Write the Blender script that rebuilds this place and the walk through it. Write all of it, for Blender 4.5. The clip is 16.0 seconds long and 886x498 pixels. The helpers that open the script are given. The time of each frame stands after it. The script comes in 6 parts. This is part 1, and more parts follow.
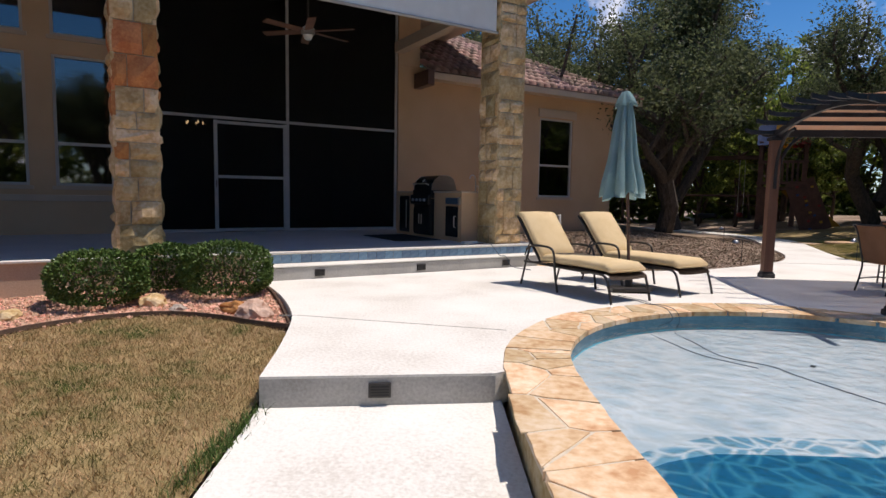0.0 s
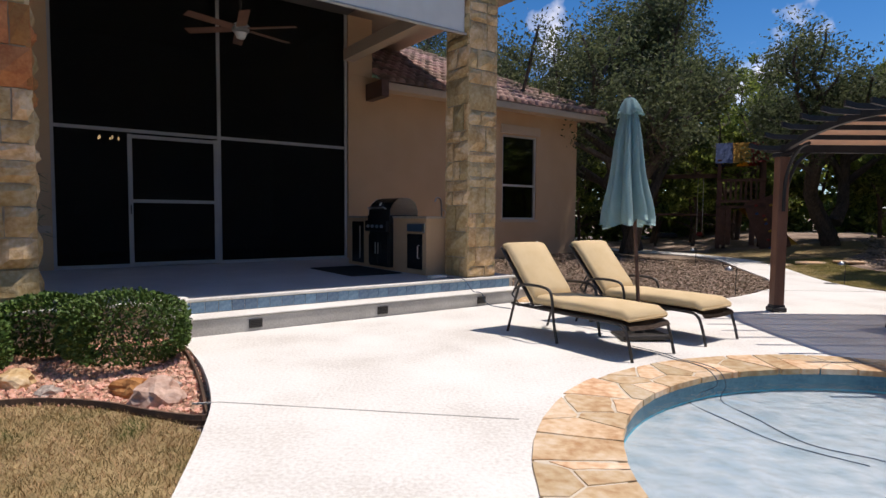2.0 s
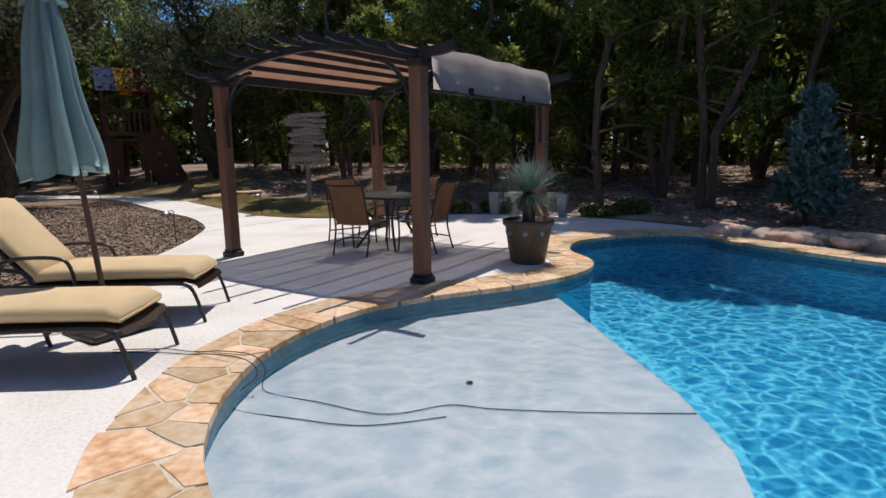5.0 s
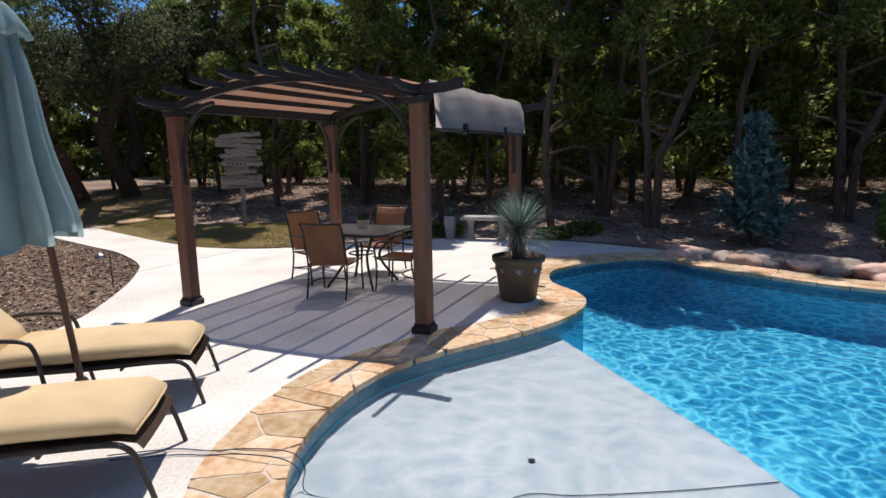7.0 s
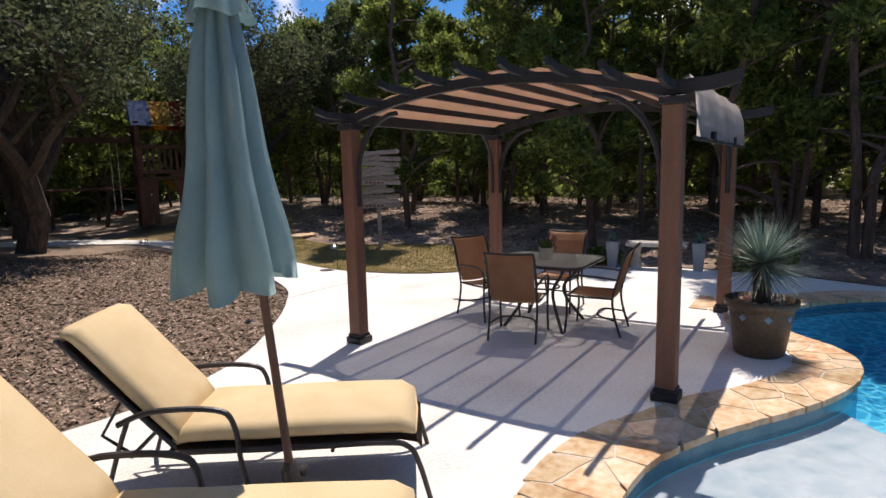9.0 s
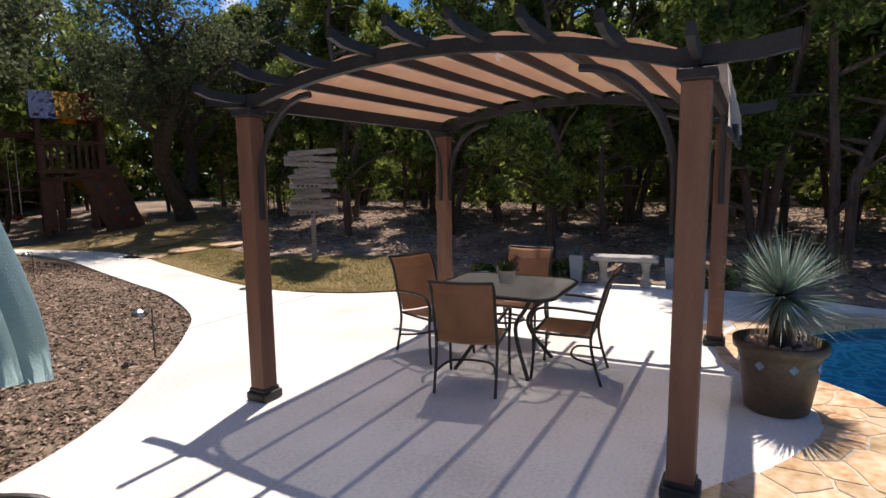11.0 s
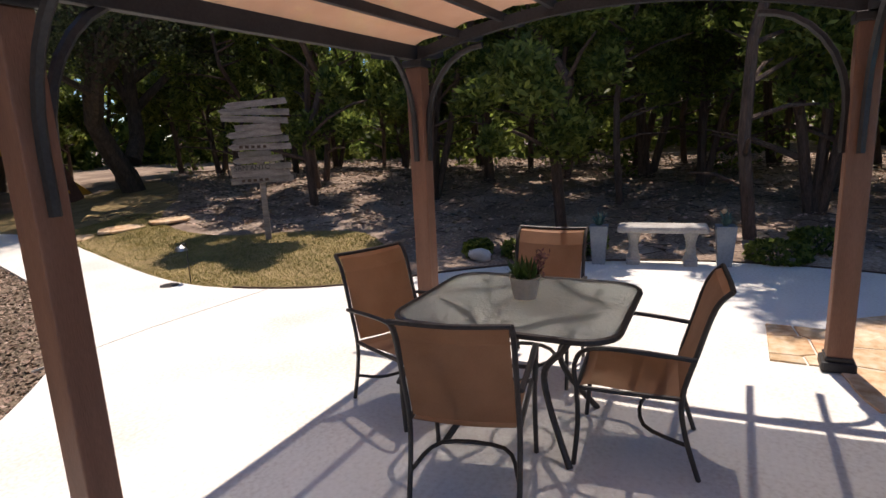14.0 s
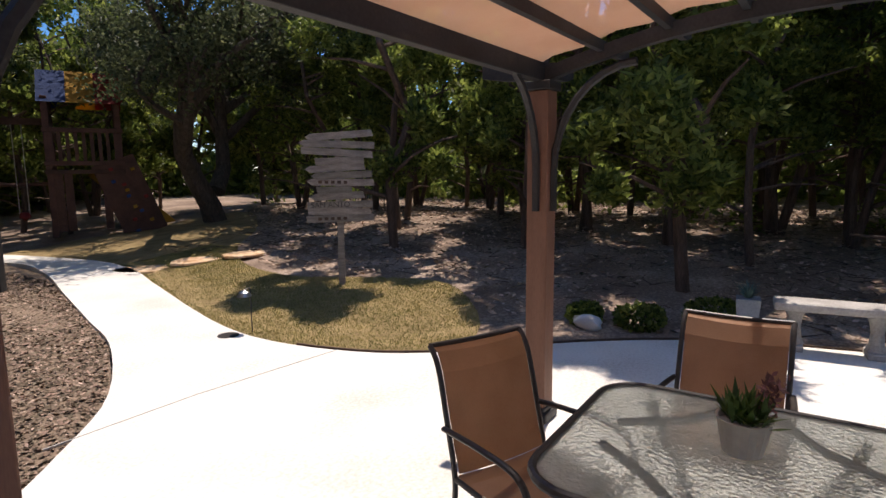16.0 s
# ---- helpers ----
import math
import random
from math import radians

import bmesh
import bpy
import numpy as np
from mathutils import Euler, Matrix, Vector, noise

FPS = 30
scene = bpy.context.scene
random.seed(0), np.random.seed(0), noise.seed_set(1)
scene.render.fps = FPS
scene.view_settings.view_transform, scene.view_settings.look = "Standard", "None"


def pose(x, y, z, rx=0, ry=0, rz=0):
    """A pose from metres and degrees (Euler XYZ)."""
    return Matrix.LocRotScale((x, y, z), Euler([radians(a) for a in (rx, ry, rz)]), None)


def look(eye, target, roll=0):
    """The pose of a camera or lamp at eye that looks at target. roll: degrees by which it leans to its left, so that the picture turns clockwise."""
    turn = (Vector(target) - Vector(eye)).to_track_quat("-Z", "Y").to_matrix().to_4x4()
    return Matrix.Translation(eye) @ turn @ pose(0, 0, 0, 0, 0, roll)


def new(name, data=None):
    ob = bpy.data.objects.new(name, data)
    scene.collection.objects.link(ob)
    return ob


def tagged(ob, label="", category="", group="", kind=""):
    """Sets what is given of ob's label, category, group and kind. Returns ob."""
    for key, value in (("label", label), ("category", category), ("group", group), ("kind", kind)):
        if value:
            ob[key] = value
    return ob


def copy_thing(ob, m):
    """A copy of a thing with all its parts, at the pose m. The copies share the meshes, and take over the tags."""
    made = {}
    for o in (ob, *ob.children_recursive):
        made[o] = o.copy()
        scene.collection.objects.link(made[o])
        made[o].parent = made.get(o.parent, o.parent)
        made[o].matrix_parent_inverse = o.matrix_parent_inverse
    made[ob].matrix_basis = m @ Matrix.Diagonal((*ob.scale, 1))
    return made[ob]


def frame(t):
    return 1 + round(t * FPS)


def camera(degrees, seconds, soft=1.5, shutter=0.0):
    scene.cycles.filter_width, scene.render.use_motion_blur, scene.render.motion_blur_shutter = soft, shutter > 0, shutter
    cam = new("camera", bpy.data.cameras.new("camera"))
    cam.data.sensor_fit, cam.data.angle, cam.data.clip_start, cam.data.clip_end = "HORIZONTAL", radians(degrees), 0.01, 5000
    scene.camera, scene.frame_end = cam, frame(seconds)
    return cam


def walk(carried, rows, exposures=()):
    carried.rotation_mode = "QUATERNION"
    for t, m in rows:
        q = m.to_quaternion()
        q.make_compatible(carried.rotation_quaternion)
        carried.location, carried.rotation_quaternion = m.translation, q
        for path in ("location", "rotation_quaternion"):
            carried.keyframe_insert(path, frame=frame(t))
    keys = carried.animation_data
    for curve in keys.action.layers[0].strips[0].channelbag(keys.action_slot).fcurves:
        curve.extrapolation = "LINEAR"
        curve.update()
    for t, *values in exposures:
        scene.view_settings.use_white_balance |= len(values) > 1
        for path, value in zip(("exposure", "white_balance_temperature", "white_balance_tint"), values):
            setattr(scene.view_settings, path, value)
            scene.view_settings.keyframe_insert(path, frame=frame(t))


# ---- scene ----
cam = camera(75.3, 16.0)
METRES, EYE, TILT, LEAN, TURN = 10.56, 1.166, 0.0, 0.0, 6.6
PATH = [
    (0, (-0.142, 0.014, 1.202), (-0.334, 1.996, 1.018), 1.0),
    (0.5, (-0.309, 0.399, 1.215), (-0.691, 2.355, 1.047), 1.0),
    (1, (-0.427, 0.751, 1.248), (-0.881, 2.692, 1.093), 0.9),
    (1.5, (-0.516, 1.126, 1.301), (-0.84, 3.094, 1.163), 0.6),
    (2, (-0.533, 1.523, 1.309), (-0.542, 3.52, 1.193), 0.4),
    (2.5, (-0.515, 1.882, 1.337), (-0.163, 3.847, 1.219), 0.2),
    (3, (-0.534, 2.264, 1.384), (0.057, 4.169, 1.24), 0.3),
    (3.5, (-0.514, 2.679, 1.388), (0.194, 4.54, 1.204), -0.1),
    (4, (-0.478, 3.071, 1.403), (0.55, 4.765, 1.132), -0.1),
    (4.5, (-0.528, 3.176, 1.389), (0.87, 4.564, 1.044), -0.5),
    (4.7, (-0.57, 3.165, 1.388), (0.969, 4.391, 1.026), -0.7),
    (6.8, (-0.688, 4.095, 1.685), (1.119, 4.88, 1.34), -1.1),
    (7, (-0.682, 4.193, 1.723), (1.121, 4.99, 1.385), -1.1),
    (7.5, (-0.586, 4.583, 1.687), (1.166, 5.497, 1.383), -1.5),
    (8, (-0.583, 4.922, 1.705), (1.098, 5.968, 1.427), -1.7),
    (8.2, (-0.53, 5.087, 1.712), (1.124, 6.179, 1.446), -1.5),
    (10.3, (0.448, 6.122, 1.737), (2.154, 7.119, 1.433), -0.1),
    (10.5, (0.588, 6.157, 1.718), (2.32, 7.11, 1.415), -0.3),
    (11, (0.985, 6.261, 1.724), (2.732, 7.2, 1.462), -0.8),
    (11.5, (1.369, 6.394, 1.701), (3.125, 7.318, 1.448), -0.3),
    (12, (1.74, 6.542, 1.708), (3.488, 7.471, 1.427), -1.4),
    (12.5, (2.116, 6.688, 1.715), (3.826, 7.687, 1.436), -2.0),
    (13, (2.343, 6.863, 1.676), (4.033, 7.879, 1.343), -3.1),
    (13.5, (2.555, 7.024, 1.687), (4.27, 7.972, 1.283), -4.7),
    (14, (2.854, 7.176, 1.659), (4.594, 8.072, 1.248), -2.7),
    (14.5, (3.076, 7.314, 1.664), (4.866, 8.14, 1.327), -0.8),
    (15, (3.267, 7.535, 1.674), (5.046, 8.393, 1.363), -0.7),
    (15.5, (3.475, 7.749, 1.636), (5.211, 8.698, 1.342), -0.3),
    (16, (3.71, 7.971, 1.664), (5.346, 9.09, 1.392), -0.6),
]
walk(cam, [(t, look(eye, target, roll)) for t, eye, target, roll in PATH],
     [(0, 0.0, 6750, 17), (2.5, 0.0, 6620, 17), (3.5, -0.12, 6560, 17), (4.5, -0.2, 6500, 16), (7, 0.05, 6600, 17), (10.5, 0.26, 6800, 18), (16, 0.30, 6950, 19)])

# ---------- light ----------
SUN = Vector((0.38, 0.10, 1.0)).normalized()
world = bpy.data.worlds.new("sky")
scene.world = world
world.use_nodes = True
wn = world.node_tree
sky = wn.nodes.new("ShaderNodeTexSky")
sky.sky_type, sky.sun_disc = "NISHITA", False
sky.sun_elevation = math.asin(SUN.z)
sky.sun_rotation = math.atan2(SUN.x, SUN.y)
sky.air_density, sky.dust_density, sky.ozone_density = 0.8, 0.05, 4.0
# small fair-weather clouds
wc, wnz, wr, wm = wn.nodes.new("ShaderNodeTexCoord"), wn.nodes.new("ShaderNodeTexNoise"), wn.nodes.new("ShaderNodeValToRGB"), wn.nodes.new("ShaderNodeMix")
wnz.inputs["Scale"].default_value, wnz.inputs["Detail"].default_value = 7.0, 5.0
wr.color_ramp.elements[0].position, wr.color_ramp.elements[1].position = 0.56, 0.68
wm.data_type = "RGBA"
wm.inputs["B"].default_value = (9.0, 9.0, 9.2, 1)
wn.links.new(wc.outputs["Generated"], wnz.inputs["Vector"])
wn.links.new(wnz.outputs["Fac"], wr.inputs["Fac"])
wn.links.new(wr.outputs["Color"], wm.inputs["Factor"])
hs_sky = wn.nodes.new("ShaderNodeHueSaturation")
hs_sky.inputs["Saturation"].default_value, hs_sky.inputs["Value"].default_value = 1.3, 0.9
wn.links.new(sky.outputs["Color"], hs_sky.inputs["Color"])
wn.links.new(hs_sky.outputs["Color"], wm.inputs["A"])
wn.links.new(wm.outputs["Result"], wn.nodes["Background"].inputs["Color"])
wn.nodes["Background"].inputs["Strength"].default_value = 0.13
lamp = bpy.data.lights.new("sun", "SUN")
lamp.energy, lamp.angle, lamp.color = 4.2, radians(0.53), (1.0, 0.95, 0.87)
sun = new("sun", lamp)
sun.matrix_world = look(SUN * 40, (0, 0, 0))


# ---------- materials ----------
def mat(name, a, b, scale=6.0, rough=0.7, bump=0.15, fine=60.0, metal=0.0, spec=0.4, island=0.0, rand=0.0, stretch=(1, 1, 1), c=None, lucent=0.0, open_weave=0.0):
    m = bpy.data.materials.new(name)
    m.use_nodes = True
    t, n = m.node_tree, m.node_tree.nodes
    p = n["Principled BSDF"]
    co = n.new("ShaderNodeTexCoord")
    mp = n.new("ShaderNodeMapping")
    mp.inputs["Scale"].default_value = stretch
    t.links.new(co.outputs["Object"], mp.inputs["Vector"])
    n1, n2 = n.new("ShaderNodeTexNoise"), n.new("ShaderNodeTexNoise")
    for k, s, d in ((n1, scale, 5), (n2, fine, 3)):
        k.inputs["Scale"].default_value, k.inputs["Detail"].default_value = s, d
        t.links.new(mp.outputs["Vector"], k.inputs["Vector"])
    add = n.new("ShaderNodeMath")
    add.operation = "MULTIPLY_ADD"
    add.inputs[1].default_value = 0.45
    t.links.new(n2.outputs["Fac"], add.inputs[0])
    sc = n.new("ShaderNodeMath")
    sc.operation = "MULTIPLY"
    sc.inputs[1].default_value = 0.55
    t.links.new(n1.outputs["Fac"], sc.inputs[0])
    t.links.new(sc.outputs[0], add.inputs[2])
    ramp = n.new("ShaderNodeValToRGB")
    ramp.color_ramp.elements[0].position, ramp.color_ramp.elements[1].position = 0.36, 0.64
    ramp.color_ramp.elements[0].color, ramp.color_ramp.elements[1].color = (*a, 1), (*b, 1)
    if c:
        e = ramp.color_ramp.elements.new(0.5)
        e.color = (*c, 1)
    t.links.new(add.outputs[0], ramp.inputs["Fac"])
    col = ramp.outputs["Color"]
    if island or rand:
        g = n.new("ShaderNodeNewGeometry") if island else n.new("ShaderNodeObjectInfo")
        src = g.outputs["Random Per Island"] if island else g.outputs["Random"]
        hs = n.new("ShaderNodeHueSaturation")
        mr = n.new("ShaderNodeMapRange")
        k = island or rand
        mr.inputs["To Min"].default_value, mr.inputs["To Max"].default_value = 1 - k, 1 + k
        t.links.new(src, mr.inputs["Value"])
        t.links.new(mr.outputs["Result"], hs.inputs["Value"])
        mh = n.new("ShaderNodeMapRange")
        mh.inputs["To Min"].default_value, mh.inputs["To Max"].default_value = 0.5 + 0.035 * k, 0.5 - 0.035 * k
        t.links.new(src, mh.inputs["Value"])
        t.links.new(mh.outputs["Result"], hs.inputs["Hue"])
        t.links.new(col, hs.inputs["Color"])
        col = hs.outputs["Color"]
    t.links.new(col, p.inputs["Base Color"])
    p.inputs["Roughness"].default_value, p.inputs["Metallic"].default_value = rough, metal
    p.inputs["Specular IOR Level"].default_value = spec
    if bump:
        bn = n.new("ShaderNodeBump")
        bn.inputs["Strength"].default_value, bn.inputs["Distance"].default_value = bump, 0.02
        t.links.new(add.outputs[0], bn.inputs["Height"])
        t.links.new(bn.outputs["Normal"], p.inputs["Normal"])
    if open_weave:
        # the weave's holes let some light straight through
        tp, m2 = n.new("ShaderNodeBsdfTransparent"), n.new("ShaderNodeMixShader")
    if lucent:
        tl, mx = n.new("ShaderNodeBsdfTranslucent"), n.new("ShaderNodeMixShader")
        mx.inputs["Fac"].default_value = lucent
        t.links.new(col, tl.inputs["Color"])
        t.links.new(p.outputs["BSDF"], mx.inputs[1])
        t.links.new(tl.outputs["BSDF"], mx.inputs[2])
        t.links.new(mx.outputs["Shader"], n["Material Output"].inputs["Surface"])
        if open_weave:
            m2.inputs["Fac"].default_value = open_weave
            t.links.new(mx.outputs["Shader"], m2.inputs[1])
            t.links.new(tp.outputs["BSDF"], m2.inputs[2])
            t.links.new(m2.outputs["Shader"], n["Material Output"].inputs["Surface"])
    return m


def glassy(name, tint, gloss=0.05, rough=0.03, bump=0.0, scale=5.0, fres=1.33, caustic_tint=False, haze=0.0, soft=0.15):
    """Clear sheet: what lies behind shows through, with Fresnel gloss on top."""
    m = bpy.data.materials.new(name)
    m.use_nodes = True
    t, n = m.node_tree, m.node_tree.nodes
    n.remove(n["Principled BSDF"])
    tr, gl, mx, fr = n.new("ShaderNodeBsdfTransparent"), n.new("ShaderNodeBsdfGlossy"), n.new("ShaderNodeMixShader"), n.new("ShaderNodeFresnel")
    tr.inputs["Color"].default_value = (*tint, 1)
    gl.inputs["Roughness"].default_value = rough
    fr.inputs["IOR"].default_value = fres
    t.links.new(fr.outputs["Fac"], mx.inputs["Fac"])
    t.links.new(tr.outputs["BSDF"], mx.inputs[1])
    t.links.new(gl.outputs["BSDF"], mx.inputs[2])
    t.links.new(mx.outputs["Shader"], n["Material Output"].inputs["Surface"])
    co = n.new("ShaderNodeTexCoord")
    if bump:
        no, bn = n.new("ShaderNodeTexNoise"), n.new("ShaderNodeBump")
        no.inputs["Scale"].default_value, no.inputs["Detail"].default_value = scale, 2
        t.links.new(co.outputs["Object"], no.inputs["Vector"])
        bn.inputs["Strength"].default_value, bn.inputs["Distance"].default_value = bump, 0.05
        t.links.new(no.outputs["Fac"], bn.inputs["Height"])
        t.links.new(bn.outputs["Normal"], gl.inputs["Normal"])
        t.links.new(bn.outputs["Normal"], fr.inputs["Normal"])
    if haze:
        df, m2 = n.new("ShaderNodeBsdfTranslucent"), n.new("ShaderNodeMixShader")
        d2, m3 = n.new("ShaderNodeBsdfDiffuse"), n.new("ShaderNodeMixShader")
        df.inputs["Color"].default_value = d2.inputs["Color"].default_value = (0.75, 0.80, 0.76, 1)
        m3.inputs["Fac"].default_value, m2.inputs["Fac"].default_value = 0.5, haze
        if bump:
            t.links.new(bn.outputs["Normal"], df.inputs["Normal"])
            t.links.new(bn.outputs["Normal"], d2.inputs["Normal"])
        t.links.new(df.outputs["BSDF"], m3.inputs[1])
        t.links.new(d2.outputs["BSDF"], m3.inputs[2])
        t.links.new(mx.outputs["Shader"], m2.inputs[1])
        t.links.new(m3.outputs["Shader"], m2.inputs[2])
        t.links.new(m2.outputs["Shader"], n["Material Output"].inputs["Surface"])
    if caustic_tint:
        # caustics painted into the sheet's tint: Voronoi edges clear, cells darker
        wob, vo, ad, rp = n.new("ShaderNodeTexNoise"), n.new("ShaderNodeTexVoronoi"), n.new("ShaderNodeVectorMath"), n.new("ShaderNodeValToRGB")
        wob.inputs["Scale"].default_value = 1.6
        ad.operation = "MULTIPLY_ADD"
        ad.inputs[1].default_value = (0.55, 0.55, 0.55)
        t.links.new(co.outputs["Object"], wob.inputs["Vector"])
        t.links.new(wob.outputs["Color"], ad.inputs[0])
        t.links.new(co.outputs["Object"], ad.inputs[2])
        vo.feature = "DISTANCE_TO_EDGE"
        vo.inputs["Scale"].default_value = caustic_tint
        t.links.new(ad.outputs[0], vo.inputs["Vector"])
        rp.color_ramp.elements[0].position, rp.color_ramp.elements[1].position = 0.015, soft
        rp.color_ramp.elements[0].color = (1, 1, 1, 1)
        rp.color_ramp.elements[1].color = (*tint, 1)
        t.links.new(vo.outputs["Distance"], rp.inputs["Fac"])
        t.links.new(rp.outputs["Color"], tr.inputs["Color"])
    return m


def rippled(name):
    """Patterned clear glass: small ripples bend what lies behind and glint."""
    m = bpy.data.materials.new(name)
    m.use_nodes = True
    t, n = m.node_tree, m.node_tree.nodes
    n.remove(n["Principled BSDF"])
    co, no, bn = n.new("ShaderNodeTexCoord"), n.new("ShaderNodeTexNoise"), n.new("ShaderNodeBump")
    no.inputs["Scale"].default_value, no.inputs["Detail"].default_value = 58.0, 1.5
    t.links.new(co.outputs["Object"], no.inputs["Vector"])
    bn.inputs["Strength"].default_value, bn.inputs["Distance"].default_value = 0.35, 0.02
    t.links.new(no.outputs["Fac"], bn.inputs["Height"])
    rf, gl, fr, mx = n.new("ShaderNodeBsdfRefraction"), n.new("ShaderNodeBsdfGlossy"), n.new("ShaderNodeFresnel"), n.new("ShaderNodeMixShader")
    rf.inputs["Color"].default_value = (0.96, 0.985, 0.97, 1)
    rf.inputs["IOR"].default_value, rf.inputs["Roughness"].default_value = 1.10, 0.03
    gl.inputs["Roughness"].default_value, fr.inputs["IOR"].default_value = 0.10, 1.2
    for k in (rf, gl, fr):
        t.links.new(bn.outputs["Normal"], k.inputs["Normal"])
    t.links.new(fr.outputs["Fac"], mx.inputs["Fac"])
    t.links.new(rf.outputs["BSDF"], mx.inputs[1])
    t.links.new(gl.outputs["BSDF"], mx.inputs[2])
    # faint milky body
    tl, m2 = n.new("ShaderNodeBsdfTranslucent"), n.new("ShaderNodeMixShader")
    tl.inputs["Color"].default_value, m2.inputs["Fac"].default_value = (0.84, 0.90, 0.87, 1), 0.30
    t.links.new(mx.outputs["Shader"], m2.inputs[1])
    t.links.new(tl.outputs["BSDF"], m2.inputs[2])
    t.links.new(m2.outputs["Shader"], n["Material Output"].inputs["Surface"])
    return m


M = {}
M["deck"] = mat("deck_concrete", (0.62, 0.585, 0.525), (0.81, 0.79, 0.74), 1.1, 0.88, 0.55, 38, c=(0.75, 0.73, 0.675))
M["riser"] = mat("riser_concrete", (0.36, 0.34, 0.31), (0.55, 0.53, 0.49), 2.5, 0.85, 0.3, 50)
M["porch"] = mat("porch_concrete", (0.42, 0.41, 0.41), (0.52, 0.51, 0.50), 1.5, 0.7, 0.1, 40)
M["stucco"] = mat("tan_stucco", (0.54, 0.355, 0.205), (0.62, 0.42, 0.255), 1.2, 0.9, 0.35, 90)
M["stucco_low"] = mat("tan_plinth", (0.45, 0.33, 0.23), (0.58, 0.45, 0.33), 1.8, 0.9, 0.3, 70)
M["trim"] = mat("tan_trim", (0.50, 0.39, 0.28), (0.56, 0.44, 0.32), 2, 0.75, 0.1, 60)
M["roof_tile"] = mat("clay_roof_tile", (0.17, 0.09, 0.07), (0.50, 0.33, 0.25), 3, 0.8, 0.3, 40, rand=0.5, c=(0.30, 0.19, 0.15))
M["stone"] = mat("limestone_block", (0.44, 0.27, 0.11), (0.70, 0.55, 0.35), 5, 0.9, 1.0, 22, rand=0.28, c=(0.58, 0.41, 0.21))
M["rust_stone"] = mat("rust_block", (0.42, 0.14, 0.045), (0.60, 0.27, 0.10), 4, 0.9, 0.6, 30, rand=0.25)
M["mortar"] = mat("mortar", (0.40, 0.34, 0.26), (0.52, 0.46, 0.36), 8, 0.95, 0.5, 70)
M["flag"] = mat("flagstone", (0.46, 0.26, 0.12), (0.72, 0.58, 0.42), 2.6, 0.8, 0.6, 16, rand=0.26, c=(0.62, 0.44, 0.26))
M["joint"] = mat("coping_mortar", (0.54, 0.46, 0.35), (0.68, 0.60, 0.48), 9, 0.95, 0.4, 60)
M["tile_blue"] = mat("blue_glazed_tile", (0.12, 0.21, 0.33), (0.23, 0.36, 0.48), 7, 0.25, 0.1, 30, rand=0.22)
M["pool_tile"] = mat("pool_waterline_tile", (0.06, 0.18, 0.26), (0.11, 0.27, 0.36), 8, 0.25, 0.1, 40)
M["ledge"] = mat("pale_plaster", (0.40, 0.46, 0.49), (0.48, 0.54, 0.57), 1.4, 0.8, 0.1, 30)
M["deep"] = mat("blue_plaster", (0.07, 0.50, 0.66), (0.10, 0.60, 0.78), 1.2, 0.8, 0.1, 25)
# both waters carry bright caustic lines in their transparent colour
M["water"] = glassy("pool_water", (0.80, 0.865, 0.90), bump=0.4, scale=8, fres=1.25, caustic_tint=3.4, soft=0.35)
M["water_deep"] = glassy("deep_pool_water", (0.27, 0.54, 0.68), bump=0.6, scale=9.0, fres=1.33, caustic_tint=6.5, soft=0.17)
M["glass"] = glassy("window_glass", (0.5, 0.53, 0.53), fres=2.4)
M["insect_screen"] = glassy("dark_insect_screen", (0.22, 0.22, 0.22), rough=0.5, fres=1.1, haze=0.03)
M["table_glass"] = rippled("rippled_table_glass")
M["frame"] = mat("pale_aluminium", (0.46, 0.43, 0.38), (0.54, 0.51, 0.46), 3, 0.5, 0.05, 40)
M["screen_frame"] = mat("grey_aluminium", (0.36, 0.34, 0.32), (0.44, 0.42, 0.40), 3, 0.45, 0.05, 40)
# the dimness of the rooms is put into this near-black base colour
M["room_shade"] = mat("interior_darkened_for_shade", (0.10, 0.09, 0.08), (0.14, 0.12, 0.11), 2, 0.9, 0.05, 30)
M["black_metal"] = mat("dark_bronze_metal", (0.022, 0.019, 0.017), (0.045, 0.038, 0.033), 6, 0.45, 0.1, 80, spec=0.5)
M["pergola_dark"] = mat("charcoal_pergola_beam", (0.018, 0.018, 0.020), (0.040, 0.039, 0.041), 5, 0.55, 0.15, 60)
M["pergola_brown"] = mat("brown_pergola_post", (0.165, 0.080, 0.052), (0.235, 0.120, 0.080), 3, 0.6, 0.25, 50, stretch=(4, 4, 0.5))
M["canopy"] = mat("tan_canopy_cloth", (0.62, 0.37, 0.24), (0.72, 0.46, 0.31), 3, 0.9, 0.2, 200, lucent=0.45, open_weave=0.36)
M["canopy_grey"] = mat("greyed_canopy_cloth", (0.46, 0.41, 0.38), (0.56, 0.51, 0.48), 4, 0.9, 0.3, 150)
M["shade"] = mat("white_shade_cloth", (0.70, 0.69, 0.66), (0.78, 0.77, 0.74), 4, 0.9, 0.15, 150)
M["sling"] = mat("tan_sling_mesh", (0.36, 0.21, 0.125), (0.46, 0.285, 0.18), 5, 0.75, 0.3, 260, lucent=0.25)
M["cushion"] = mat("cream_cushion", (0.61, 0.455, 0.245), (0.71, 0.555, 0.33), 4, 0.9, 0.25, 220)
M["wicker"] = mat("brown_wicker", (0.05, 0.032, 0.022), (0.12, 0.08, 0.055), 40, 0.7, 0.8, 160)
M["umbrella"] = mat("seafoam_canvas", (0.38, 0.54, 0.56), (0.48, 0.65, 0.66), 4, 0.9, 0.25, 200, lucent=0.25)
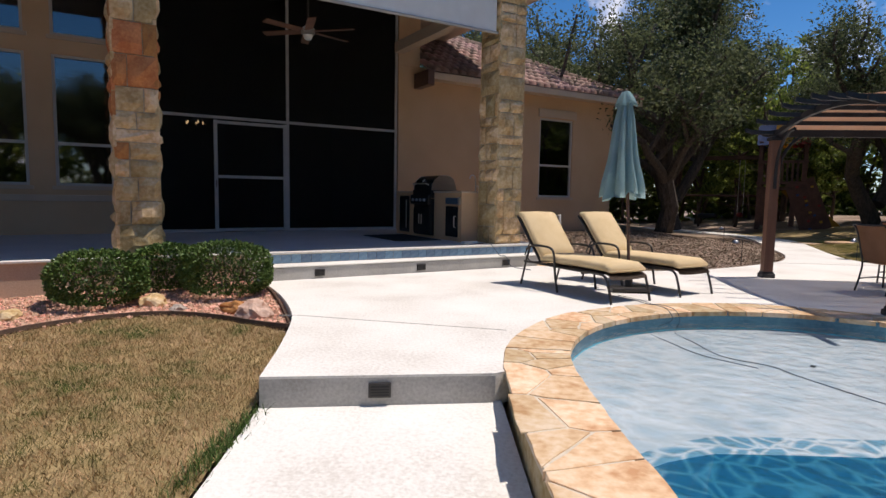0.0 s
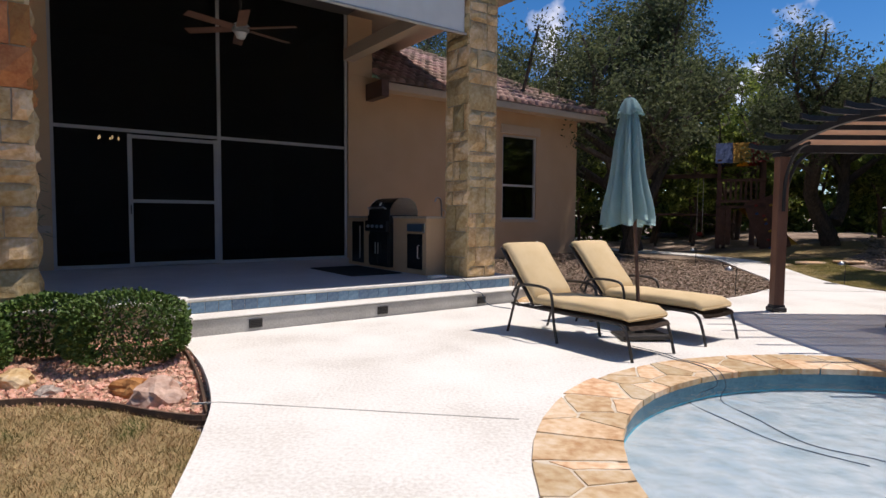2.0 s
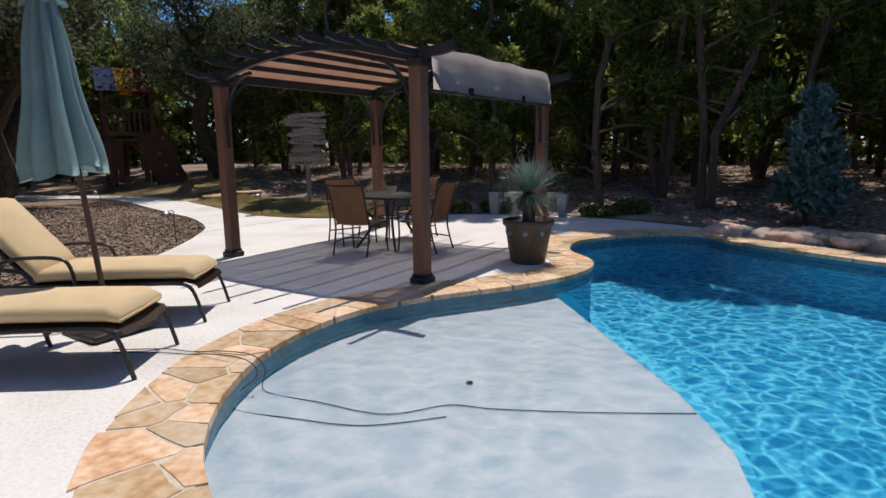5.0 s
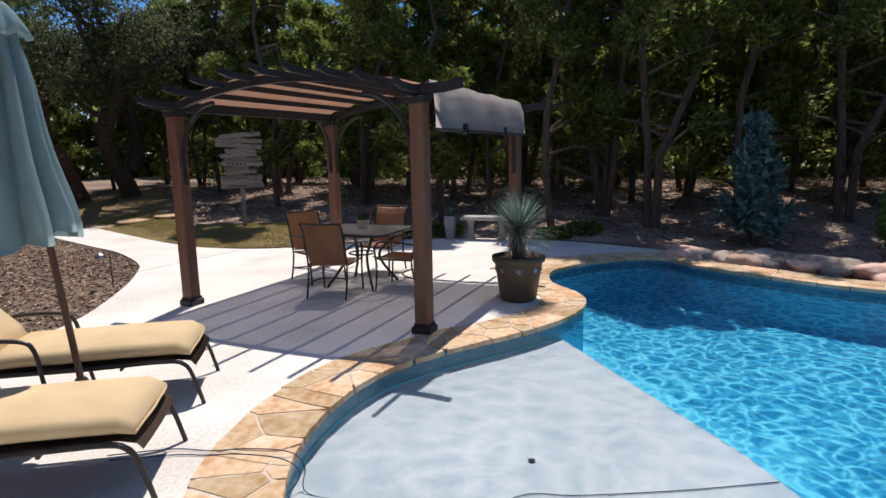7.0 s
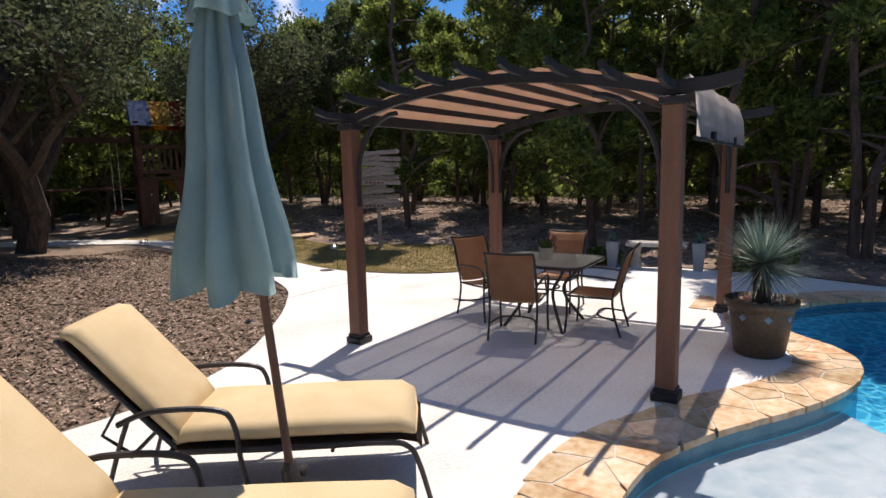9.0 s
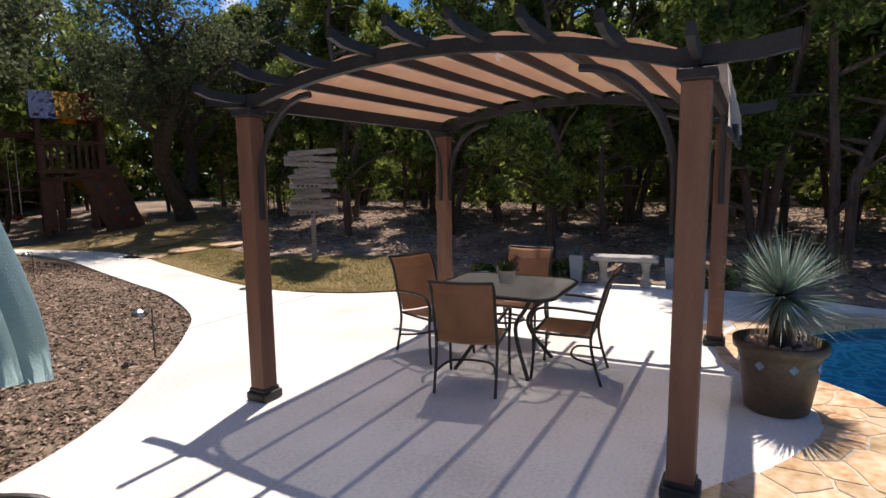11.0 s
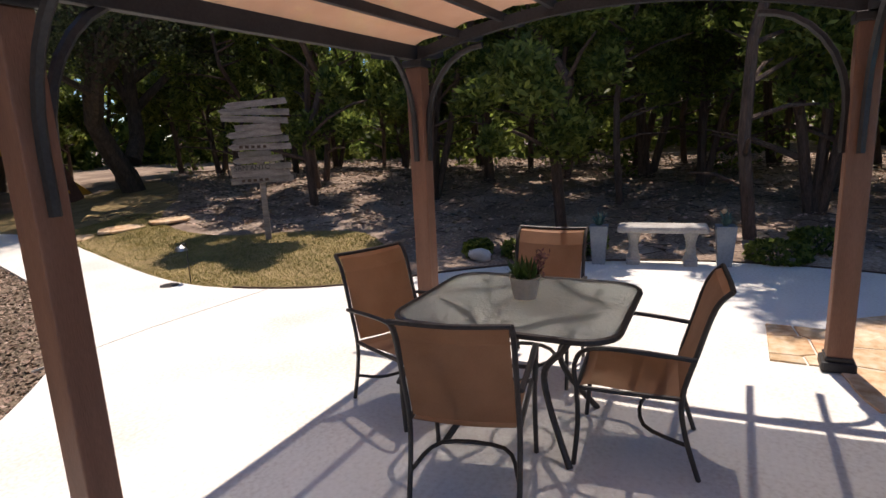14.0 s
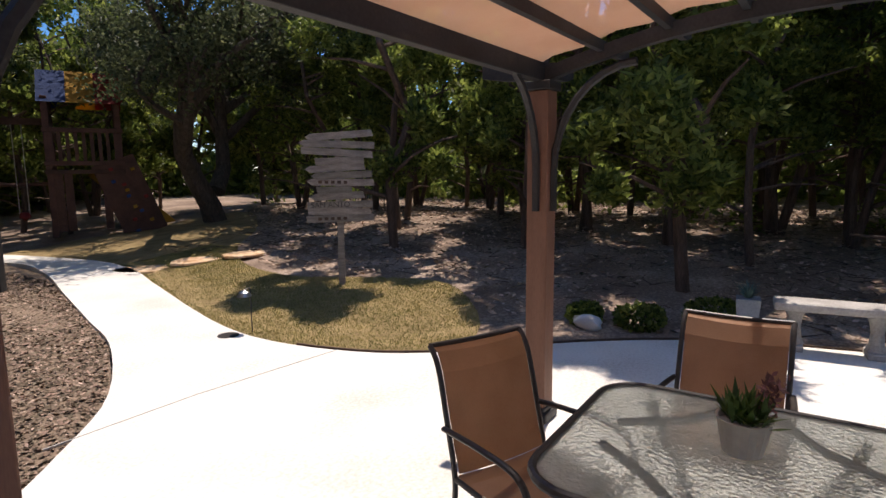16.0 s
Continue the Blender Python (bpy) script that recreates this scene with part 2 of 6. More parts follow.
M["pole_wood"] = mat("brown_pole", (0.09, 0.045, 0.03), (0.15, 0.08, 0.055), 5, 0.5, 0.1, 60)
M["steel"] = mat("brushed_steel", (0.50, 0.49, 0.47), (0.64, 0.63, 0.61), 3, 0.28, 0.08, 120, metal=1.0, stretch=(1, 1, 14))
M["black_gloss"] = mat("black_enamel", (0.012, 0.012, 0.013), (0.022, 0.022, 0.024), 4, 0.25, 0.05, 60)
M["rubber"] = mat("black_rubber", (0.012, 0.012, 0.012), (0.028, 0.027, 0.027), 30, 0.9, 0.5, 160)
M["granite"] = mat("tan_worktop", (0.36, 0.28, 0.20), (0.52, 0.43, 0.33), 20, 0.35, 0.05, 120)
M["bark"] = mat("oak_bark", (0.045, 0.035, 0.028), (0.13, 0.105, 0.085), 5, 0.95, 1.0, 22, stretch=(3, 3, 0.8))
M["bark_red"] = mat("juniper_bark", (0.06, 0.040, 0.030), (0.16, 0.11, 0.085), 5, 0.95, 1.0, 25, stretch=(4, 4, 0.6))
M["oak_leaf"] = mat("oak_leaf", (0.050, 0.070, 0.028), (0.160, 0.185, 0.090), 3, 0.6, 0.0, 20, island=0.5, spec=0.3, lucent=0.5)
M["juniper_leaf"] = mat("juniper_leaf", (0.085, 0.130, 0.028), (0.27, 0.325, 0.075), 2.2, 0.5, 0.0, 15, island=0.6, lucent=0.62)
M["blue_leaf"] = mat("blue_cedar_leaf", (0.05, 0.11, 0.10), (0.12, 0.21, 0.19), 3, 0.7, 0.0, 15, island=0.3)
M["box_leaf"] = mat("boxwood_leaf", (0.038, 0.082, 0.014), (0.105, 0.175, 0.034), 4, 0.55, 0.0, 20, island=0.3, spec=0.35)
M["yucca_leaf"] = mat("yucca_leaf", (0.15, 0.21, 0.17), (0.29, 0.37, 0.30), 5, 0.5, 0.0, 20, island=0.25)
M["sprig"] = mat("reddish_sprig", (0.14, 0.06, 0.06), (0.26, 0.14, 0.12), 6, 0.7, 0.0, 20, island=0.3)
M["dry_leaf"] = mat("dry_yucca_leaf", (0.25, 0.17, 0.09), (0.42, 0.31, 0.18), 5, 0.8, 0.2, 30, island=0.2)
M["grass"] = mat("lawn_blades", (0.15, 0.165, 0.035), (0.42, 0.36, 0.13), 1.6, 0.8, 0.0, 9, island=0.35)
M["grass_dry"] = mat("parched_lawn_blades", (0.085, 0.12, 0.025), (0.52, 0.37, 0.205), 1.1, 0.85, 0.0, 5, island=0.45, c=(0.36, 0.245, 0.115))
M["lawn_soil"] = mat("lawn_thatch", (0.19, 0.135, 0.055), (0.42, 0.31, 0.15), 3.5, 0.95, 0.6, 70)
M["mulch"] = mat("bark_mulch", (0.12, 0.088, 0.062), (0.34, 0.25, 0.175), 3, 0.95, 1.0, 55)
M["litter"] = mat("leaf_litter", (0.16, 0.11, 0.085), (0.50, 0.39, 0.31), 0.9, 0.95, 1.0, 26, c=(0.26, 0.19, 0.14))
M["chip"] = mat("mulch_chip", (0.10, 0.07, 0.048), (0.34, 0.25, 0.175), 9, 0.95, 0.3, 60, island=0.6)
M["leaf_chip"] = mat("fallen_leaf", (0.20, 0.14, 0.095), (0.58, 0.45, 0.34), 9, 0.9, 0.2, 60, island=0.6)
M["gravel"] = mat("pink_gravel", (0.50, 0.25, 0.16), (0.72, 0.47, 0.34), 10, 0.9, 0.5, 60, island=0.4)
M["gravel_bed"] = mat("gravel_fines", (0.40, 0.22, 0.15), (0.56, 0.35, 0.25), 12, 0.95, 0.8, 90)
M["rock"] = mat("pinkish_rock", (0.42, 0.25, 0.18), (0.66, 0.48, 0.38), 5, 0.9, 0.8, 25, rand=0.3)
M["grey_rock"] = mat("grey_rock", (0.20, 0.17, 0.14), (0.42, 0.36, 0.30), 4, 0.9, 0.9, 22, rand=0.3)
M["edging"] = mat("rusted_steel_edging", (0.055, 0.036, 0.026), (0.12, 0.07, 0.045), 8, 0.8, 0.3, 60)
M["old_board"] = mat("weathered_grey_board", (0.16, 0.135, 0.115), (0.34, 0.30, 0.26), 4, 0.9, 0.8, 40, rand=0.25, stretch=(1, 5, 9))
M["bench"] = mat("weathered_concrete", (0.33, 0.31, 0.28), (0.50, 0.48, 0.44), 6, 0.9, 0.5, 50)
M["pot"] = mat("bronze_glazed_pot", (0.075, 0.055, 0.035), (0.15, 0.11, 0.072), 3, 0.5, 0.25, 30)
M["pot_small"] = mat("cream_pot", (0.50, 0.45, 0.36), (0.60, 0.55, 0.45), 5, 0.6, 0.1, 50)
M["play_wood"] = mat("dark_play_timber", (0.060, 0.030, 0.020), (0.13, 0.066, 0.045), 4, 0.8, 0.3, 40, rand=0.2)
M["red"] = mat("red_canvas", (0.22, 0.02, 0.015), (0.30, 0.04, 0.03), 3, 0.8, 0.1, 60)
M["yellow"] = mat("yellow_canvas", (0.40, 0.21, 0.02), (0.48, 0.27, 0.03), 3, 0.8, 0.1, 60)
M["blue"] = mat("blue_canvas", (0.025, 0.055, 0.16), (0.04, 0.08, 0.22), 3, 0.8, 0.1, 60)
M["white"] = mat("white_plastic", (0.66, 0.65, 0.62), (0.74, 0.73, 0.70), 5, 0.5, 0.05, 60)
M["fan_wood"] = mat("fan_blade_wood", (0.16, 0.075, 0.045), (0.24, 0.12, 0.075), 4, 0.5, 0.1, 60)
M["orange"] = mat("orange_glass", (0.40, 0.13, 0.02), (0.55, 0.20, 0.04), 5, 0.2, 0.0, 40)
M["cable"] = mat("blue_cable", (0.03, 0.06, 0.10), (0.05, 0.09, 0.14), 5, 0.5, 0.0, 40)


def glow(name, col, s):
    m = bpy.data.materials.new(name)
    m.use_nodes = True
    p = m.node_tree.nodes["Principled BSDF"]
    p.inputs["Base Color"].default_value = (*col, 1)
    p.inputs["Emission Color"].default_value, p.inputs["Emission Strength"].default_value = (*col, 1), s
    return m


M["bulb"] = glow("warm_bulb", (1.0, 0.72, 0.38), 9.0)
M["lamp_shade"] = glow("lit_lamp_shade", (1.0, 0.85, 0.65), 0.55)

# ---------- building blocks ----------
def mesh_of(bm, name, material, smooth=False):
    me = bpy.data.meshes.new(name)
    bm.normal_update()
    bm.to_mesh(me)
    bm.free()
    me.materials.append(material)
    if smooth:
        me.polygons.foreach_set("use_smooth", [True] * len(me.polygons))
    return me


def part(name, bm, material, parent=None, label="", smooth=False, at=None):
    ob = new(name, mesh_of(bm, name, material, smooth) if isinstance(bm, bmesh.types.BMesh) else bm)
    ob.parent = parent
    if at is not None:
        ob.matrix_basis = at
    if label:
        ob["label"] = label
    return ob


def thing(name, label, category, at=None, group="", kind=""):
    ob = new(name)
    ob.empty_display_size = 0.1
    if at is not None:
        ob.matrix_basis = at
    return tagged(ob, label, category, group, kind)


def box(x0, x1, y0, y1, z0, z1, bevel=0.0, bm=None):
    bm = bm or bmesh.new()
    r = bmesh.ops.create_cube(bm, size=1, matrix=Matrix.Translation(((x0 + x1) / 2, (y0 + y1) / 2, (z0 + z1) / 2)) @ Matrix.Diagonal((x1 - x0, y1 - y0, z1 - z0, 1)))
    if bevel:
        es = list({e for v in r["verts"] for e in v.link_edges})
        bmesh.ops.bevel(bm, geom=es, offset=bevel, segments=2, affect="EDGES", profile=0.5)
    return bm


def tube(points, radius, bm=None, n=8, radii=None, flat=1.0):
    """A pipe along the points."""
    bm = bm or bmesh.new()
    pts = [Vector(p) for p in points]
    rings = []
    side = None
    for i, p in enumerate(pts):
        d = (pts[min(i + 1, len(pts) - 1)] - pts[max(i - 1, 0)]).normalized()
        if side is None:
            side = d.orthogonal().normalized() if abs(d.z) > 0.9 else d.cross(Vector((0, 0, 1))).normalized()
        side = (side - d * side.dot(d)).normalized()
        up = side.cross(d)
        r = radii[i] if radii else radius
        rings.append([bm.verts.new(p + (side * math.cos(2 * math.pi * k / n) + up * flat * math.sin(2 * math.pi * k / n)) * r) for k in range(n)])
    for a, b in zip(rings, rings[1:]):
        for k in range(n):
            bm.faces.new((a[k], b[k], b[(k + 1) % n], a[(k + 1) % n]))
    bm.faces.new(rings[0])
    bm.faces.new(rings[-1][::-1])
    bmesh.ops.recalc_face_normals(bm, faces=bm.faces)
    return bm


def smooth_line(points, n=6, closed=False):
    """Catmull-Rom through the points."""
    p = [Vector(q) for q in points]
    out = []
    c = len(p)
    for i in range(c if closed else c - 1):
        g = lambda j: p[j % c] if closed else p[max(0, min(c - 1, j))]
        a, b, d, e = g(i - 1), g(i), g(i + 1), g(i + 2)
        for k in range(n):
            t = k / n
            out.append(0.5 * ((2 * b) + (d - a) * t + (2 * a - 5 * b + 4 * d - e) * t * t + (3 * b - a - 3 * d + e) * t ** 3))
    if not closed:
        out.append(p[-1])
    return out


def lathe(profile, n=28, bm=None):
    bm = bm or bmesh.new()
    rings = [[bm.verts.new((r * math.cos(2 * math.pi * k / n), r * math.sin(2 * math.pi * k / n), z)) for k in range(n)] for r, z in profile]
    for a, b in zip(rings, rings[1:]):
        for k in range(n):
            bm.faces.new((a[k], a[(k + 1) % n], b[(k + 1) % n], b[k]))
    bm.faces.new(rings[0][::-1])
    bm.faces.new(rings[-1])
    return bm


def prism(poly, z0, z1, bm=None, inset=0.0):
    """A slab with that outline; inset rounds its upper edge."""
    bm = bm or bmesh.new()
    c = Vector((sum(p[0] for p in poly) / len(poly), sum(p[1] for p in poly) / len(poly)))
    lo = [bm.verts.new((p[0], p[1], z0)) for p in poly]
    hi = [bm.verts.new((p[0], p[1], z1 - inset)) for p in poly]
    n = len(poly)
    for k in range(n):
        bm.faces.new((lo[k], lo[(k + 1) % n], hi[(k + 1) % n], hi[k]))
    top = hi
    if inset:
        top = []
        for p in poly:
            d = c - Vector(p[:2])
            q = Vector(p[:2]) + d.normalized() * inset
            top.append(bm.verts.new((q.x, q.y, z1)))
        for k in range(n):
            bm.faces.new((hi[k], hi[(k + 1) % n], top[(k + 1) % n], top[k]))
    bm.faces.new(top)
    bm.faces.new(lo[::-1])
    bmesh.ops.recalc_face_normals(bm, faces=bm.faces)
    return bm


def sheet(outer, holes, z, drop=0.0):
    """A flat sheet with holes; drop gives its outer rim a skirt."""
    bm = bmesh.new()
    edges = []
    for loop in [outer, *holes]:
        vs = [bm.verts.new((p[0], p[1], z)) for p in loop]
        edges += [bm.edges.new((vs[i], vs[(i + 1) % len(vs)])) for i in range(len(vs))]
    bmesh.ops.triangle_fill(bm, use_beauty=True, use_dissolve=False, edges=edges)
    bm.normal_update()
    for f in bm.faces:
        if f.normal.z < 0:
            f.normal_flip()
    if drop:
        rim = [e for e in bm.edges if len(e.link_faces) == 1]
        r = bmesh.ops.extrude_edge_only(bm, edges=rim)
        for v in r["geom"]:
            if isinstance(v, bmesh.types.BMVert):
                v.co.z -= drop
        bmesh.ops.recalc_face_normals(bm, faces=bm.faces)
    return bm


def inside(x, y, poly):
    hit, j = False, len(poly) - 1
    for i in range(len(poly)):
        (xi, yi), (xj, yj) = poly[i][:2], poly[j][:2]
        if (yi > y) != (yj > y) and x < (xj - xi) * (y - yi) / (yj - yi) + xi:
            hit = not hit
        j = i
    return hit


def quads(name, verts, faces, material, parent=None, label=""):
    me = bpy.data.meshes.new(name)
    me.from_pydata(verts, [], faces)
    me.materials.append(material)
    return part(name, me, material, parent, label)

# ---------- ground, deck and pool ----------
POOL = [tuple(p) for p in smooth_line([(0.75, 1.2, 0), (0.58, 2.29, 0), (0.46, 3.2, 0), (0.39, 4.29, 0), (0.55, 5.0, 0), (0.85, 5.55, 0), (1.25, 5.95, 0), (1.75, 6.26, 0), (2.35, 6.43, 0), (3.05, 6.42, 0), (3.7, 6.14, 0), (4.4, 5.68, 0), (4.95, 5.40, 0), (5.57, 5.28, 0), (6.05, 5.42, 0), (6.6, 5.90, 0), (7.3, 6.02, 0), (8.0, 5.68, 0), (8.6, 5.1, 0), (8.75, 4.6, 0), (8.25, 4.05, 0), (7.8, 3.2, 0), (7.45, 2.28, 0), (7.2, 0.5, 0), (6, -1, 0), (3.5, -1.8, 0), (1.5, -0.5, 0)], 5, True)]
POOL = [(p[0], p[1]) for p in POOL]


def offset(poly, d):
    out = []
    n = len(poly)
    for i in range(n):
        a, b = Vector(poly[i - 1]), Vector(poly[(i + 1) % n])
        t = (b - a).normalized()
        out.append((poly[i][0] - t.y * d, poly[i][1] + t.x * d))
    return out


RIM = offset(POOL, 0.25)
COPING_OUT = offset(POOL, 0.50)
# the paved area, round from the step
DECK = [(-1.68, 3.55), (-0.14, 3.87)]
i0 = min(range(len(POOL)), key=lambda i: math.dist(POOL[i], (0.39, 4.05)))
i1 = min(range(len(POOL)), key=lambda i: math.dist(POOL[i], (8.70, 4.85)))
DECK += [RIM[i] for i in range(i0, i1 + 1)]
DECK += [(p[0], p[1]) for p in smooth_line([(9.5, 4.6, 0), (9.95, 5.95, 0), (10.02, 7.3, 0), (9.62, 8.85, 0), (8.91, 9.92, 0), (7.85, 10.97, 0), (7.45, 11.75, 0), (7.31, 12.65, 0), (7.42, 13.5, 0), (7.76, 14.7, 0), (8.36, 16.57, 0), (8.88, 18.3, 0), (8.9, 20.3, 0), (7.6, 24.0, 0), (4.0, 27.5, 0), (-2.0, 30.0, 0), (-2.4, 29.0, 0), (3.4, 26.4, 0), (6.6, 23.2, 0), (7.95, 21.0, 0), (7.85, 19.1, 0), (7.25, 16.9, 0), (6.72, 15.0, 0), (6.38, 13.8, 0), (5.72, 12.45, 0), (5.08, 11.72, 0), (4.36, 11.07, 0), (3.3, 10.3, 0), (2.4, 9.95, 0), (1.5, 9.95, 0), (0.62, 10.28, 0)], 4)]
DECK += [(-3.34, 7.44)]
DECK += [(p[0], p[1]) for p in smooth_line([(-3.0, 7.0, 0), (-2.6, 6.35, 0), (-2.2, 5.55, 0), (-1.99, 4.9, 0), (-1.8, 4.13, 0)], 4)]


def rise(x, y):
    """Height of the natural ground."""
    foot = 10.1 - 2.1 * max(0.0, min(1.0, (y - 9.5) / 2.5)) + 1.2 * max(0.0, min(1.0, (y - 15.0) / 3.5))
    away = max(0.0, min(1.0, (x - foot) / 6.5))
    back = max(0.0, min(1.0, (y - 11.5) / 7.0)) * max(0.0, min(1.0, (6.5 - x) / 3.0))
    return -0.045 + 0.62 * away + 0.30 * back + 0.05 * away * noise.noise((x * 0.3, y * 0.3, 0))


def ground_sheet():
    bm = bmesh.new()
    loop = RIM
    vs = [bm.verts.new((p[0], p[1], -0.06)) for p in loop]
    edges = [bm.edges.new((vs[i], vs[(i + 1) % len(vs)])) for i in range(len(vs))]
    sq = [bm.verts.new(p) for p in ((-14, -12, 0), (-14, 36, 0), (34, 36, 0), (34, -12, 0))]
    rim = []
    cs = [(-14, -12), (34, -12), (34, 36), (-14, 36)]
    for v in sq:
        bm.verts.remove(v)
    ring = []
    for (ax, ay), (bx, by) in zip(cs, cs[1:] + cs[:1]):
        for k in range(24):
            ring.append(bm.verts.new((ax + (bx - ax) * k / 24, ay + (by - ay) * k / 24, 0)))
    edges += [bm.edges.new((ring[i], ring[(i + 1) % len(ring)])) for i in range(len(ring))]
    bmesh.ops.triangle_fill(bm, use_beauty=True, use_dissolve=False, edges=edges)
    for _ in range(3):
        long = [e for e in bm.edges if e.calc_length() > 1.6]
        bmesh.ops.subdivide_edges(bm, edges=long, cuts=1, use_grid_fill=False)
        bmesh.ops.triangulate(bm, faces=[f for f in bm.faces if len(f.verts) > 3])
    for v in bm.verts:
        x, y = v.co.x, v.co.y
        low = max(0.0, min(1.0, (6.9 - y) / 2.9)) if x < 0.3 else 0.0
        side = max(0.0, min(1.0, (0.3 - x) / 0.5))
        z = rise(x, y) - side * low * 0.165 - side * max(0.0, 3.6 - y) * 0.060
        v.co.z = z - 0.035 - 0.35 * max(0.0, min(1.0, (1.2 - x) / 0.6)) * max(0.0, min(1.0, (5.2 - y) / 0.8))
    # skirt out to the horizon
    far = [e for e in bm.edges if len(e.link_faces) == 1 and max(abs(e.verts[0].co.x - 10), abs(e.verts[0].co.y - 12)) > 23.9 and max(abs(e.verts[1].co.x - 10), abs(e.verts[1].co.y - 12)) > 23.9]
    r = bmesh.ops.extrude_edge_only(bm, edges=far)
    for v in r["geom"]:
        if isinstance(v, bmesh.types.BMVert):
            v.co.x, v.co.y = 10 + (v.co.x - 10) * 40, 12 + (v.co.y - 12) * 40
    bm.normal_update()
    for f in bm.faces:
        if f.normal.z < 0:
            f.normal_flip()
    return bm


tagged(part("ground", ground_sheet(), M["litter"]), "brown leaf-littered earth under the juniper woods", "ground", kind="structure")
pav = tagged(part("pavement", sheet(DECK, [], 0.0, 0.22), M["deck"]), "pale sun-bleached concrete pool deck and path", "pavement", kind="structure")
# low walk before the step, falling away
bm = bmesh.new()
vs = [bm.verts.new(p) for p in ((-1.70, 3.70, -0.20), (-0.10, 3.95, -0.20), (0.10, 2.4, -0.27), (0.28, 0.5, -0.38), (0.45, -3.0, -0.58), (-1.5, -3.0, -0.58), (-1.5, 0.5, -0.38), (-1.56, 2.4, -0.27))]
bm.faces.new(vs[::-1])
bmesh.ops.triangulate(bm, faces=bm.faces)
bmesh.ops.recalc_face_normals(bm, faces=bm.faces)
bm.normal_update()
for f in bm.faces:
    if f.normal.z < 0:
        f.normal_flip()
tagged(part("pavement_2", bm, M["deck"]), "pale pitted concrete walk below the deck step", "pavement", kind="structure")
# riser face of the step with its light
step = thing("step_riser", "grey concrete step riser with a recessed light", "step", kind="structure")
e0, e1 = Vector((-1.68, 3.55, 0)), Vector((-0.14, 3.87, 0))
ax = (e1 - e0).normalized()
nx = Vector((ax.y, -ax.x, 0))
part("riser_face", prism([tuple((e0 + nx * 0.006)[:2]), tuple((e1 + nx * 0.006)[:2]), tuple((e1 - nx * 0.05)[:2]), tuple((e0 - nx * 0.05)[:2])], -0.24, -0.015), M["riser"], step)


def vent_light(parent, at):
    f = part("vent_frame", box(-0.075, 0.075, -0.014, 0.01, -0.05, 0.05, 0.004), M["black_metal"], parent, "dark bronze step light", at=at)
    for k in range(4):
        part("louver", box(-0.06, 0.06, -0.020, -0.012, -0.034 + k * 0.019, -0.025 + k * 0.019), M["black_gloss"], f)


vent_light(step, Matrix.Translation((e0 + e1) / 2 + nx * 0.012 + Vector((0, 0, -0.10))) @ Matrix.Rotation(math.atan2(ax.y, ax.x), 4, "Z"))

# pool shell
LEDGE_EDGE = [(4.98, 5.42), (4.55, 5.06), (4.12, 4.70), (3.62, 4.28), (3.11, 3.84), (2.5, 3.44), (1.95, 3.26), (1.51, 3.23), (1.07, 3.19), (0.78, 3.05), (0.52, 2.80)]
pool = thing("pool_basin", "curved plaster swimming pool basin with a shallow ledge", "pool", kind="structure")
WALL = offset(POOL, 0.0)
n = len(WALL)


def wall_band(z0, z1):
    bm = bmesh.new()
    a = [bm.verts.new((*p, z0)) for p in WALL]
    b = [bm.verts.new((*p, z1)) for p in WALL]
    for i in range(n):
        bm.faces.new((a[i], b[i], b[(i + 1) % n], a[(i + 1) % n]))
    return bm


part("waterline_tile", wall_band(-0.17, 0.0), M["pool_tile"], pool, "dark blue waterline tile")
part("basin_wall", wall_band(-1.3, -0.17), M["deep"], pool)
j0 = min(range(n), key=lambda i: math.dist(WALL[i], (0.50, 2.8)))
j1 = min(range(n), key=lambda i: math.dist(WALL[i], (4.98, 5.40)))
ledge_poly = [WALL[i] for i in range(j0, j1 + 1)] + LEDGE_EDGE[1:-1]
part("shallow_ledge", sheet(ledge_poly, [], -0.185, 0.30), M["ledge"], pool, "pale grey plaster sun ledge")
part("basin_floor", sheet(WALL, [], -0.62), M["deep"], pool, "deep blue plaster floor")
part("ledge_drain", lathe([(0.001, -0.185), (0.024, -0.177), (0.02, -0.173), (0.001, -0.173)], 14), M["black_gloss"], pool, at=Matrix.Translation((2.53, 5.04, 0.0)))
deep_poly = [WALL[(j1 + i) % n] for i in range((j0 - j1) % n + 1)] + LEDGE_EDGE[::-1][1:-1]
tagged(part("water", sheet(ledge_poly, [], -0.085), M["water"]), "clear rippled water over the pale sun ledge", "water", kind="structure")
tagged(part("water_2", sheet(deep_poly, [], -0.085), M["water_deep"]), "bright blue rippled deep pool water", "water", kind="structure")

# ---------- lawns, beds, mulch ----------
LAWN_BACK = [(p[0], p[1]) for p in smooth_line([(7.90, 10.97, 0), (7.49, 11.75, 0), (7.35, 12.65, 0), (7.46, 13.5, 0), (7.80, 14.7, 0), (8.40, 16.57, 0), (8.92, 18.3, 0), (8.94, 20.3, 0), (8.7, 23, 0), (14.5, 23, 0), (13, 20.0, 0), (11.2, 18.3, 0), (10.0, 16.6, 0), (9.5, 14.8, 0), (9.9, 13.4, 0), (10.0, 12.2, 0), (9.0, 11.1, 0)], 4, True)]
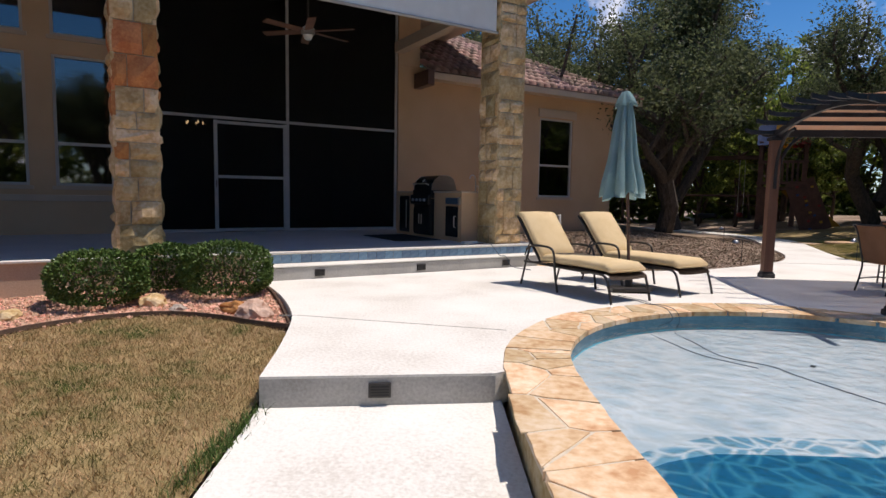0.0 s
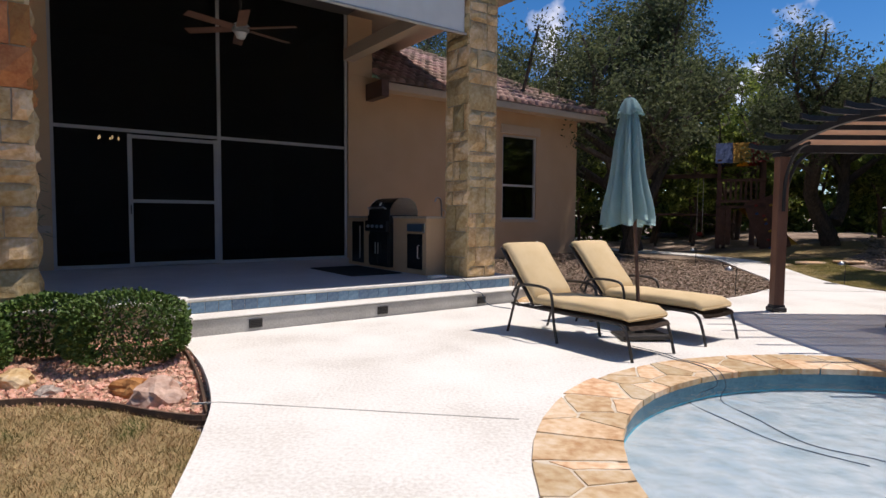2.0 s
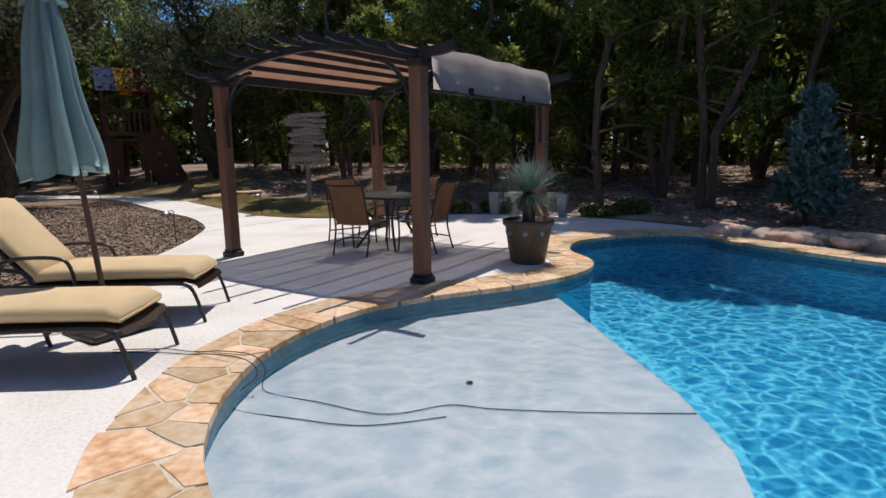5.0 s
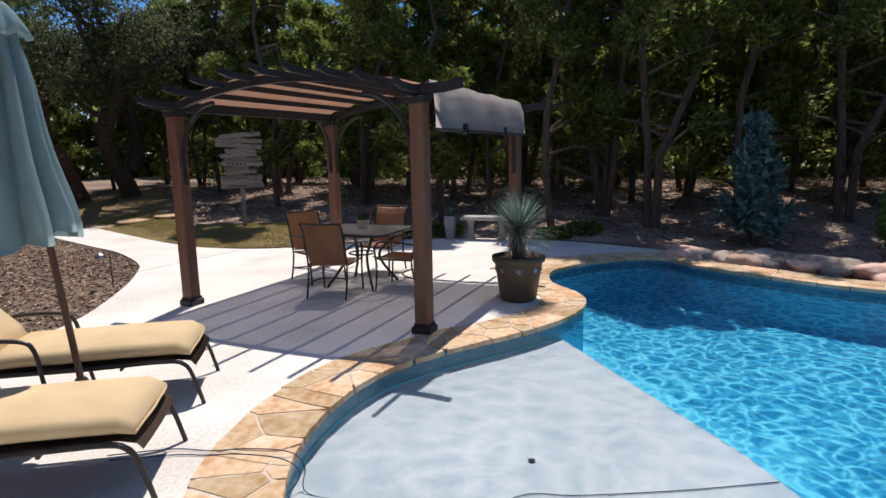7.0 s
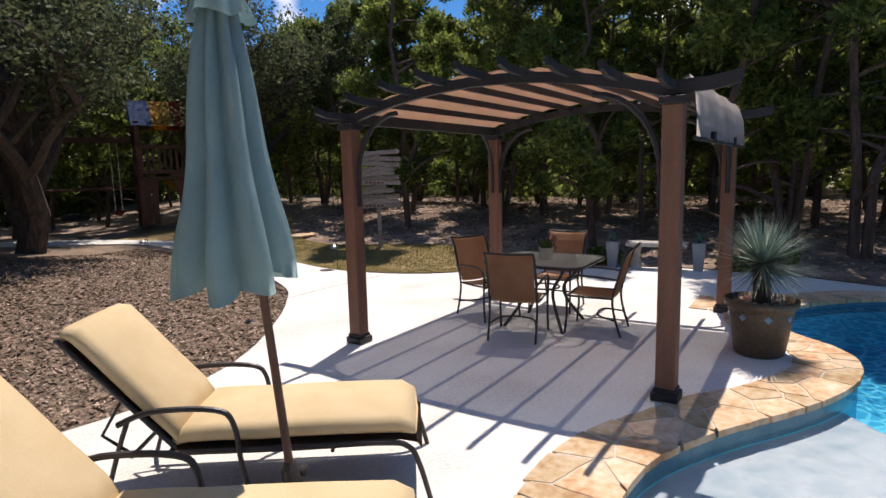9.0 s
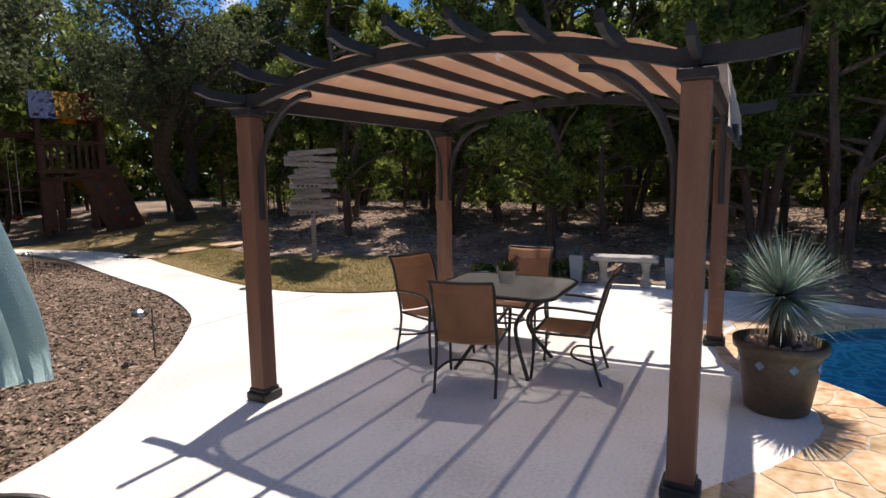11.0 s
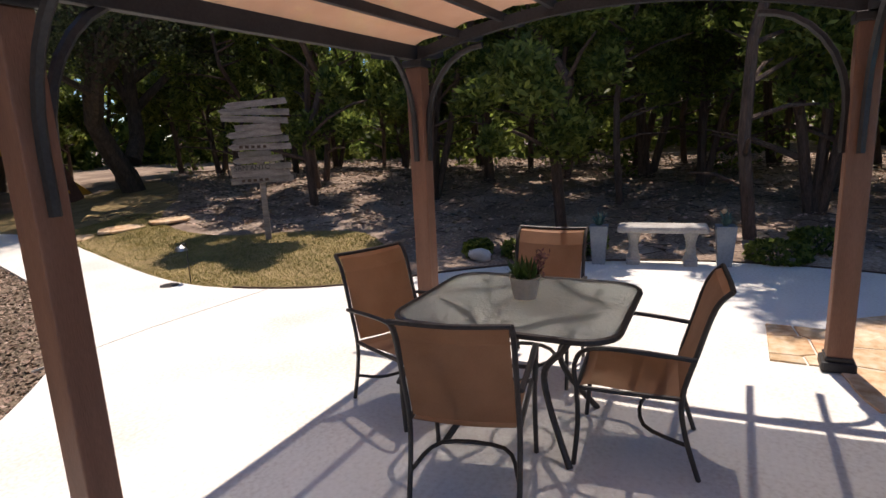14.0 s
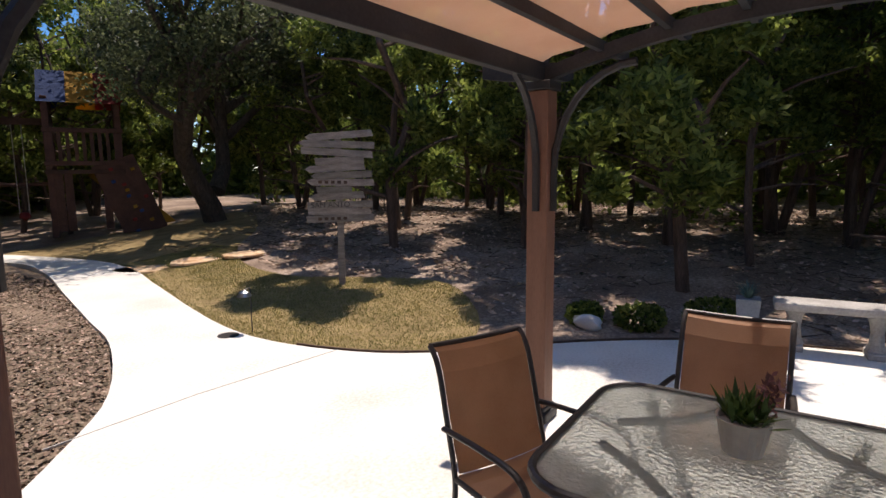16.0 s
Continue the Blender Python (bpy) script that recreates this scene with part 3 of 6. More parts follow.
LAWN_LEFT = [(p[0], p[1]) for p in smooth_line([(-1.72, 3.5, 0), (-1.82, 4.13, 0), (-2.0, 4.9, 0), (-2.15, 5.25, 0), (-2.6, 5.48, 0), (-3.0, 5.62, 0), (-3.6, 5.68, 0), (-4.15, 5.45, 0), (-4.6, 5.0, 0), (-4.9, 4.3, 0), (-6.2, 2.6, 0)], 4)] + [(-10, 0), (-10, -3), (-1.52, -3.0), (-1.52, 0.5), (-1.58, 2.4)]
GRAVEL = [(-2.2, 5.55), (-2.6, 6.35), (-3.0, 7.0), (-3.34, 7.44), (-3.6, 7.85), (-9.5, 3.8), (-6.2, 2.6), (-4.9, 4.3), (-4.6, 5.0), (-4.15, 5.45), (-3.6, 5.68), (-3.0, 5.62), (-2.6, 5.48)]
MULCH = [(0.62, 10.28), (1.5, 9.95), (2.4, 9.95), (3.3, 10.3), (4.36, 11.07), (5.08, 11.72), (5.72, 12.45), (6.38, 13.8), (6.72, 15.0), (7.25, 16.9), (7.85, 19.1), (7.95, 21.0), (6.6, 23.2), (3.4, 26.4), (0, 25), (0, 18), (-1, 12)]


def gz(x, y):
    low = max(0.0, min(1.0, (6.9 - y) / 2.9)) if x < 0.3 else 0.0
    side = max(0.0, min(1.0, (0.3 - x) / 0.5))
    return rise(x, y) - side * low * 0.165 - side * max(0.0, 3.6 - y) * 0.060


def laid(poly, lift):
    bm = sheet(poly, [], 0.0)
    for _ in range(3):
        long = [e for e in bm.edges if e.calc_length() > 0.9]
        if long:
            bmesh.ops.subdivide_edges(bm, edges=long, cuts=1)
            bmesh.ops.triangulate(bm, faces=[f for f in bm.faces if len(f.verts) > 3])
    for v in bm.verts:
        v.co.z = gz(v.co.x, v.co.y) + lift
    bm.normal_update()
    for f in bm.faces:
        if f.normal.z < 0:
            f.normal_flip()
    return bm


tagged(part("ground_2", laid(LAWN_BACK, 0.004), M["lawn_soil"]), "thin thatch under the green and yellow lawn", "ground", kind="structure")
tagged(part("ground_3", laid(LAWN_LEFT, 0.004), M["lawn_soil"]), "dry thatch under the parched lawn", "ground", kind="structure")
tagged(part("ground_4", laid(GRAVEL, 0.002), M["gravel_bed"]), "pink gravel bed beside the porch", "ground", kind="structure")
tagged(part("ground_5", laid(MULCH, 0.006), M["mulch"]), "dark bark mulch bed beside the house", "ground", kind="structure")


def scatter(poly, count, rng, box4):
    got = []
    x0, x1, y0, y1 = box4
    while len(got) < count:
        x, y = rng.uniform(x0, x1), rng.uniform(y0, y1)
        if inside(x, y, poly):
            got.append((x, y))
    return got


def blades(name, spots, rng, h, w, material, label, category):
    verts, faces = [], []
    for x, y in spots:
        a, hh, l = rng.uniform(0, 6.28), h * rng.uniform(0.5, 1.2), rng.uniform(0.2, 1.1) * h
        dx, dy = math.cos(a) * w, math.sin(a) * w
        b = rng.uniform(0, 6.28)
        z = gz(x, y)
        k = len(verts)
        verts += [(x - dx, y - dy, z), (x + dx, y + dy, z), (x + math.cos(b) * l, y + math.sin(b) * l, z + hh)]
        faces.append((k, k + 1, k + 2))
    return tagged(quads(name, verts, faces, material), label, category, kind="stuff")


rg = random.Random(4)
blades("lawn_grass", scatter(LAWN_LEFT, 120000, rg, (-6.5, -1.5, 0.8, 5.7)), rg, 0.038, 0.0032, M["grass_dry"], "parched brown and green mown lawn grass", "grass")
blades("lawn_grass", scatter(LAWN_BACK, 85000, rg, (7.1, 11, 10.9, 19)), rg, 0.030, 0.0035, M["grass"], "green and yellow mown lawn grass", "grass")
# taller tuft at the walk's edge
blades("grass_tuft", [(-1.68 + rg.gauss(0, 0.04) + 0.0, 3.0 + rg.gauss(0, 0.28)) for _ in range(600)], rg, 0.075, 0.004, M["box_leaf"], "taller green grass tuft at the walk's edge", "grass")


def chips(name, spots, rng, s, material, label, category, lift=0.008):
    verts, faces = [], []
    for x, y in spots:
        z = gz(x, y) + lift
        a, q = rng.uniform(0, 6.28), s * rng.uniform(0.5, 1.4)
        c, d = math.cos(a) * q, math.sin(a) * q
        t1, t2 = rng.uniform(-0.4, 0.4) * q, rng.uniform(-0.4, 0.4) * q
        k = len(verts)
        verts += [(x - c, y - d, z - t1), (x + d * 0.45, y - c * 0.45, z + t2), (x + c, y + d, z + t1), (x - d * 0.45, y + c * 0.45, z - t2)]
        faces.append((k, k + 1, k + 2, k + 3))
    return tagged(quads(name, verts, faces, material), label, category, kind="stuff")


chips("mulch_chips", scatter(MULCH, 70000, rg, (0.5, 7.6, 9.9, 20)), rg, 0.028, M["chip"], "dark brown bark mulch chips", "mulch", 0.014)
chips("fallen_leaves", scatter(MULCH, 12000, rg, (0.5, 7.6, 9.9, 18)), rg, 0.019, M["leaf_chip"], "pale dry leaves fallen on mulch", "leaves", 0.024)
WOODS = [(9.9, 4.4), (10.3, 6), (10.2, 8), (9.7, 9.6), (9.2, 11.0), (10.2, 12.2), (10.1, 13.4), (9.7, 14.8), (10.2, 16.6), (11.4, 18.3), (13.2, 20), (14.7, 23), (22, 26), (26, 8), (20, -8), (9, -6), (8.2, 1), (9, 4)]
chips("fallen_leaves", scatter(WOODS, 30000, rg, (8, 22, -5, 24)), rg, 0.045, M["leaf_chip"], "brown dry leaf litter under the trees", "leaves", 0.012)


def pebble_mesh(rng, s):
    bm = bmesh.new()
    bmesh.ops.create_icosphere(bm, subdivisions=1, radius=s)
    for v in bm.verts:
        v.co *= rng.uniform(0.75, 1.2)
        v.co.z *= 0.65
    return bm


def pebbles(spots, rng, s, material, label):
    base = bmesh.new()
    bmesh.ops.create_cube(base, size=1)
    vv = [v.co.copy() for v in base.verts]
    ff = [[v.index for v in f.verts] for f in base.faces]
    base.free()
    verts, faces = [], []
    for x, y in spots:
        z, q = gz(x, y) + 0.008, s * rng.uniform(0.6, 1.5)
        r = Euler((rng.uniform(0, 6), rng.uniform(0, 6), rng.uniform(0, 6))).to_matrix()
        k = len(verts)
        verts += [tuple(Vector((x, y, z)) + r @ (c * q)) for c in vv]
        faces += [[i + k for i in f] for f in ff]
    return tagged(quads("gravel", verts, faces, material), label, "gravel", kind="stuff")


pebbles(scatter(GRAVEL, 9000, rg, (-7, -2.1, 4, 7.9)), rg, 0.026, M["gravel"], "pink crushed granite gravel")

# steel edging along the beds
edge = lambda pts, label: tagged(part("edging", tube([(x, y, gz(x, y) + 0.02) for x, y in pts], 0.018, n=6, flat=2.4), M["edging"]), label, "edging", kind="structure")
edge([(-6.2, 2.6)] + [(p[0], p[1]) for p in smooth_line([(-4.9, 4.3, 0), (-4.6, 5.0, 0), (-4.15, 5.45, 0), (-3.6, 5.68, 0), (-3.0, 5.62, 0), (-2.6, 5.48, 0), (-2.2, 5.40, 0), (-2.26, 5.60, 0), (-2.65, 6.35, 0), (-3.05, 7.0, 0), (-3.38, 7.42, 0)], 4)], "dark rusted steel edging round the gravel bed")
edge([(p[0] + 0.03, p[1] + 0.02) for p in DECK if p[0] > 7.0 and p[1] > 4.8 and p[1] < 16 and p not in RIM and (p[0] > 7.1)][:26], "dark steel edging between path and lawn")

# ---------- house ----------
PH = radians(36)
HOUSE = Matrix.Translation((-3.3, 7.47, 0)) @ Matrix.Rotation(PH, 4, "Z")
ZP, VF = 0.36, 5.0


def struct(name, bm, material, label, category="wall"):
    return tagged(part(name, bm, material, at=HOUSE), label, category, kind="structure")


# porch slab: plinth, tiled riser, tread
struct("floor", box(-14, 5.05, 0.40, VF + 0.3, -0.4, ZP, 0.012), M["porch"], "smooth grey concrete porch floor", "floor")
struct("porch_plinth", box(-14, 0.02, 0.36, 0.398, -0.5, ZP - 0.035), M["stucco_low"], "tan stained porch plinth", "plinth")
struct("porch_lip", box(-14, 5.06, 0.33, 0.40, ZP - 0.033, ZP + 0.003, 0.01), M["deck"], "worn pale porch edge", "trim")
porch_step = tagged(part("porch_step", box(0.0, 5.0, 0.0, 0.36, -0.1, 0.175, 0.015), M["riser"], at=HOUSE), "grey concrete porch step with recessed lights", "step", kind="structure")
for u in (0.78, 2.42, 4.07):
    vent_light(porch_step, Matrix.Translation((u, -0.002, 0.085)))
struct("step_tread", box(-0.01, 5.01, -0.012, 0.35, 0.178, 0.192, 0.004), M["deck"], "pale worn step tread", "step")
nose = lathe([(0.16, -0.1), (0.17, 0.30), (0.19, 0.36), (0.17, 0.385), (0.001, 0.385)], 20)
tagged(part("step_end", nose, M["deck"], at=HOUSE @ Matrix.Translation((-0.03, 0.38, 0))), "rounded white end of the porch step", "step", kind="structure")
tile_wall = tagged(part("tile_riser", box(0.0, 5.0, 0.366, 0.396, 0.19, 0.325), M["joint"], at=HOUSE), "row of glazed blue tiles on the porch riser", "tile", kind="structure")
tm = mesh_of(box(-0.072, 0.072, -0.008, 0.006, -0.062, 0.062, 0.003), "tile", M["tile_blue"])
for k in range(33):
    part("tile", tm, M["tile_blue"], tile_wall, at=Matrix.Translation((0.10 + k * 0.149, 0.362, 0.257)))


# walls with openings: a grid of cells, the openings left out
def wall_with_holes(u0, u1, z0, z1, v0, v1, holes):
    us = sorted({u0, u1, *[h[0] for h in holes], *[h[1] for h in holes]})
    zs = sorted({z0, z1, *[h[2] for h in holes], *[h[3] for h in holes]})
    bm = bmesh.new()
    for a, b in zip(us, us[1:]):
        for c, d in zip(zs, zs[1:]):
            if not any(h[0] <= a and b <= h[1] and h[2] <= c and d <= h[3] for h in holes):
                box(a, b, v0, v1, c, d, bm=bm)
    bmesh.ops.remove_doubles(bm, verts=bm.verts, dist=0.0005)
    return bm


WIN = [(-6.7, -5.75), (-5.30, -4.35), (-3.95, -3.0), (-2.60, -1.65)]
TOPZ = 5.6
holes = [(a, b, 1.27, 3.66) for a, b in WIN] + [(a, b, 4.0, 5.1) for a, b in WIN]
struct("wall_north", wall_with_holes(-14, -0.95, ZP, TOPZ, VF, VF + 0.25, holes), M["stucco"], "tan stucco house wall with tall windows")
struct("baseboard", box(-14, -0.97, VF - 0.03, VF - 0.003, 0.98, 1.10, 0.008), M["trim"], "tan painted band under the windows", "trim")
WW = (8.88, 10.12, 1.22, 3.46)
struct("wall_east", wall_with_holes(4.42, 11.75, -0.3, 4.35, VF, VF + 0.25, [WW]), M["stucco"], "warm tan stucco wing wall with one window")
struct("wall_upper", box(4.42, 5.0, VF, VF + 5.0, 4.353, TOPZ), M["stucco"], "tan stucco upper wall beside the tiled roof")
struct("wall_south", box(11.50, 11.75, VF + 0.25, VF + 9, -0.3, 4.35), M["stucco"], "tan stucco end wall of the wing")
struct("wall_inner", box(4.42, 4.62, VF + 0.25, VF + 5, ZP, TOPZ), M["room_shade"], "wall behind the screened porch, coloured dark for shade")
struct("wall_back", box(-14, 4.42, VF + 4.8, VF + 5.0, ZP, TOPZ), M["room_shade"], "back wall of the screened porch, coloured dark for shade")
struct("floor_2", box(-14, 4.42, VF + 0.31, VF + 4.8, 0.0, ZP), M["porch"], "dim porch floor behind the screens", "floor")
struct("ceiling", box(-14, 4.42, 0.35, VF + 5.0, TOPZ + 0.003, TOPZ + 0.25), M["room_shade"], "porch ceiling, coloured dark for shade", "ceiling")
# right end lengthened unseen to 7.2, to keep sun off the porch floor
struct("roof", box(-14.4, 7.2, -0.35, VF + 5.2, TOPZ + 0.26, TOPZ + 0.40), M["trim"], "porch roof, run on out of view to shade the floor", "roof")
struct("wall_west", box(-14.2, -14, 0.4, VF + 5, -0.3, TOPZ), M["stucco"], "tan stucco wall closing the porch")


def window(u0, u1, z0, z1, number, rails, mull=0, blind=True):
    w = thing("window_%d" % number, "tan framed sash window with dark reflecting glass", "window", HOUSE, kind="structure")
    f = 0.05
    for a, b, c, d in ((u0, u0 + f, z0, z1), (u1 - f, u1, z0, z1), (u0 + f, u1 - f, z0, z0 + f), (u0 + f, u1 - f, z1 - f, z1)):
        part("window_frame", box(a, b, VF + 0.03, VF + 0.11, c, d, 0.006), M["frame"], w)
    for r in rails:
        part("sash_rail", box(u0 + f, u1 - f, VF + 0.035, VF + 0.10, r - 0.028, r + 0.028, 0.005), M["frame"], w)
    if mull:
        part("mullion", box(mull - 0.04, mull + 0.04, VF + 0.03, VF + 0.11, z0 + f, z1 - f, 0.005), M["frame"], w)
    part("pane", box(u0 + 0.03, u1 - 0.03, VF + 0.075, VF + 0.081, z0 + 0.03, z1 - 0.03), M["glass"], w, "dark reflecting glass")
    part("window_sill", box(u0 - 0.06, u1 + 0.06, VF - 0.035, VF + 0.03, z0 - 0.075, z0 - 0.003, 0.008), M["trim"], w)
    # added dark sheet behind the pane, in place of the room's shade
    part("shade_backing", box(u0 - 0.2, u1 + 0.2, VF + 0.9, VF + 0.93, z0 - 0.2, z1 + 0.2), M["room_shade"], w, "dark sheet standing in for the unlit room")
    if blind:
        part("roller_blind", box(u0 + 0.06, u1 - 0.06, VF + 0.16, VF + 0.17, z1 - 0.30, z1), M["blind"], w, "pale roller blind")


M["blind"] = mat("green_grey_blind", (0.30, 0.38, 0.36), (0.38, 0.46, 0.44), 4, 0.9, 0.1, 100)
for k, (a, b) in enumerate(WIN):
    window(a, b, 1.27, 3.66, 2 * k + 1, (2.05,))
    window(a, b, 4.0, 5.1, 2 * k + 2, (), blind=False)
window(*WW, 9, (2.13,))
struct("window_head", box(8.80, 10.22, VF - 0.05, VF - 0.003, 3.48, 3.72, 0.01), M["trim"], "tan stucco head over the window", "trim")

# screened opening
scr = thing("screen_wall", "dark insect-screen wall in a grey frame with a sliding door", "screen", HOUSE, kind="structure")
for u in (-0.93, 1.72, 4.37):
    part("post", box(u - 0.028, u + 0.028, VF + 0.02, VF + 0.08, ZP, TOPZ), M["screen_frame"], scr)
for z in (ZP + 0.03, 2.76):
    for a, b in ((-0.9, 1.69), (1.75, 4.34)):
        part("rail", box(a, b, VF + 0.025, VF + 0.075, z - 0.028, z + 0.028), M["screen_frame"], scr)
for a, b in ((-0.9, 1.69), (1.75, 4.34)):
    part("screen_panel", box(a, b, VF + 0.048, VF + 0.052, ZP + 0.06, 2.73), M["insect_screen"], scr, "fine dark insect mesh")
    part("screen_panel", box(a, b, VF + 0.048, VF + 0.052, 2.79, TOPZ), M["insect_screen"], scr, "fine dark insect mesh")
sd = thing("screen_door", "grey framed sliding screen door, shut", "door", HOUSE, kind="structure")
for u in (0.20, 1.645):
    part("stile", box(u - 0.035, u + 0.035, VF - 0.02, VF + 0.018, ZP + 0.01, 2.70, 0.004), M["screen_frame"], sd)
for z in (ZP + 0.05, 1.53, 2.66):
    part("rail", box(0.236, 1.61, VF - 0.018, VF + 0.016, z - 0.03, z + 0.03, 0.004), M["screen_frame"], sd)
part("door_handle", box(0.19, 0.21, VF - 0.05, VF - 0.02, 1.30, 1.46, 0.006), M["black_metal"], sd)

# lamps seen dimly inside
lampst = thing("table_lamp", "small lit table lamp inside the screened room", "lamp", HOUSE @ Matrix.Translation((-0.35, VF + 2.6, ZP)))
part("stand", box(-0.25, 0.25, -0.2, 0.2, 0, 0.62, 0.02), M["play_wood"], lampst)
part("base", lathe([(0.07, 0.62), (0.09, 0.66), (0.03, 0.80), (0.02, 0.98), (0.001, 0.98)], 14), M["pot_small"], lampst)
part("shade", lathe([(0.17, 0.96), (0.12, 1.20), (0.001, 1.20)], 18), M["white"], lampst, "pale fabric shade")
ch = thing("chandelier", "small chandelier with warm lit bulbs", "lamp", HOUSE @ Matrix.Translation((0.15, VF + 2.8, 2.85)))
part("stem", tube([(0, 0, 2.7), (0, 0, 0.1)], 0.012), M["black_metal"], ch)
for k in range(5):
    a = k * 1.257
    part("arm", tube([(0, 0, 0.05), (0.12 * math.cos(a), 0.12 * math.sin(a), -0.03), (0.2 * math.cos(a), 0.2 * math.sin(a), 0.03)], 0.008, n=5), M["black_metal"], ch)
    part("bulb", lathe([(0.008, 0.03), (0.02, 0.06), (0.012, 0.10), (0.001, 0.11)], 8), M["bulb"], ch, at=Matrix.Translation((0.2 * math.cos(a), 0.2 * math.sin(a), 0)))

# columns of stone
rs = random.Random(11)


def column(u, v, w, number, rust):
    c = tagged(part("column_%d" % number, box(-w / 2 + 0.03, w / 2 - 0.03, -w / 2 + 0.03, w / 2 - 0.03, ZP, TOPZ), M["mortar"], at=HOUSE @ Matrix.Translation((u, v, 0))), "rough stacked limestone and rust stone porch column", "column", kind="structure")
    for side in range(4):
        z = ZP + 0.006
        rot = Matrix.Rotation(side * math.pi / 2, 4, "Z")
        while z < TOPZ - 0.1:
            h = rs.choice((0.16, 0.22, 0.30, 0.40))
            h = min(h, TOPZ - z)
            x = -w / 2 + 0.004
            while x < w / 2 - 0.05:
                l = rs.choice((0.18, 0.27, 0.36, 0.6))
                l = min(l, w / 2 - x)
                if w / 2 - (x + l) < 0.09:
                    l = w / 2 - x
                d = rs.uniform(0.0, 0.045)
                bm = bmesh.new()
                nx_, nz_ = 3, 3
                g = [[None] * (nz_ + 1) for _ in range(nx_ + 1)]
                for i in range(nx_ + 1):
                    for j in range(nz_ + 1):
                        rim = i in (0, nx_) or j in (0, nz_)
                        yy = -w / 2 + 0.012 - (0 if rim else d + rs.uniform(0.0, 0.03))
                        g[i][j] = bm.verts.new((x + 0.008 + (l - 0.014) * i / nx_ + rs.uniform(-0.005, 0.005), yy, z + 0.007 + (h - 0.014) * j / nz_ + rs.uniform(-0.005, 0.005)))
                for i in range(nx_):
                    for j in range(nz_):
                        bm.faces.new((g[i][j], g[i + 1][j], g[i + 1][j + 1], g[i][j + 1]))
                ring = [g[i][0] for i in range(nx_ + 1)] + [g[nx_][j] for j in range(1, nz_ + 1)] + [g[i][nz_] for i in range(nx_ - 1, -1, -1)] + [g[0][j] for j in range(nz_ - 1, 0, -1)]
                back = [bm.verts.new((v_.co.x, -w / 2 + 0.05, v_.co.z)) for v_ in ring]
                for k in range(len(ring)):
                    bm.faces.new((ring[k], back[k], back[(k + 1) % len(ring)], ring[(k + 1) % len(ring)]))
                bmesh.ops.recalc_face_normals(bm, faces=bm.faces)
                part("stone", bm, M["rust_stone"] if rs.random() < (rust if z > 2.0 else 0.04) else M["stone"], c, at=rot)
                x += l
            z += h


column(-1.46, 0.66, 0.54, 1, 0.40)
column(4.42, 0.72, 0.58, 2, 0.0)
column(-9.0, 0.66, 0.54, 3, 0.3)
# rolled-down shade between the columns
shade = thing("roller_awning", "white roll-down porch shade, half rolled up", "awning", HOUSE)
part("cloth", box(-1.1, 4.10, 0.50, 0.512, 4.05, 5.45), M["shade"], shade)
part("bottom_bar", tube([(-1.15, 0.506, 4.03), (4.14, 0.506, 4.03)], 0.025), M["screen_frame"], shade, "grey bottom bar")
part("roll_case", box(-1.15, 4.14, 0.42, 0.60, 5.45, TOPZ, 0.02), M["trim"], shade)
struct("beam", box(4.30, 4.55, 1.02, VF - 0.003, 4.62, 4.86, 0.01), M["trim"], "tan timber beam from column to wall", "beam")

# wing roof of clay tiles
wing = thing("wing_roof", "hipped roof of brown and tan barrel clay tiles", "roof", HOUSE, kind="structure")
E0, EZ, PITCH = VF - 0.62, 4.16, math.tan(radians(27))
R1 = 12.30
bm = bmesh.new()
q = [bm.verts.new(p) for p in ((5.0, E0, EZ - 0.02), (R1, E0, EZ - 0.02), (R1 - 5.0, E0 + 5.0, EZ - 0.02 + 5.0 * PITCH), (5.0, E0 + 5.0, EZ - 0.02 + 5.0 * PITCH))]
bm.faces.new(q)
r2 = [bm.verts.new(p) for p in ((R1, E0 + 10, EZ - 0.02),)]
bm.faces.new((q[1], r2[0], q[2]))
part("roof_deck", bm, M["roof_tile"], wing)
part("fascia", box(5.0, R1, E0 - 0.02, E0 + 0.02, EZ - 0.17, EZ - 0.01, 0.006), M["trim"], wing, "tan painted fascia")
part("soffit", box(5.0, R1, E0 + 0.02, VF, EZ - 0.10, EZ - 0.07), M["trim"], wing)
part("outlooker", box(4.84, 5.02, E0 - 0.10, E0 + 0.62, EZ - 0.34, EZ + 0.02, 0.01), M["pole_wood"], wing, "dark timber bracket at the roof's end")


def barrel(length, r):
    bm = bmesh.new()
    a, b = [], []
    for k in range(7):
        t = math.pi * k / 6
        a.append(bm.verts.new((-r * math.cos(t), 0, r * 0.9 * math.sin(t))))
        b.append(bm.verts.new((-r * 0.82 * math.cos(t), length, r * 0.75 * math.sin(t))))
    for k in range(6):
        bm.faces.new((a[k], a[k + 1], b[k + 1], b[k]))
    bm.faces.new(a[::-1])
    return bm


tmesh = mesh_of(barrel(0.47, 0.118), "barrel_tile", M["roof_tile"], True)
slope = math.atan(PITCH)
count = 0
rest_v = []
for row in range(15):
    s = row * 0.40
    for k in range(30):
        u = 5.10 + k * 0.245
        if u + s * math.cos(slope) > R1 - 0.05:
            continue
        at = Matrix.Translation((u, E0 - 0.04 + s * math.cos(slope), EZ + s * math.sin(slope) + 0.02 * rs.random())) @ Matrix.Rotation(slope - 0.06, 4, "X") @ Matrix.Rotation(rs.uniform(-0.03, 0.03), 4, "Z")
        if count < 300:
            part("barrel_tile", tmesh, M["roof_tile"], wing, at=at)
            count += 1
        else:
            rest_v.append(at)
bmr = bmesh.new()
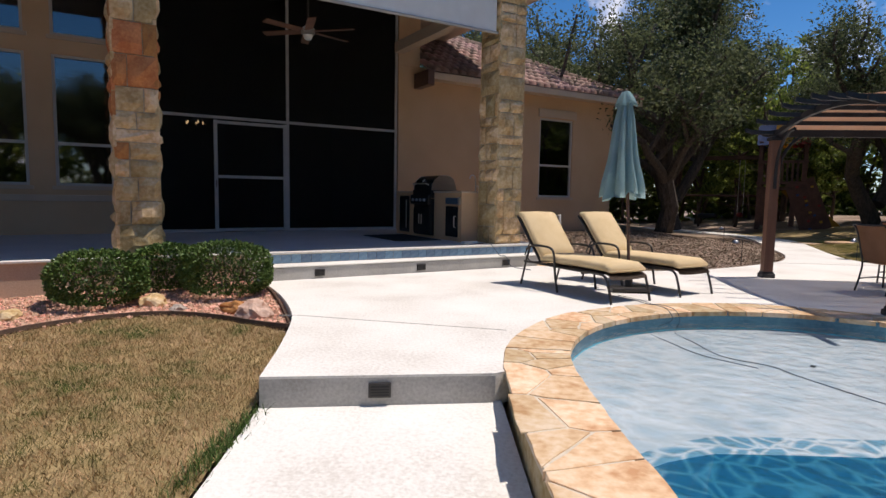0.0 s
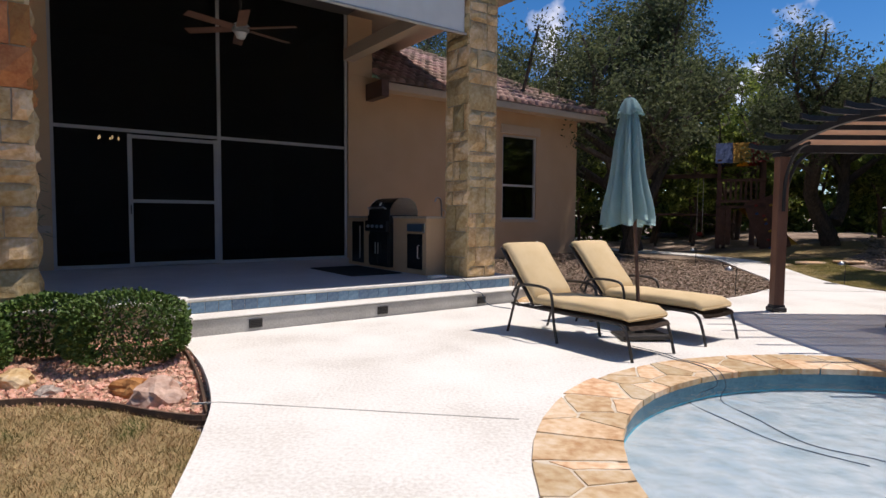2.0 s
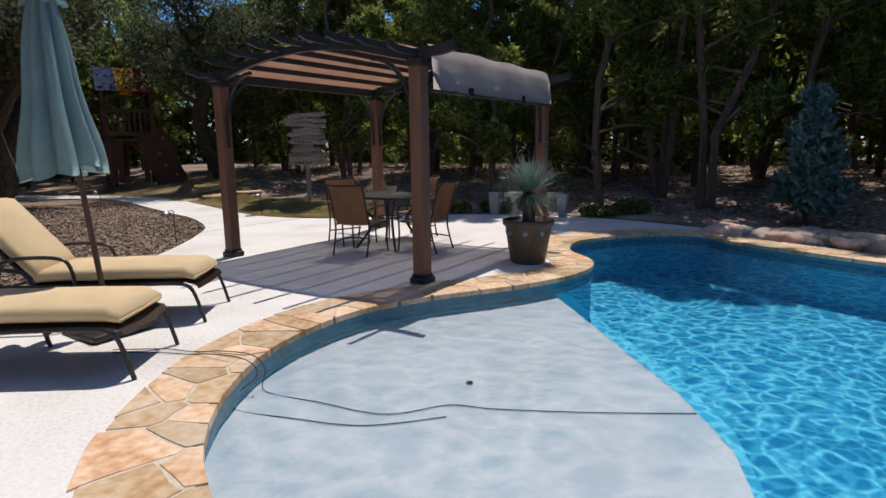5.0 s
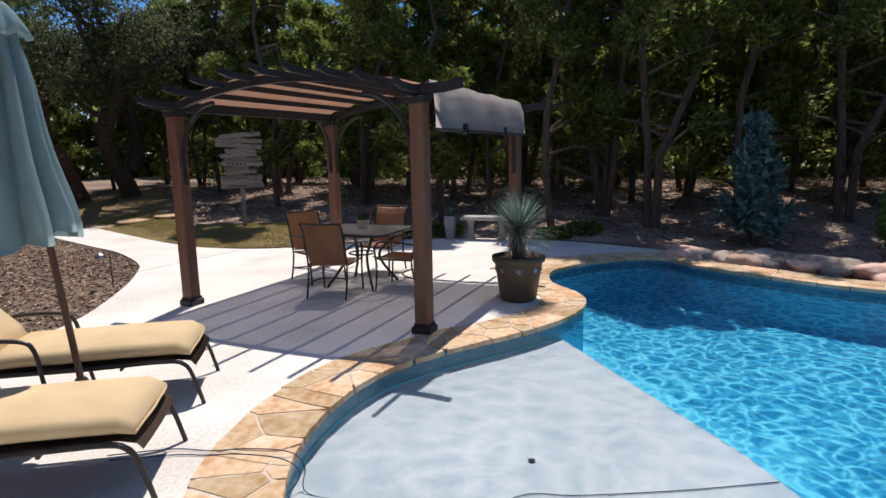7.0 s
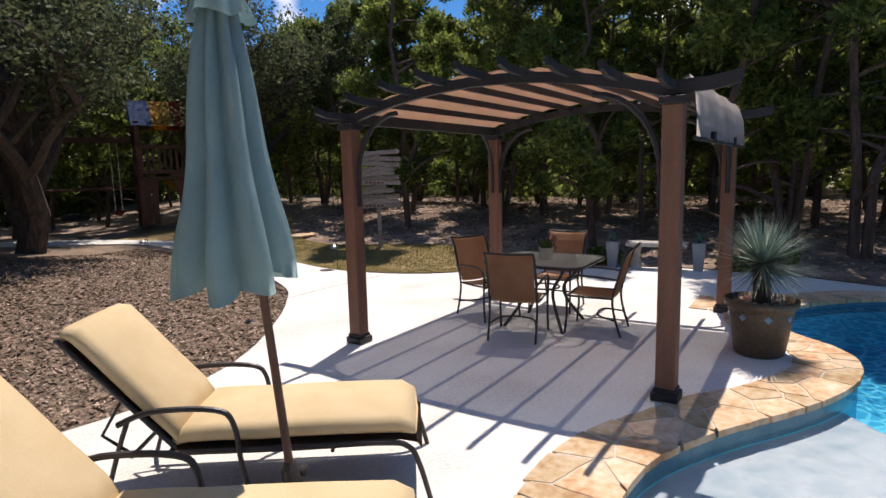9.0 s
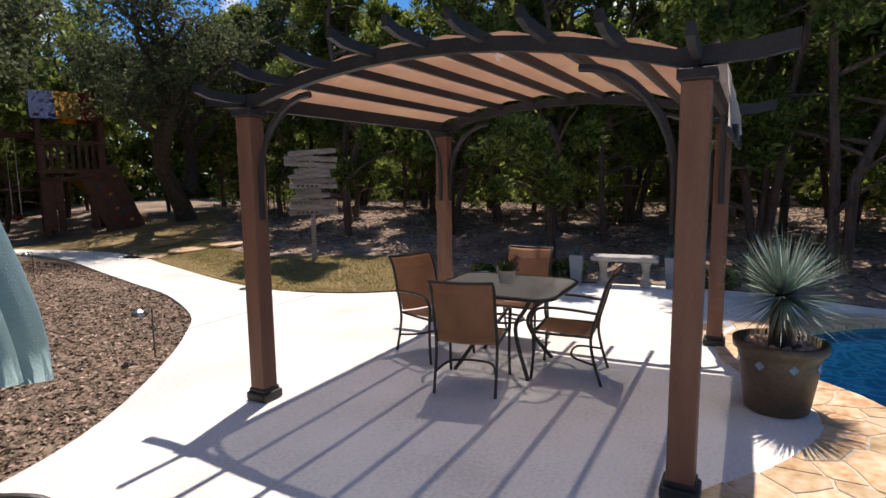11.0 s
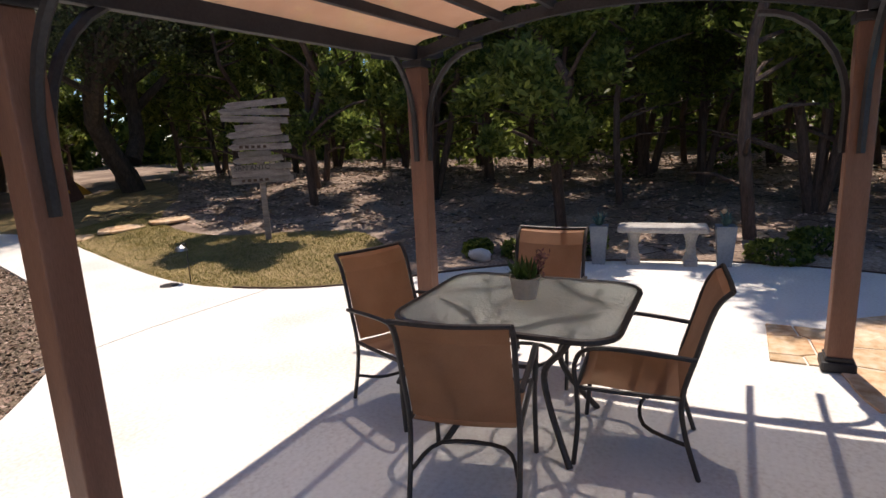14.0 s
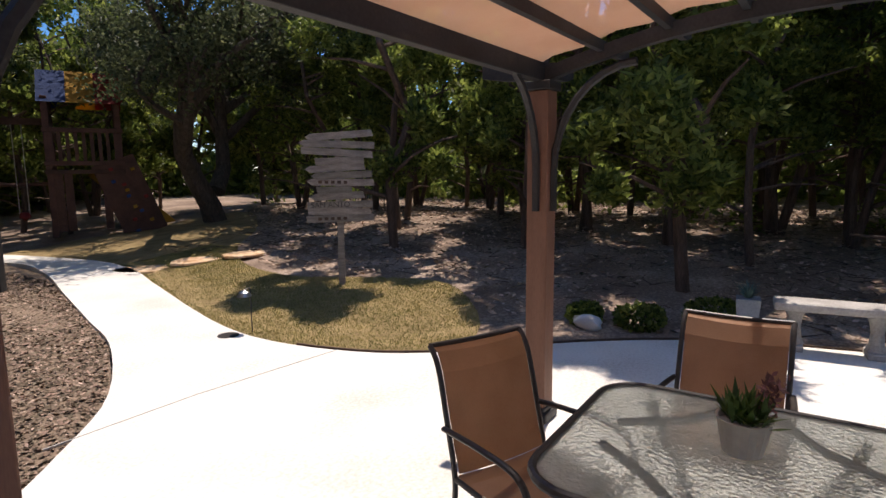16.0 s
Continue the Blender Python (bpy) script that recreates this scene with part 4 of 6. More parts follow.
for at in rest_v:
    b2 = barrel(0.47, 0.118)
    b2.transform(at)
    tmp = bpy.data.meshes.new("tmp")
    b2.to_mesh(tmp)
    b2.free()
    bmr.from_mesh(tmp)
    bpy.data.meshes.remove(tmp)
tagged(part("upper_tiles", bmr, M["roof_tile"], wing, smooth=True), kind="stuff")
hip = bmesh.new()
for k in range(16):
    b2 = barrel(0.42, 0.12)
    p = Vector((R1 - 0.32 * k, E0 + 0.32 * k, EZ + 0.05 + 0.32 * k * PITCH))
    b2.transform(Matrix.Translation(p) @ Matrix.Rotation(radians(45), 4, "Z") @ Matrix.Rotation(math.atan(PITCH / 1.414), 4, "X"))
    tmp = bpy.data.meshes.new("tmp")
    b2.to_mesh(tmp)
    b2.free()
    hip.from_mesh(tmp)
    bpy.data.meshes.remove(tmp)
part("hip_tiles", hip, M["roof_tile"], wing, smooth=True)

# ---------- pergola ----------
PX0, PX1, PY0, PY1 = 4.11, 7.13, 6.52, 9.54
CX, CY = (PX0 + PX1) / 2, (PY0 + PY1) / 2
perg = thing("pergola", "brown and charcoal steel pergola with a tan cloth canopy", "pergola", Matrix.Translation((CX, CY, 0)))
HX, HY = (PX1 - PX0) / 2, (PY1 - PY0) / 2
PT = 2.15


def arch(y):
    """Height of the arched beam's middle line."""
    return PT + 0.080 + 0.235 * (1 - (y / (HY + 0.02)) ** 2)


for sx in (-1, 1):
    for sy in (-1, 1):
        p = part("post", box(-0.070, 0.070, -0.070, 0.070, 0.08, PT, 0.008), M["pergola_brown"], perg, at=Matrix.Translation((sx * HX, sy * HY, 0)))
        part("base_cover", box(-0.098, 0.098, -0.098, 0.098, 0.0, 0.07, 0.014), M["pergola_dark"], p)
        part("base_collar", box(-0.08, 0.08, -0.08, 0.08, 0.07, 0.10, 0.008), M["pergola_dark"], p)
        part("post_cap", box(-0.09, 0.09, -0.09, 0.09, PT, PT + 0.055, 0.008), M["pergola_dark"], p)
        # curved knee braces along both beams
        for dx, dy in ((0, -sy), (-sx, 0)):
            pts = [(dx * (0.082 + 0.50 * (1 - math.cos(t))), dy * (0.082 + 0.50 * (1 - math.cos(t))), PT - 0.50 + 0.62 * math.sin(t)) for t in [k * math.pi / 2 / 8 for k in range(9)]]
            pts = [(dx * 0.082, dy * 0.082, PT - 0.75)] + pts
            part("knee_brace", tube(pts, 0.024, n=6), M["pergola_dark"], p)


def ribbon(pts, half, depth, axis):
    """A beam of rectangular section along pts; axis is its width's direction."""
    bm = bmesh.new()
    rings = []
    a = Vector(axis) * half
    for p in pts:
        p = Vector(p)
        rings.append([bm.verts.new(p + a - Vector((0, 0, depth))), bm.verts.new(p + a + Vector((0, 0, depth))), bm.verts.new(p - a + Vector((0, 0, depth))), bm.verts.new(p - a - Vector((0, 0, depth)))])
    for r, s in zip(rings, rings[1:]):
        for k in range(4):
            bm.faces.new((r[k], r[(k + 1) % 4], s[(k + 1) % 4], s[k]))
    bm.faces.new(rings[0])
    bm.faces.new(rings[-1][::-1])
    bmesh.ops.recalc_face_normals(bm, faces=bm.faces)
    return bm


for sx in (-1, 1):
    pts = [(sx * HX, y, arch(y)) for y in [(-HY + 2 * HY * k / 20) for k in range(21)]]
    part("arched_beam", ribbon(pts, 0.03, 0.041, (1, 0, 0)), M["pergola_dark"], perg)
    for sy in (-1, 1):
        part("beam_tail", ribbon([(sx * HX, sy * (HY - 0.1), PT + 0.115), (sx * HX, sy * (HY + 0.25), PT + 0.125), (sx * HX, sy * (HY + 0.42), PT + 0.155)], 0.028, 0.045, (1, 0, 0)), M["pergola_dark"], perg)
for sy in (-1, 1):
    part("side_beam", box(-HX + 0.03, HX - 0.03, sy * HY - 0.03, sy * HY + 0.03, PT + 0.056, PT + 0.165, 0.004), M["pergola_dark"], perg)
YS = [-HY + 2 * HY * k / 8 for k in range(1, 8)]
for y in [-HY - 0.0] + YS + [HY]:
    z = arch(y) + 0.034
    pts = [(-HX - 0.46, y, z + 0.035), (-HX - 0.34, y, z + 0.005), (-HX - 0.15, y, z), (0, y, z), (HX + 0.15, y, z), (HX + 0.34, y, z + 0.005), (HX + 0.46, y, z + 0.035)]
    part("purlin", ribbon(pts, 0.019, 0.030, (0, 1, 0)), M["pergola_dark"], perg)
# cloth over the purlins, with a tail hanging on the pool side
bm = bmesh.new()
g = []
prof = [(y, arch(y) + 0.072) for y in [HY - 2 * HY * k / 32 for k in range(33)]]
for j, (y, z) in enumerate(prof):
    g.append([bm.verts.new((-HX + 0.05 + (2 * HX - 0.10) * k / 24, y, z + (0.012 * math.sin(j * 1.57) if j < 33 else 0.008 * math.sin(k * 0.9)))) for k in range(25)])
for a, b in zip(g, g[1:]):
    for k in range(24):
        bm.faces.new((a[k], a[k + 1], b[k + 1], b[k]))
r = bmesh.ops.solidify(bm, geom=bm.faces[:], thickness=0.004)
can = part("canopy", bm, M["canopy"], perg, "tan cloth canopy", smooth=True)
bm = bmesh.new()
g = []
for j, (y, z) in enumerate([(-HY + 0.0, arch(-HY) + 0.079), (-HY - 0.08, PT + 0.20), (-HY - 0.125, PT + 0.06), (-HY - 0.14, PT - 0.09), (-HY - 0.14, PT - 0.22)]):
    g.append([bm.verts.new((-HX + 0.05 + (2 * HX - 0.10) * k / 24, y - 0.012 * math.sin(k * 0.9) * (j > 1), z + 0.008 * math.sin(k * 0.9 + j))) for k in range(25)])
for a, b in zip(g, g[1:]):
    for k in range(24):
        bm.faces.new((a[k], a[k + 1], b[k + 1], b[k]))
bmesh.ops.solidify(bm, geom=bm.faces[:], thickness=0.004)
part("canopy_valance", bm, M["canopy_grey"], perg, "greyed hanging end of the canopy", True)
part("canopy_rod", tube([(-HX, -HY - 0.14, PT - 0.235), (HX, -HY - 0.14, PT - 0.235)], 0.016), M["pergola_dark"], perg)
for k in range(2):
    part("canopy_clip", box(-0.03, 0.03, -0.02, 0.02, -0.05, 0.05, 0.01), M["black_gloss"], perg, at=Matrix.Translation((-0.75 + 1.3 * k, -HY - 0.15, PT - 0.21)))


# ---------- dining table and chairs ----------
def rounded(w, d, r, n=6):
    out = []
    for cx, cy, a0 in ((w / 2 - r, d / 2 - r, 0), (-w / 2 + r, d / 2 - r, 90), (-w / 2 + r, -d / 2 + r, 180), (w / 2 - r, -d / 2 + r, 270)):
        for k in range(n + 1):
            a = radians(a0 + 90 * k / n)
            out.append((cx + r * math.cos(a), cy + r * math.sin(a)))
    return out


tab = thing("dining_table", "square rippled-glass patio table with a dark metal frame", "table", pose(5.69, 8.17, 0, 0, 0, 1))
part("glass_top", prism(rounded(0.97, 1.11, 0.16), 0.722, 0.732), M["table_glass"], tab, "rippled clear glass").visible_shadow = False
ring = [(x, y, 0.722) for x, y in rounded(0.99, 1.13, 0.17)]
part("rim", tube(ring + [ring[0], ring[1]], 0.017), M["black_metal"], tab)
for sx in (-1, 1):
    for sy in (-1, 1):
        pts = smooth_line([(sx * 0.36, sy * 0.36, 0.712), (sx * 0.30, sy * 0.30, 0.60), (sx * 0.17, sy * 0.17, 0.42), (sx * 0.20, sy * 0.20, 0.25), (sx * 0.34, sy * 0.34, 0.0)], 5)
        part("leg", tube(pts, 0.018), M["black_metal"], tab)
        part("curved_support", tube(smooth_line([(sx * 0.42, sy * 0.1, 0.708), (sx * 0.25, sy * 0.22, 0.704), (sx * 0.1, sy * 0.42, 0.708)], 5), 0.017, n=8), M["black_metal"], tab)
rr = [(0.17 * math.cos(a), 0.17 * math.sin(a), 0.42) for a in [k * math.pi / 8 for k in range(18)]]
part("leg_ring", tube(rr, 0.011, n=6), M["black_metal"], tab)
pl = thing("potted_succulent", "green succulent in a cream tapered pot", "plant", pose(5.74, 8.17, 0.733))
part("pot", lathe([(0.062, 0), (0.085, 0.115), (0.088, 0.12), (0.078, 0.12), (0.075, 0.10), (0.001, 0.10)], 20), M["pot_small"], pl)
verts, faces = [], []
rp = random.Random(3)
for k in range(90):
    a, e, l = rp.uniform(0, 6.28), rp.uniform(0.3, 1.4), rp.uniform(0.07, 0.13)
    d = Vector((math.cos(a) * math.cos(e), math.sin(a) * math.cos(e), math.sin(e)))
    s = d.cross(Vector((0, 0, 1))).normalized() * 0.012
    b = Vector((rp.gauss(0, 0.03), rp.gauss(0, 0.03), 0.105))
    i = len(verts)
    verts += [tuple(b), tuple(b + d * l * 0.5 + s), tuple(b + d * l), tuple(b + d * l * 0.5 - s)]
    faces.append((i, i + 1, i + 2, i + 3))
quads("leaves", verts, faces, M["box_leaf"], pl)
verts, faces = [], []
for k in range(110):
    z = rp.uniform(0.10, 0.24)
    b = Vector((0.05 + 0.12 * (z - 0.1) + rp.gauss(0, 0.016), -0.045 - 0.2 * (z - 0.1) + rp.gauss(0, 0.016), z))
    d = Vector((rp.gauss(0, 1), rp.gauss(0, 1), rp.gauss(0.4, 0.6))).normalized()
    q = d.orthogonal().normalized() * 0.008
    i = len(verts)
    verts += [tuple(b), tuple(b + d * 0.014 + q), tuple(b + d * 0.03), tuple(b + d * 0.014 - q)]
    faces.append((i, i + 1, i + 2, i + 3))
quads("sprig", verts, faces, M["sprig"], pl, "dusty reddish sprig")


def sling(profile, w, n=8, sag=0.012, thick=0.008):
    bm = bmesh.new()
    g = []
    for x, z in profile:
        g.append([bm.verts.new((x, -w / 2 + w * k / n, z - sag * math.sin(math.pi * k / n))) for k in range(n + 1)])
    for a, b in zip(g, g[1:]):
        for k in range(n):
            bm.faces.new((a[k], b[k], b[k + 1], a[k + 1]))
    bmesh.ops.solidify(bm, geom=bm.faces[:], thickness=thick)
    bmesh.ops.recalc_face_normals(bm, faces=bm.faces)
    return bm


def chair():
    c = thing("patio_chair", "dark metal patio chair with tan sling seat and back", "chair", group="chairs round the table")
    part("seat", sling([(0.25, 0.405), (0.20, 0.42), (0.05, 0.41), (-0.15, 0.395), (-0.22, 0.405)], 0.46), M["sling"], c, "tan woven sling")
    part("backrest", sling([(-0.205, 0.42), (-0.235, 0.50), (-0.28, 0.66), (-0.325, 0.82), (-0.365, 0.90), (-0.40, 0.915)], 0.46), M["sling"], c, "tan woven sling")
    for s in (-1, 1):
        y = s * 0.245
        part("back_post", tube(smooth_line([(-0.30, y, 0.0), (-0.235, y, 0.22), (-0.215, y, 0.40), (-0.27, y, 0.62), (-0.335, y, 0.84), (-0.40, y, 0.92)], 4), 0.0125), M["black_metal"], c)
        part("seat_rail", tube([(-0.22, y, 0.40), (0.05, y, 0.40), (0.26, y, 0.405)], 0.012), M["black_metal"], c)
        part("arm", tube(smooth_line([(-0.27, s * 0.262, 0.60), (0.0, s * 0.275, 0.625), (0.20, s * 0.272, 0.615), (0.265, s * 0.265, 0.53), (0.255, s * 0.26, 0.40)], 5), 0.0145, flat=0.8), M["black_metal"], c)
        part("leg", tube(smooth_line([(0.255, s * 0.26, 0.40), (0.25, s * 0.26, 0.22), (0.27, s * 0.262, 0.0)], 4), 0.0125), M["black_metal"], c)
    part("stretcher", tube(smooth_line([(-0.245, -0.24, 0.17), (-0.05, -0.15, 0.20), (-0.05, 0.15, 0.20), (-0.245, 0.24, 0.17)], 4), 0.010), M["black_metal"], c)
    part("top_rail", tube(smooth_line([(-0.40, -0.245, 0.92), (-0.408, 0, 0.912), (-0.40, 0.245, 0.92)], 4), 0.012), M["black_metal"], c)
    part("front_rail", tube([(0.255, -0.25, 0.40), (0.255, 0.25, 0.40)], 0.011), M["black_metal"], c)
    return c


c0 = chair()
c0.matrix_basis = pose(5.12, 8.22, 0, 0, 0, 12)
copy_thing(c0, pose(5.71, 8.90, 0, 0, 0, -113))
copy_thing(c0, pose(6.46, 8.33, 0, 0, 0, 181))
copy_thing(c0, pose(5.70, 7.58, 0, 0, 0, 96))


# ---------- loungers and umbrella ----------
def pad(profile, w, t, n=6):
    """A stuffed cushion along a side profile."""
    bm = bmesh.new()
    rings = []
    m = len(profile)
    for i, (x, z) in enumerate(profile):
        a, b = Vector(profile[max(0, i - 1)]), Vector(profile[min(m - 1, i + 1)])
        d = (b - a).normalized()
        nrm = Vector((-d.y, d.x)) * -1
        if nrm.y < 0:
            nrm = -nrm
        end = 0.55 if i in (0, m - 1) else 1.0
        sec = [(-1, 0.25), (-0.97, 0.75), (-0.85, 0.97), (0, 1.08), (0.85, 0.97), (0.97, 0.75), (1, 0.25), (0.9, 0.0), (0, 0.0), (-0.9, 0.0)]
        rings.append([bm.verts.new((x + nrm.x * t * h * end, s * w / 2, z + nrm.y * t * h * end)) for s, h in sec])
    for r, s in zip(rings, rings[1:]):
        for k in range(10):
            bm.faces.new((r[k], s[k], s[(k + 1) % 10], r[(k + 1) % 10]))
    bm.faces.new(rings[0])
    bm.faces.new(rings[-1][::-1])
    bmesh.ops.recalc_face_normals(bm, faces=bm.faces)
    return bm


def lounger():
    l = thing("sun_lounger", "dark metal sun lounger with a cream cushion, back raised", "lounger", group="loungers by the pool")
    mt = part("mattress", pad([(0.53, 0.345), (0.6, 0.36), (0.8, 0.365), (1.0, 0.36), (1.2, 0.365), (1.5, 0.365), (1.85, 0.36), (1.94, 0.35)], 0.60, 0.10), M["cushion"], l, "cream seat cushion", True)
    part("piping", tube([(1.94, -0.29, 0.37), (1.955, 0, 0.37), (1.94, 0.29, 0.37)], 0.008, n=5), M["cushion"], mt)
    part("back_cushion", pad([(0.55, 0.37), (0.45, 0.46), (0.28, 0.63), (0.12, 0.80), (0.0, 0.92), (-0.05, 0.96)], 0.60, 0.10), M["cushion"], l, "cream back cushion", True)
    part("back_sling", sling([(0.55, 0.345), (0.30, 0.59), (-0.02, 0.91), (-0.08, 0.93)], 0.58), M["wicker"], l)
    part("seat_sling", sling([(0.5, 0.335), (1.0, 0.335), (1.86, 0.335), (1.95, 0.315), (1.98, 0.28)], 0.60), M["wicker"], l, "dark woven seat")
    for s in (-1, 1):
        y = s * 0.315
        part("side_rail", tube(smooth_line([(0.18, y, 0.33), (0.6, y, 0.33), (1.2, y, 0.325), (1.75, y, 0.33), (1.90, y, 0.30), (1.96, y, 0.2), (2.02, y, 0.0)], 5), 0.016), M["black_metal"], l)
        part("leg", tube(smooth_line([(0.30, y, 0.52), (0.22, y, 0.33), (0.10, y, 0.0)], 4), 0.015), M["black_metal"], l)
        part("arm", tube(smooth_line([(0.25, s * 0.335, 0.50), (0.45, s * 0.34, 0.565), (0.80, s * 0.34, 0.56), (0.90, s * 0.34, 0.48), (0.93, s * 0.335, 0.25), (0.99, s * 0.33, 0.0)], 5), 0.016), M["black_metal"], l)
        part("back_rail", tube([(0.55, s * 0.30, 0.345), (0.28, s * 0.30, 0.61), (-0.06, s * 0.30, 0.945)], 0.014), M["black_metal"], l)
        part("prop", tube([(0.26, s * 0.27, 0.62), (0.12, s * 0.27, 0.42), (0.28, s * 0.27, 0.31)], 0.010, n=6), M["black_metal"], l)
    part("cross_bar", tube([(1.45, -0.315, 0.30), (1.45, 0.315, 0.30)], 0.012), M["black_metal"], l)
    part("cross_bar", tube([(0.30, -0.315, 0.32), (0.30, 0.315, 0.32)], 0.012), M["black_metal"], l)
    return l


L0 = lounger()
LD = math.degrees(math.atan2(-0.82, 0.57))
# foot of the frame's midline 
f1 = Vector((1.41, 6.80, 0))
dv = Vector((0.571, -0.821, 0))
SHORT = Matrix.Diagonal((0.885, 1.0, 1.0, 1.0))
L0.matrix_basis = Matrix.Translation(f1 - dv * 2.02 * 0.885) @ Matrix.Rotation(radians(LD), 4, "Z") @ SHORT
f2 = Vector((2.33, 7.45, 0))
copy_thing(L0, Matrix.Translation(f2 - dv * 2.02 * 0.885) @ Matrix.Rotation(radians(LD + 1.5), 4, "Z"))

UB, UT = Vector((1.59, 7.73, 0)), Vector((1.48, 7.93, 2.60))
up = (UT - UB)
umb = thing("patio_umbrella", "closed seafoam green patio umbrella on a brown pole", "umbrella", Matrix.Translation(UB) @ Vector((0, 0, 1)).rotation_difference(up).to_matrix().to_4x4())
LU = up.length
part("pole", tube([(0, 0, 0.03), (0, 0, LU - 0.05)], 0.021, n=12), M["pole_wood"], umb)
part("base_plate", box(-0.25, 0.25, -0.25, 0.25, 0.0, 0.05, 0.015), M["black_metal"], umb)
part("socket", lathe([(0.05, 0.05), (0.045, 0.30), (0.03, 0.33), (0.001, 0.33)], 14), M["black_metal"], umb)
part("knob", lathe([(0.02, 0), (0.03, 0.02), (0.02, 0.05), (0.001, 0.05)], 12), M["black_metal"], umb, at=Matrix.Translation((0.05, 0, 0.25)) @ Matrix.Rotation(1.57, 4, "Y"))
bm = bmesh.new()
NU = 96
rings = []
ru = random.Random(8)
hem = [ru.uniform(-0.03, 0.09) for _ in range(8)]
for i in range(15):
    t = i / 14
    z = LU - 0.08 - t * 1.32
    r = 0.065 + 0.205 * t ** 0.85 + (0.02 * math.sin(t * 9) * t)
    ring = []
    for k in range(NU):
        a = 2 * math.pi * k / NU
        fold = abs(math.sin(4 * a + 0.5 * math.sin(2 * t))) ** 0.9
        q = r * (0.50 + 0.57 * fold + 0.08 * math.sin(3 * a + t * 3))
        dz = (0.045 * (1 - fold) + 0.6 * hem[int(k * 8 / NU)]) * t ** 6
        ring.append(bm.verts.new((q * math.cos(a + 0.35 * t) - 0.085 * t, q * math.sin(a + 0.35 * t) + 0.065 * t, z + dz)))
    rings.append(ring)
for a, b in zip(rings, rings[1:]):
    for k in range(NU):
        bm.faces.new((a[k], b[k], b[(k + 1) % NU], a[(k + 1) % NU]))
bmesh.ops.solidify(bm, geom=bm.faces[:], thickness=0.003)
bmesh.ops.recalc_face_normals(bm, faces=bm.faces)
part("canopy", bm, M["umbrella"], umb, "seafoam canvas folded down", True)
bm = bmesh.new()
rings = []
for i in range(6):
    t = i / 5
    ring = []
    for k in range(48):
        a = 2 * math.pi * k / 48
        q = (0.02 + 0.115 * t ** 0.7) * (1 + 0.16 * t * math.sin(8 * a))
        ring.append(bm.verts.new((q * math.cos(a), q * math.sin(a), LU + 0.02 - 0.20 * t ** 1.4 + 0.02 * t * math.sin(4 * a))))
    rings.append(ring)
for a, b in zip(rings, rings[1:]):
    for k in range(48):
        bm.faces.new((a[k], b[k], b[(k + 1) % 48], a[(k + 1) % 48]))
bm.faces.new(rings[0][::-1])
bmesh.ops.solidify(bm, geom=bm.faces[:], thickness=0.003)
part("vent_cap", bm, M["umbrella"], umb, "pale canvas vent cap", True)
part("finial", lathe([(0.012, LU + 0.0), (0.02, LU + 0.03), (0.001, LU + 0.05)], 10), M["pole_wood"], umb)
for k in range(8):
    a = k * math.pi / 4
    part("rib", tube([(0.03 * math.cos(a), 0.03 * math.sin(a), LU - 0.12), (0.10 * math.cos(a), 0.10 * math.sin(a), LU - 1.32)], 0.008, n=5), M["black_metal"], umb)

# ---------- big planter with yucca ----------
pot = thing("yucca_planter", "spiky blue-green yucca in a large bronze pot", "planter", pose(5.62, 6.03, 0) @ Matrix.Diagonal((0.93, 0.93, 0.97, 1.0)))
part("pot", lathe([(0.20, 0.0), (0.225, 0.02), (0.285, 0.40), (0.295, 0.46), (0.325, 0.47), (0.33, 0.53), (0.30, 0.535), (0.285, 0.48), (0.001, 0.47)], 36), M["pot"], pot, "bronze glazed pot", True)
for k in range(8):
    a = k * math.pi / 4 + 0.3
    part("glass_inlay", box(-0.026, 0.026, -0.006, 0.006, -0.026, 0.026, 0.004), M["tile_blue"], pot, "blue glass diamond", at=Matrix.Translation((0.283 * math.cos(a), 0.283 * math.sin(a), 0.385)) @ Matrix.Rotation(a + math.pi / 2, 4, "Z") @ Matrix.Rotation(math.pi / 4, 4, "Y"))
peb = mesh_of(pebble_mesh(rp, 0.027), "pebble", M["rock"])
for k in range(90):
    a, q = rp.uniform(0, 6.28), 0.27 * math.sqrt(rp.random())
    part("pebble", peb, M["rock"], pot, at=pose(q * math.cos(a), q * math.sin(a), 0.482, rp.uniform(-40, 40), rp.uniform(-40, 40), rp.uniform(0, 360)))
part("trunk", tube([(0, 0, 0.46), (0.01, 0, 0.60), (0.0, 0.01, 0.74), (0, 0, 0.88)], 0.07, n=12, radii=[0.085, 0.08, 0.075, 0.05]), M["bark"], pot)
verts, faces = [], []
for k in range(520):
    a, e = rp.uniform(0, 6.28), math.asin(rp.uniform(-0.55, 0.98))
    l = rp.uniform(0.40, 0.56)
    d = Vector((math.cos(a) * math.cos(e), math.sin(a) * math.cos(e), math.sin(e)))
    s = d.cross(Vector((0.1, 0.2, 1))).normalized() * 0.0065
    b = Vector((0, 0, 0.86)) + d * 0.04
    i = len(verts)
    verts += [tuple(b - s), tuple(b + s), tuple(b + d * l * 0.5 + s), tuple(b + d * l), tuple(b + d * l * 0.5 - s)]
    faces.append((i, i + 1, i + 2, i + 3, i + 4))
quads("leaves", verts, faces, M["yucca_leaf"], pot, "stiff blue-green spines")
verts, faces = [], []
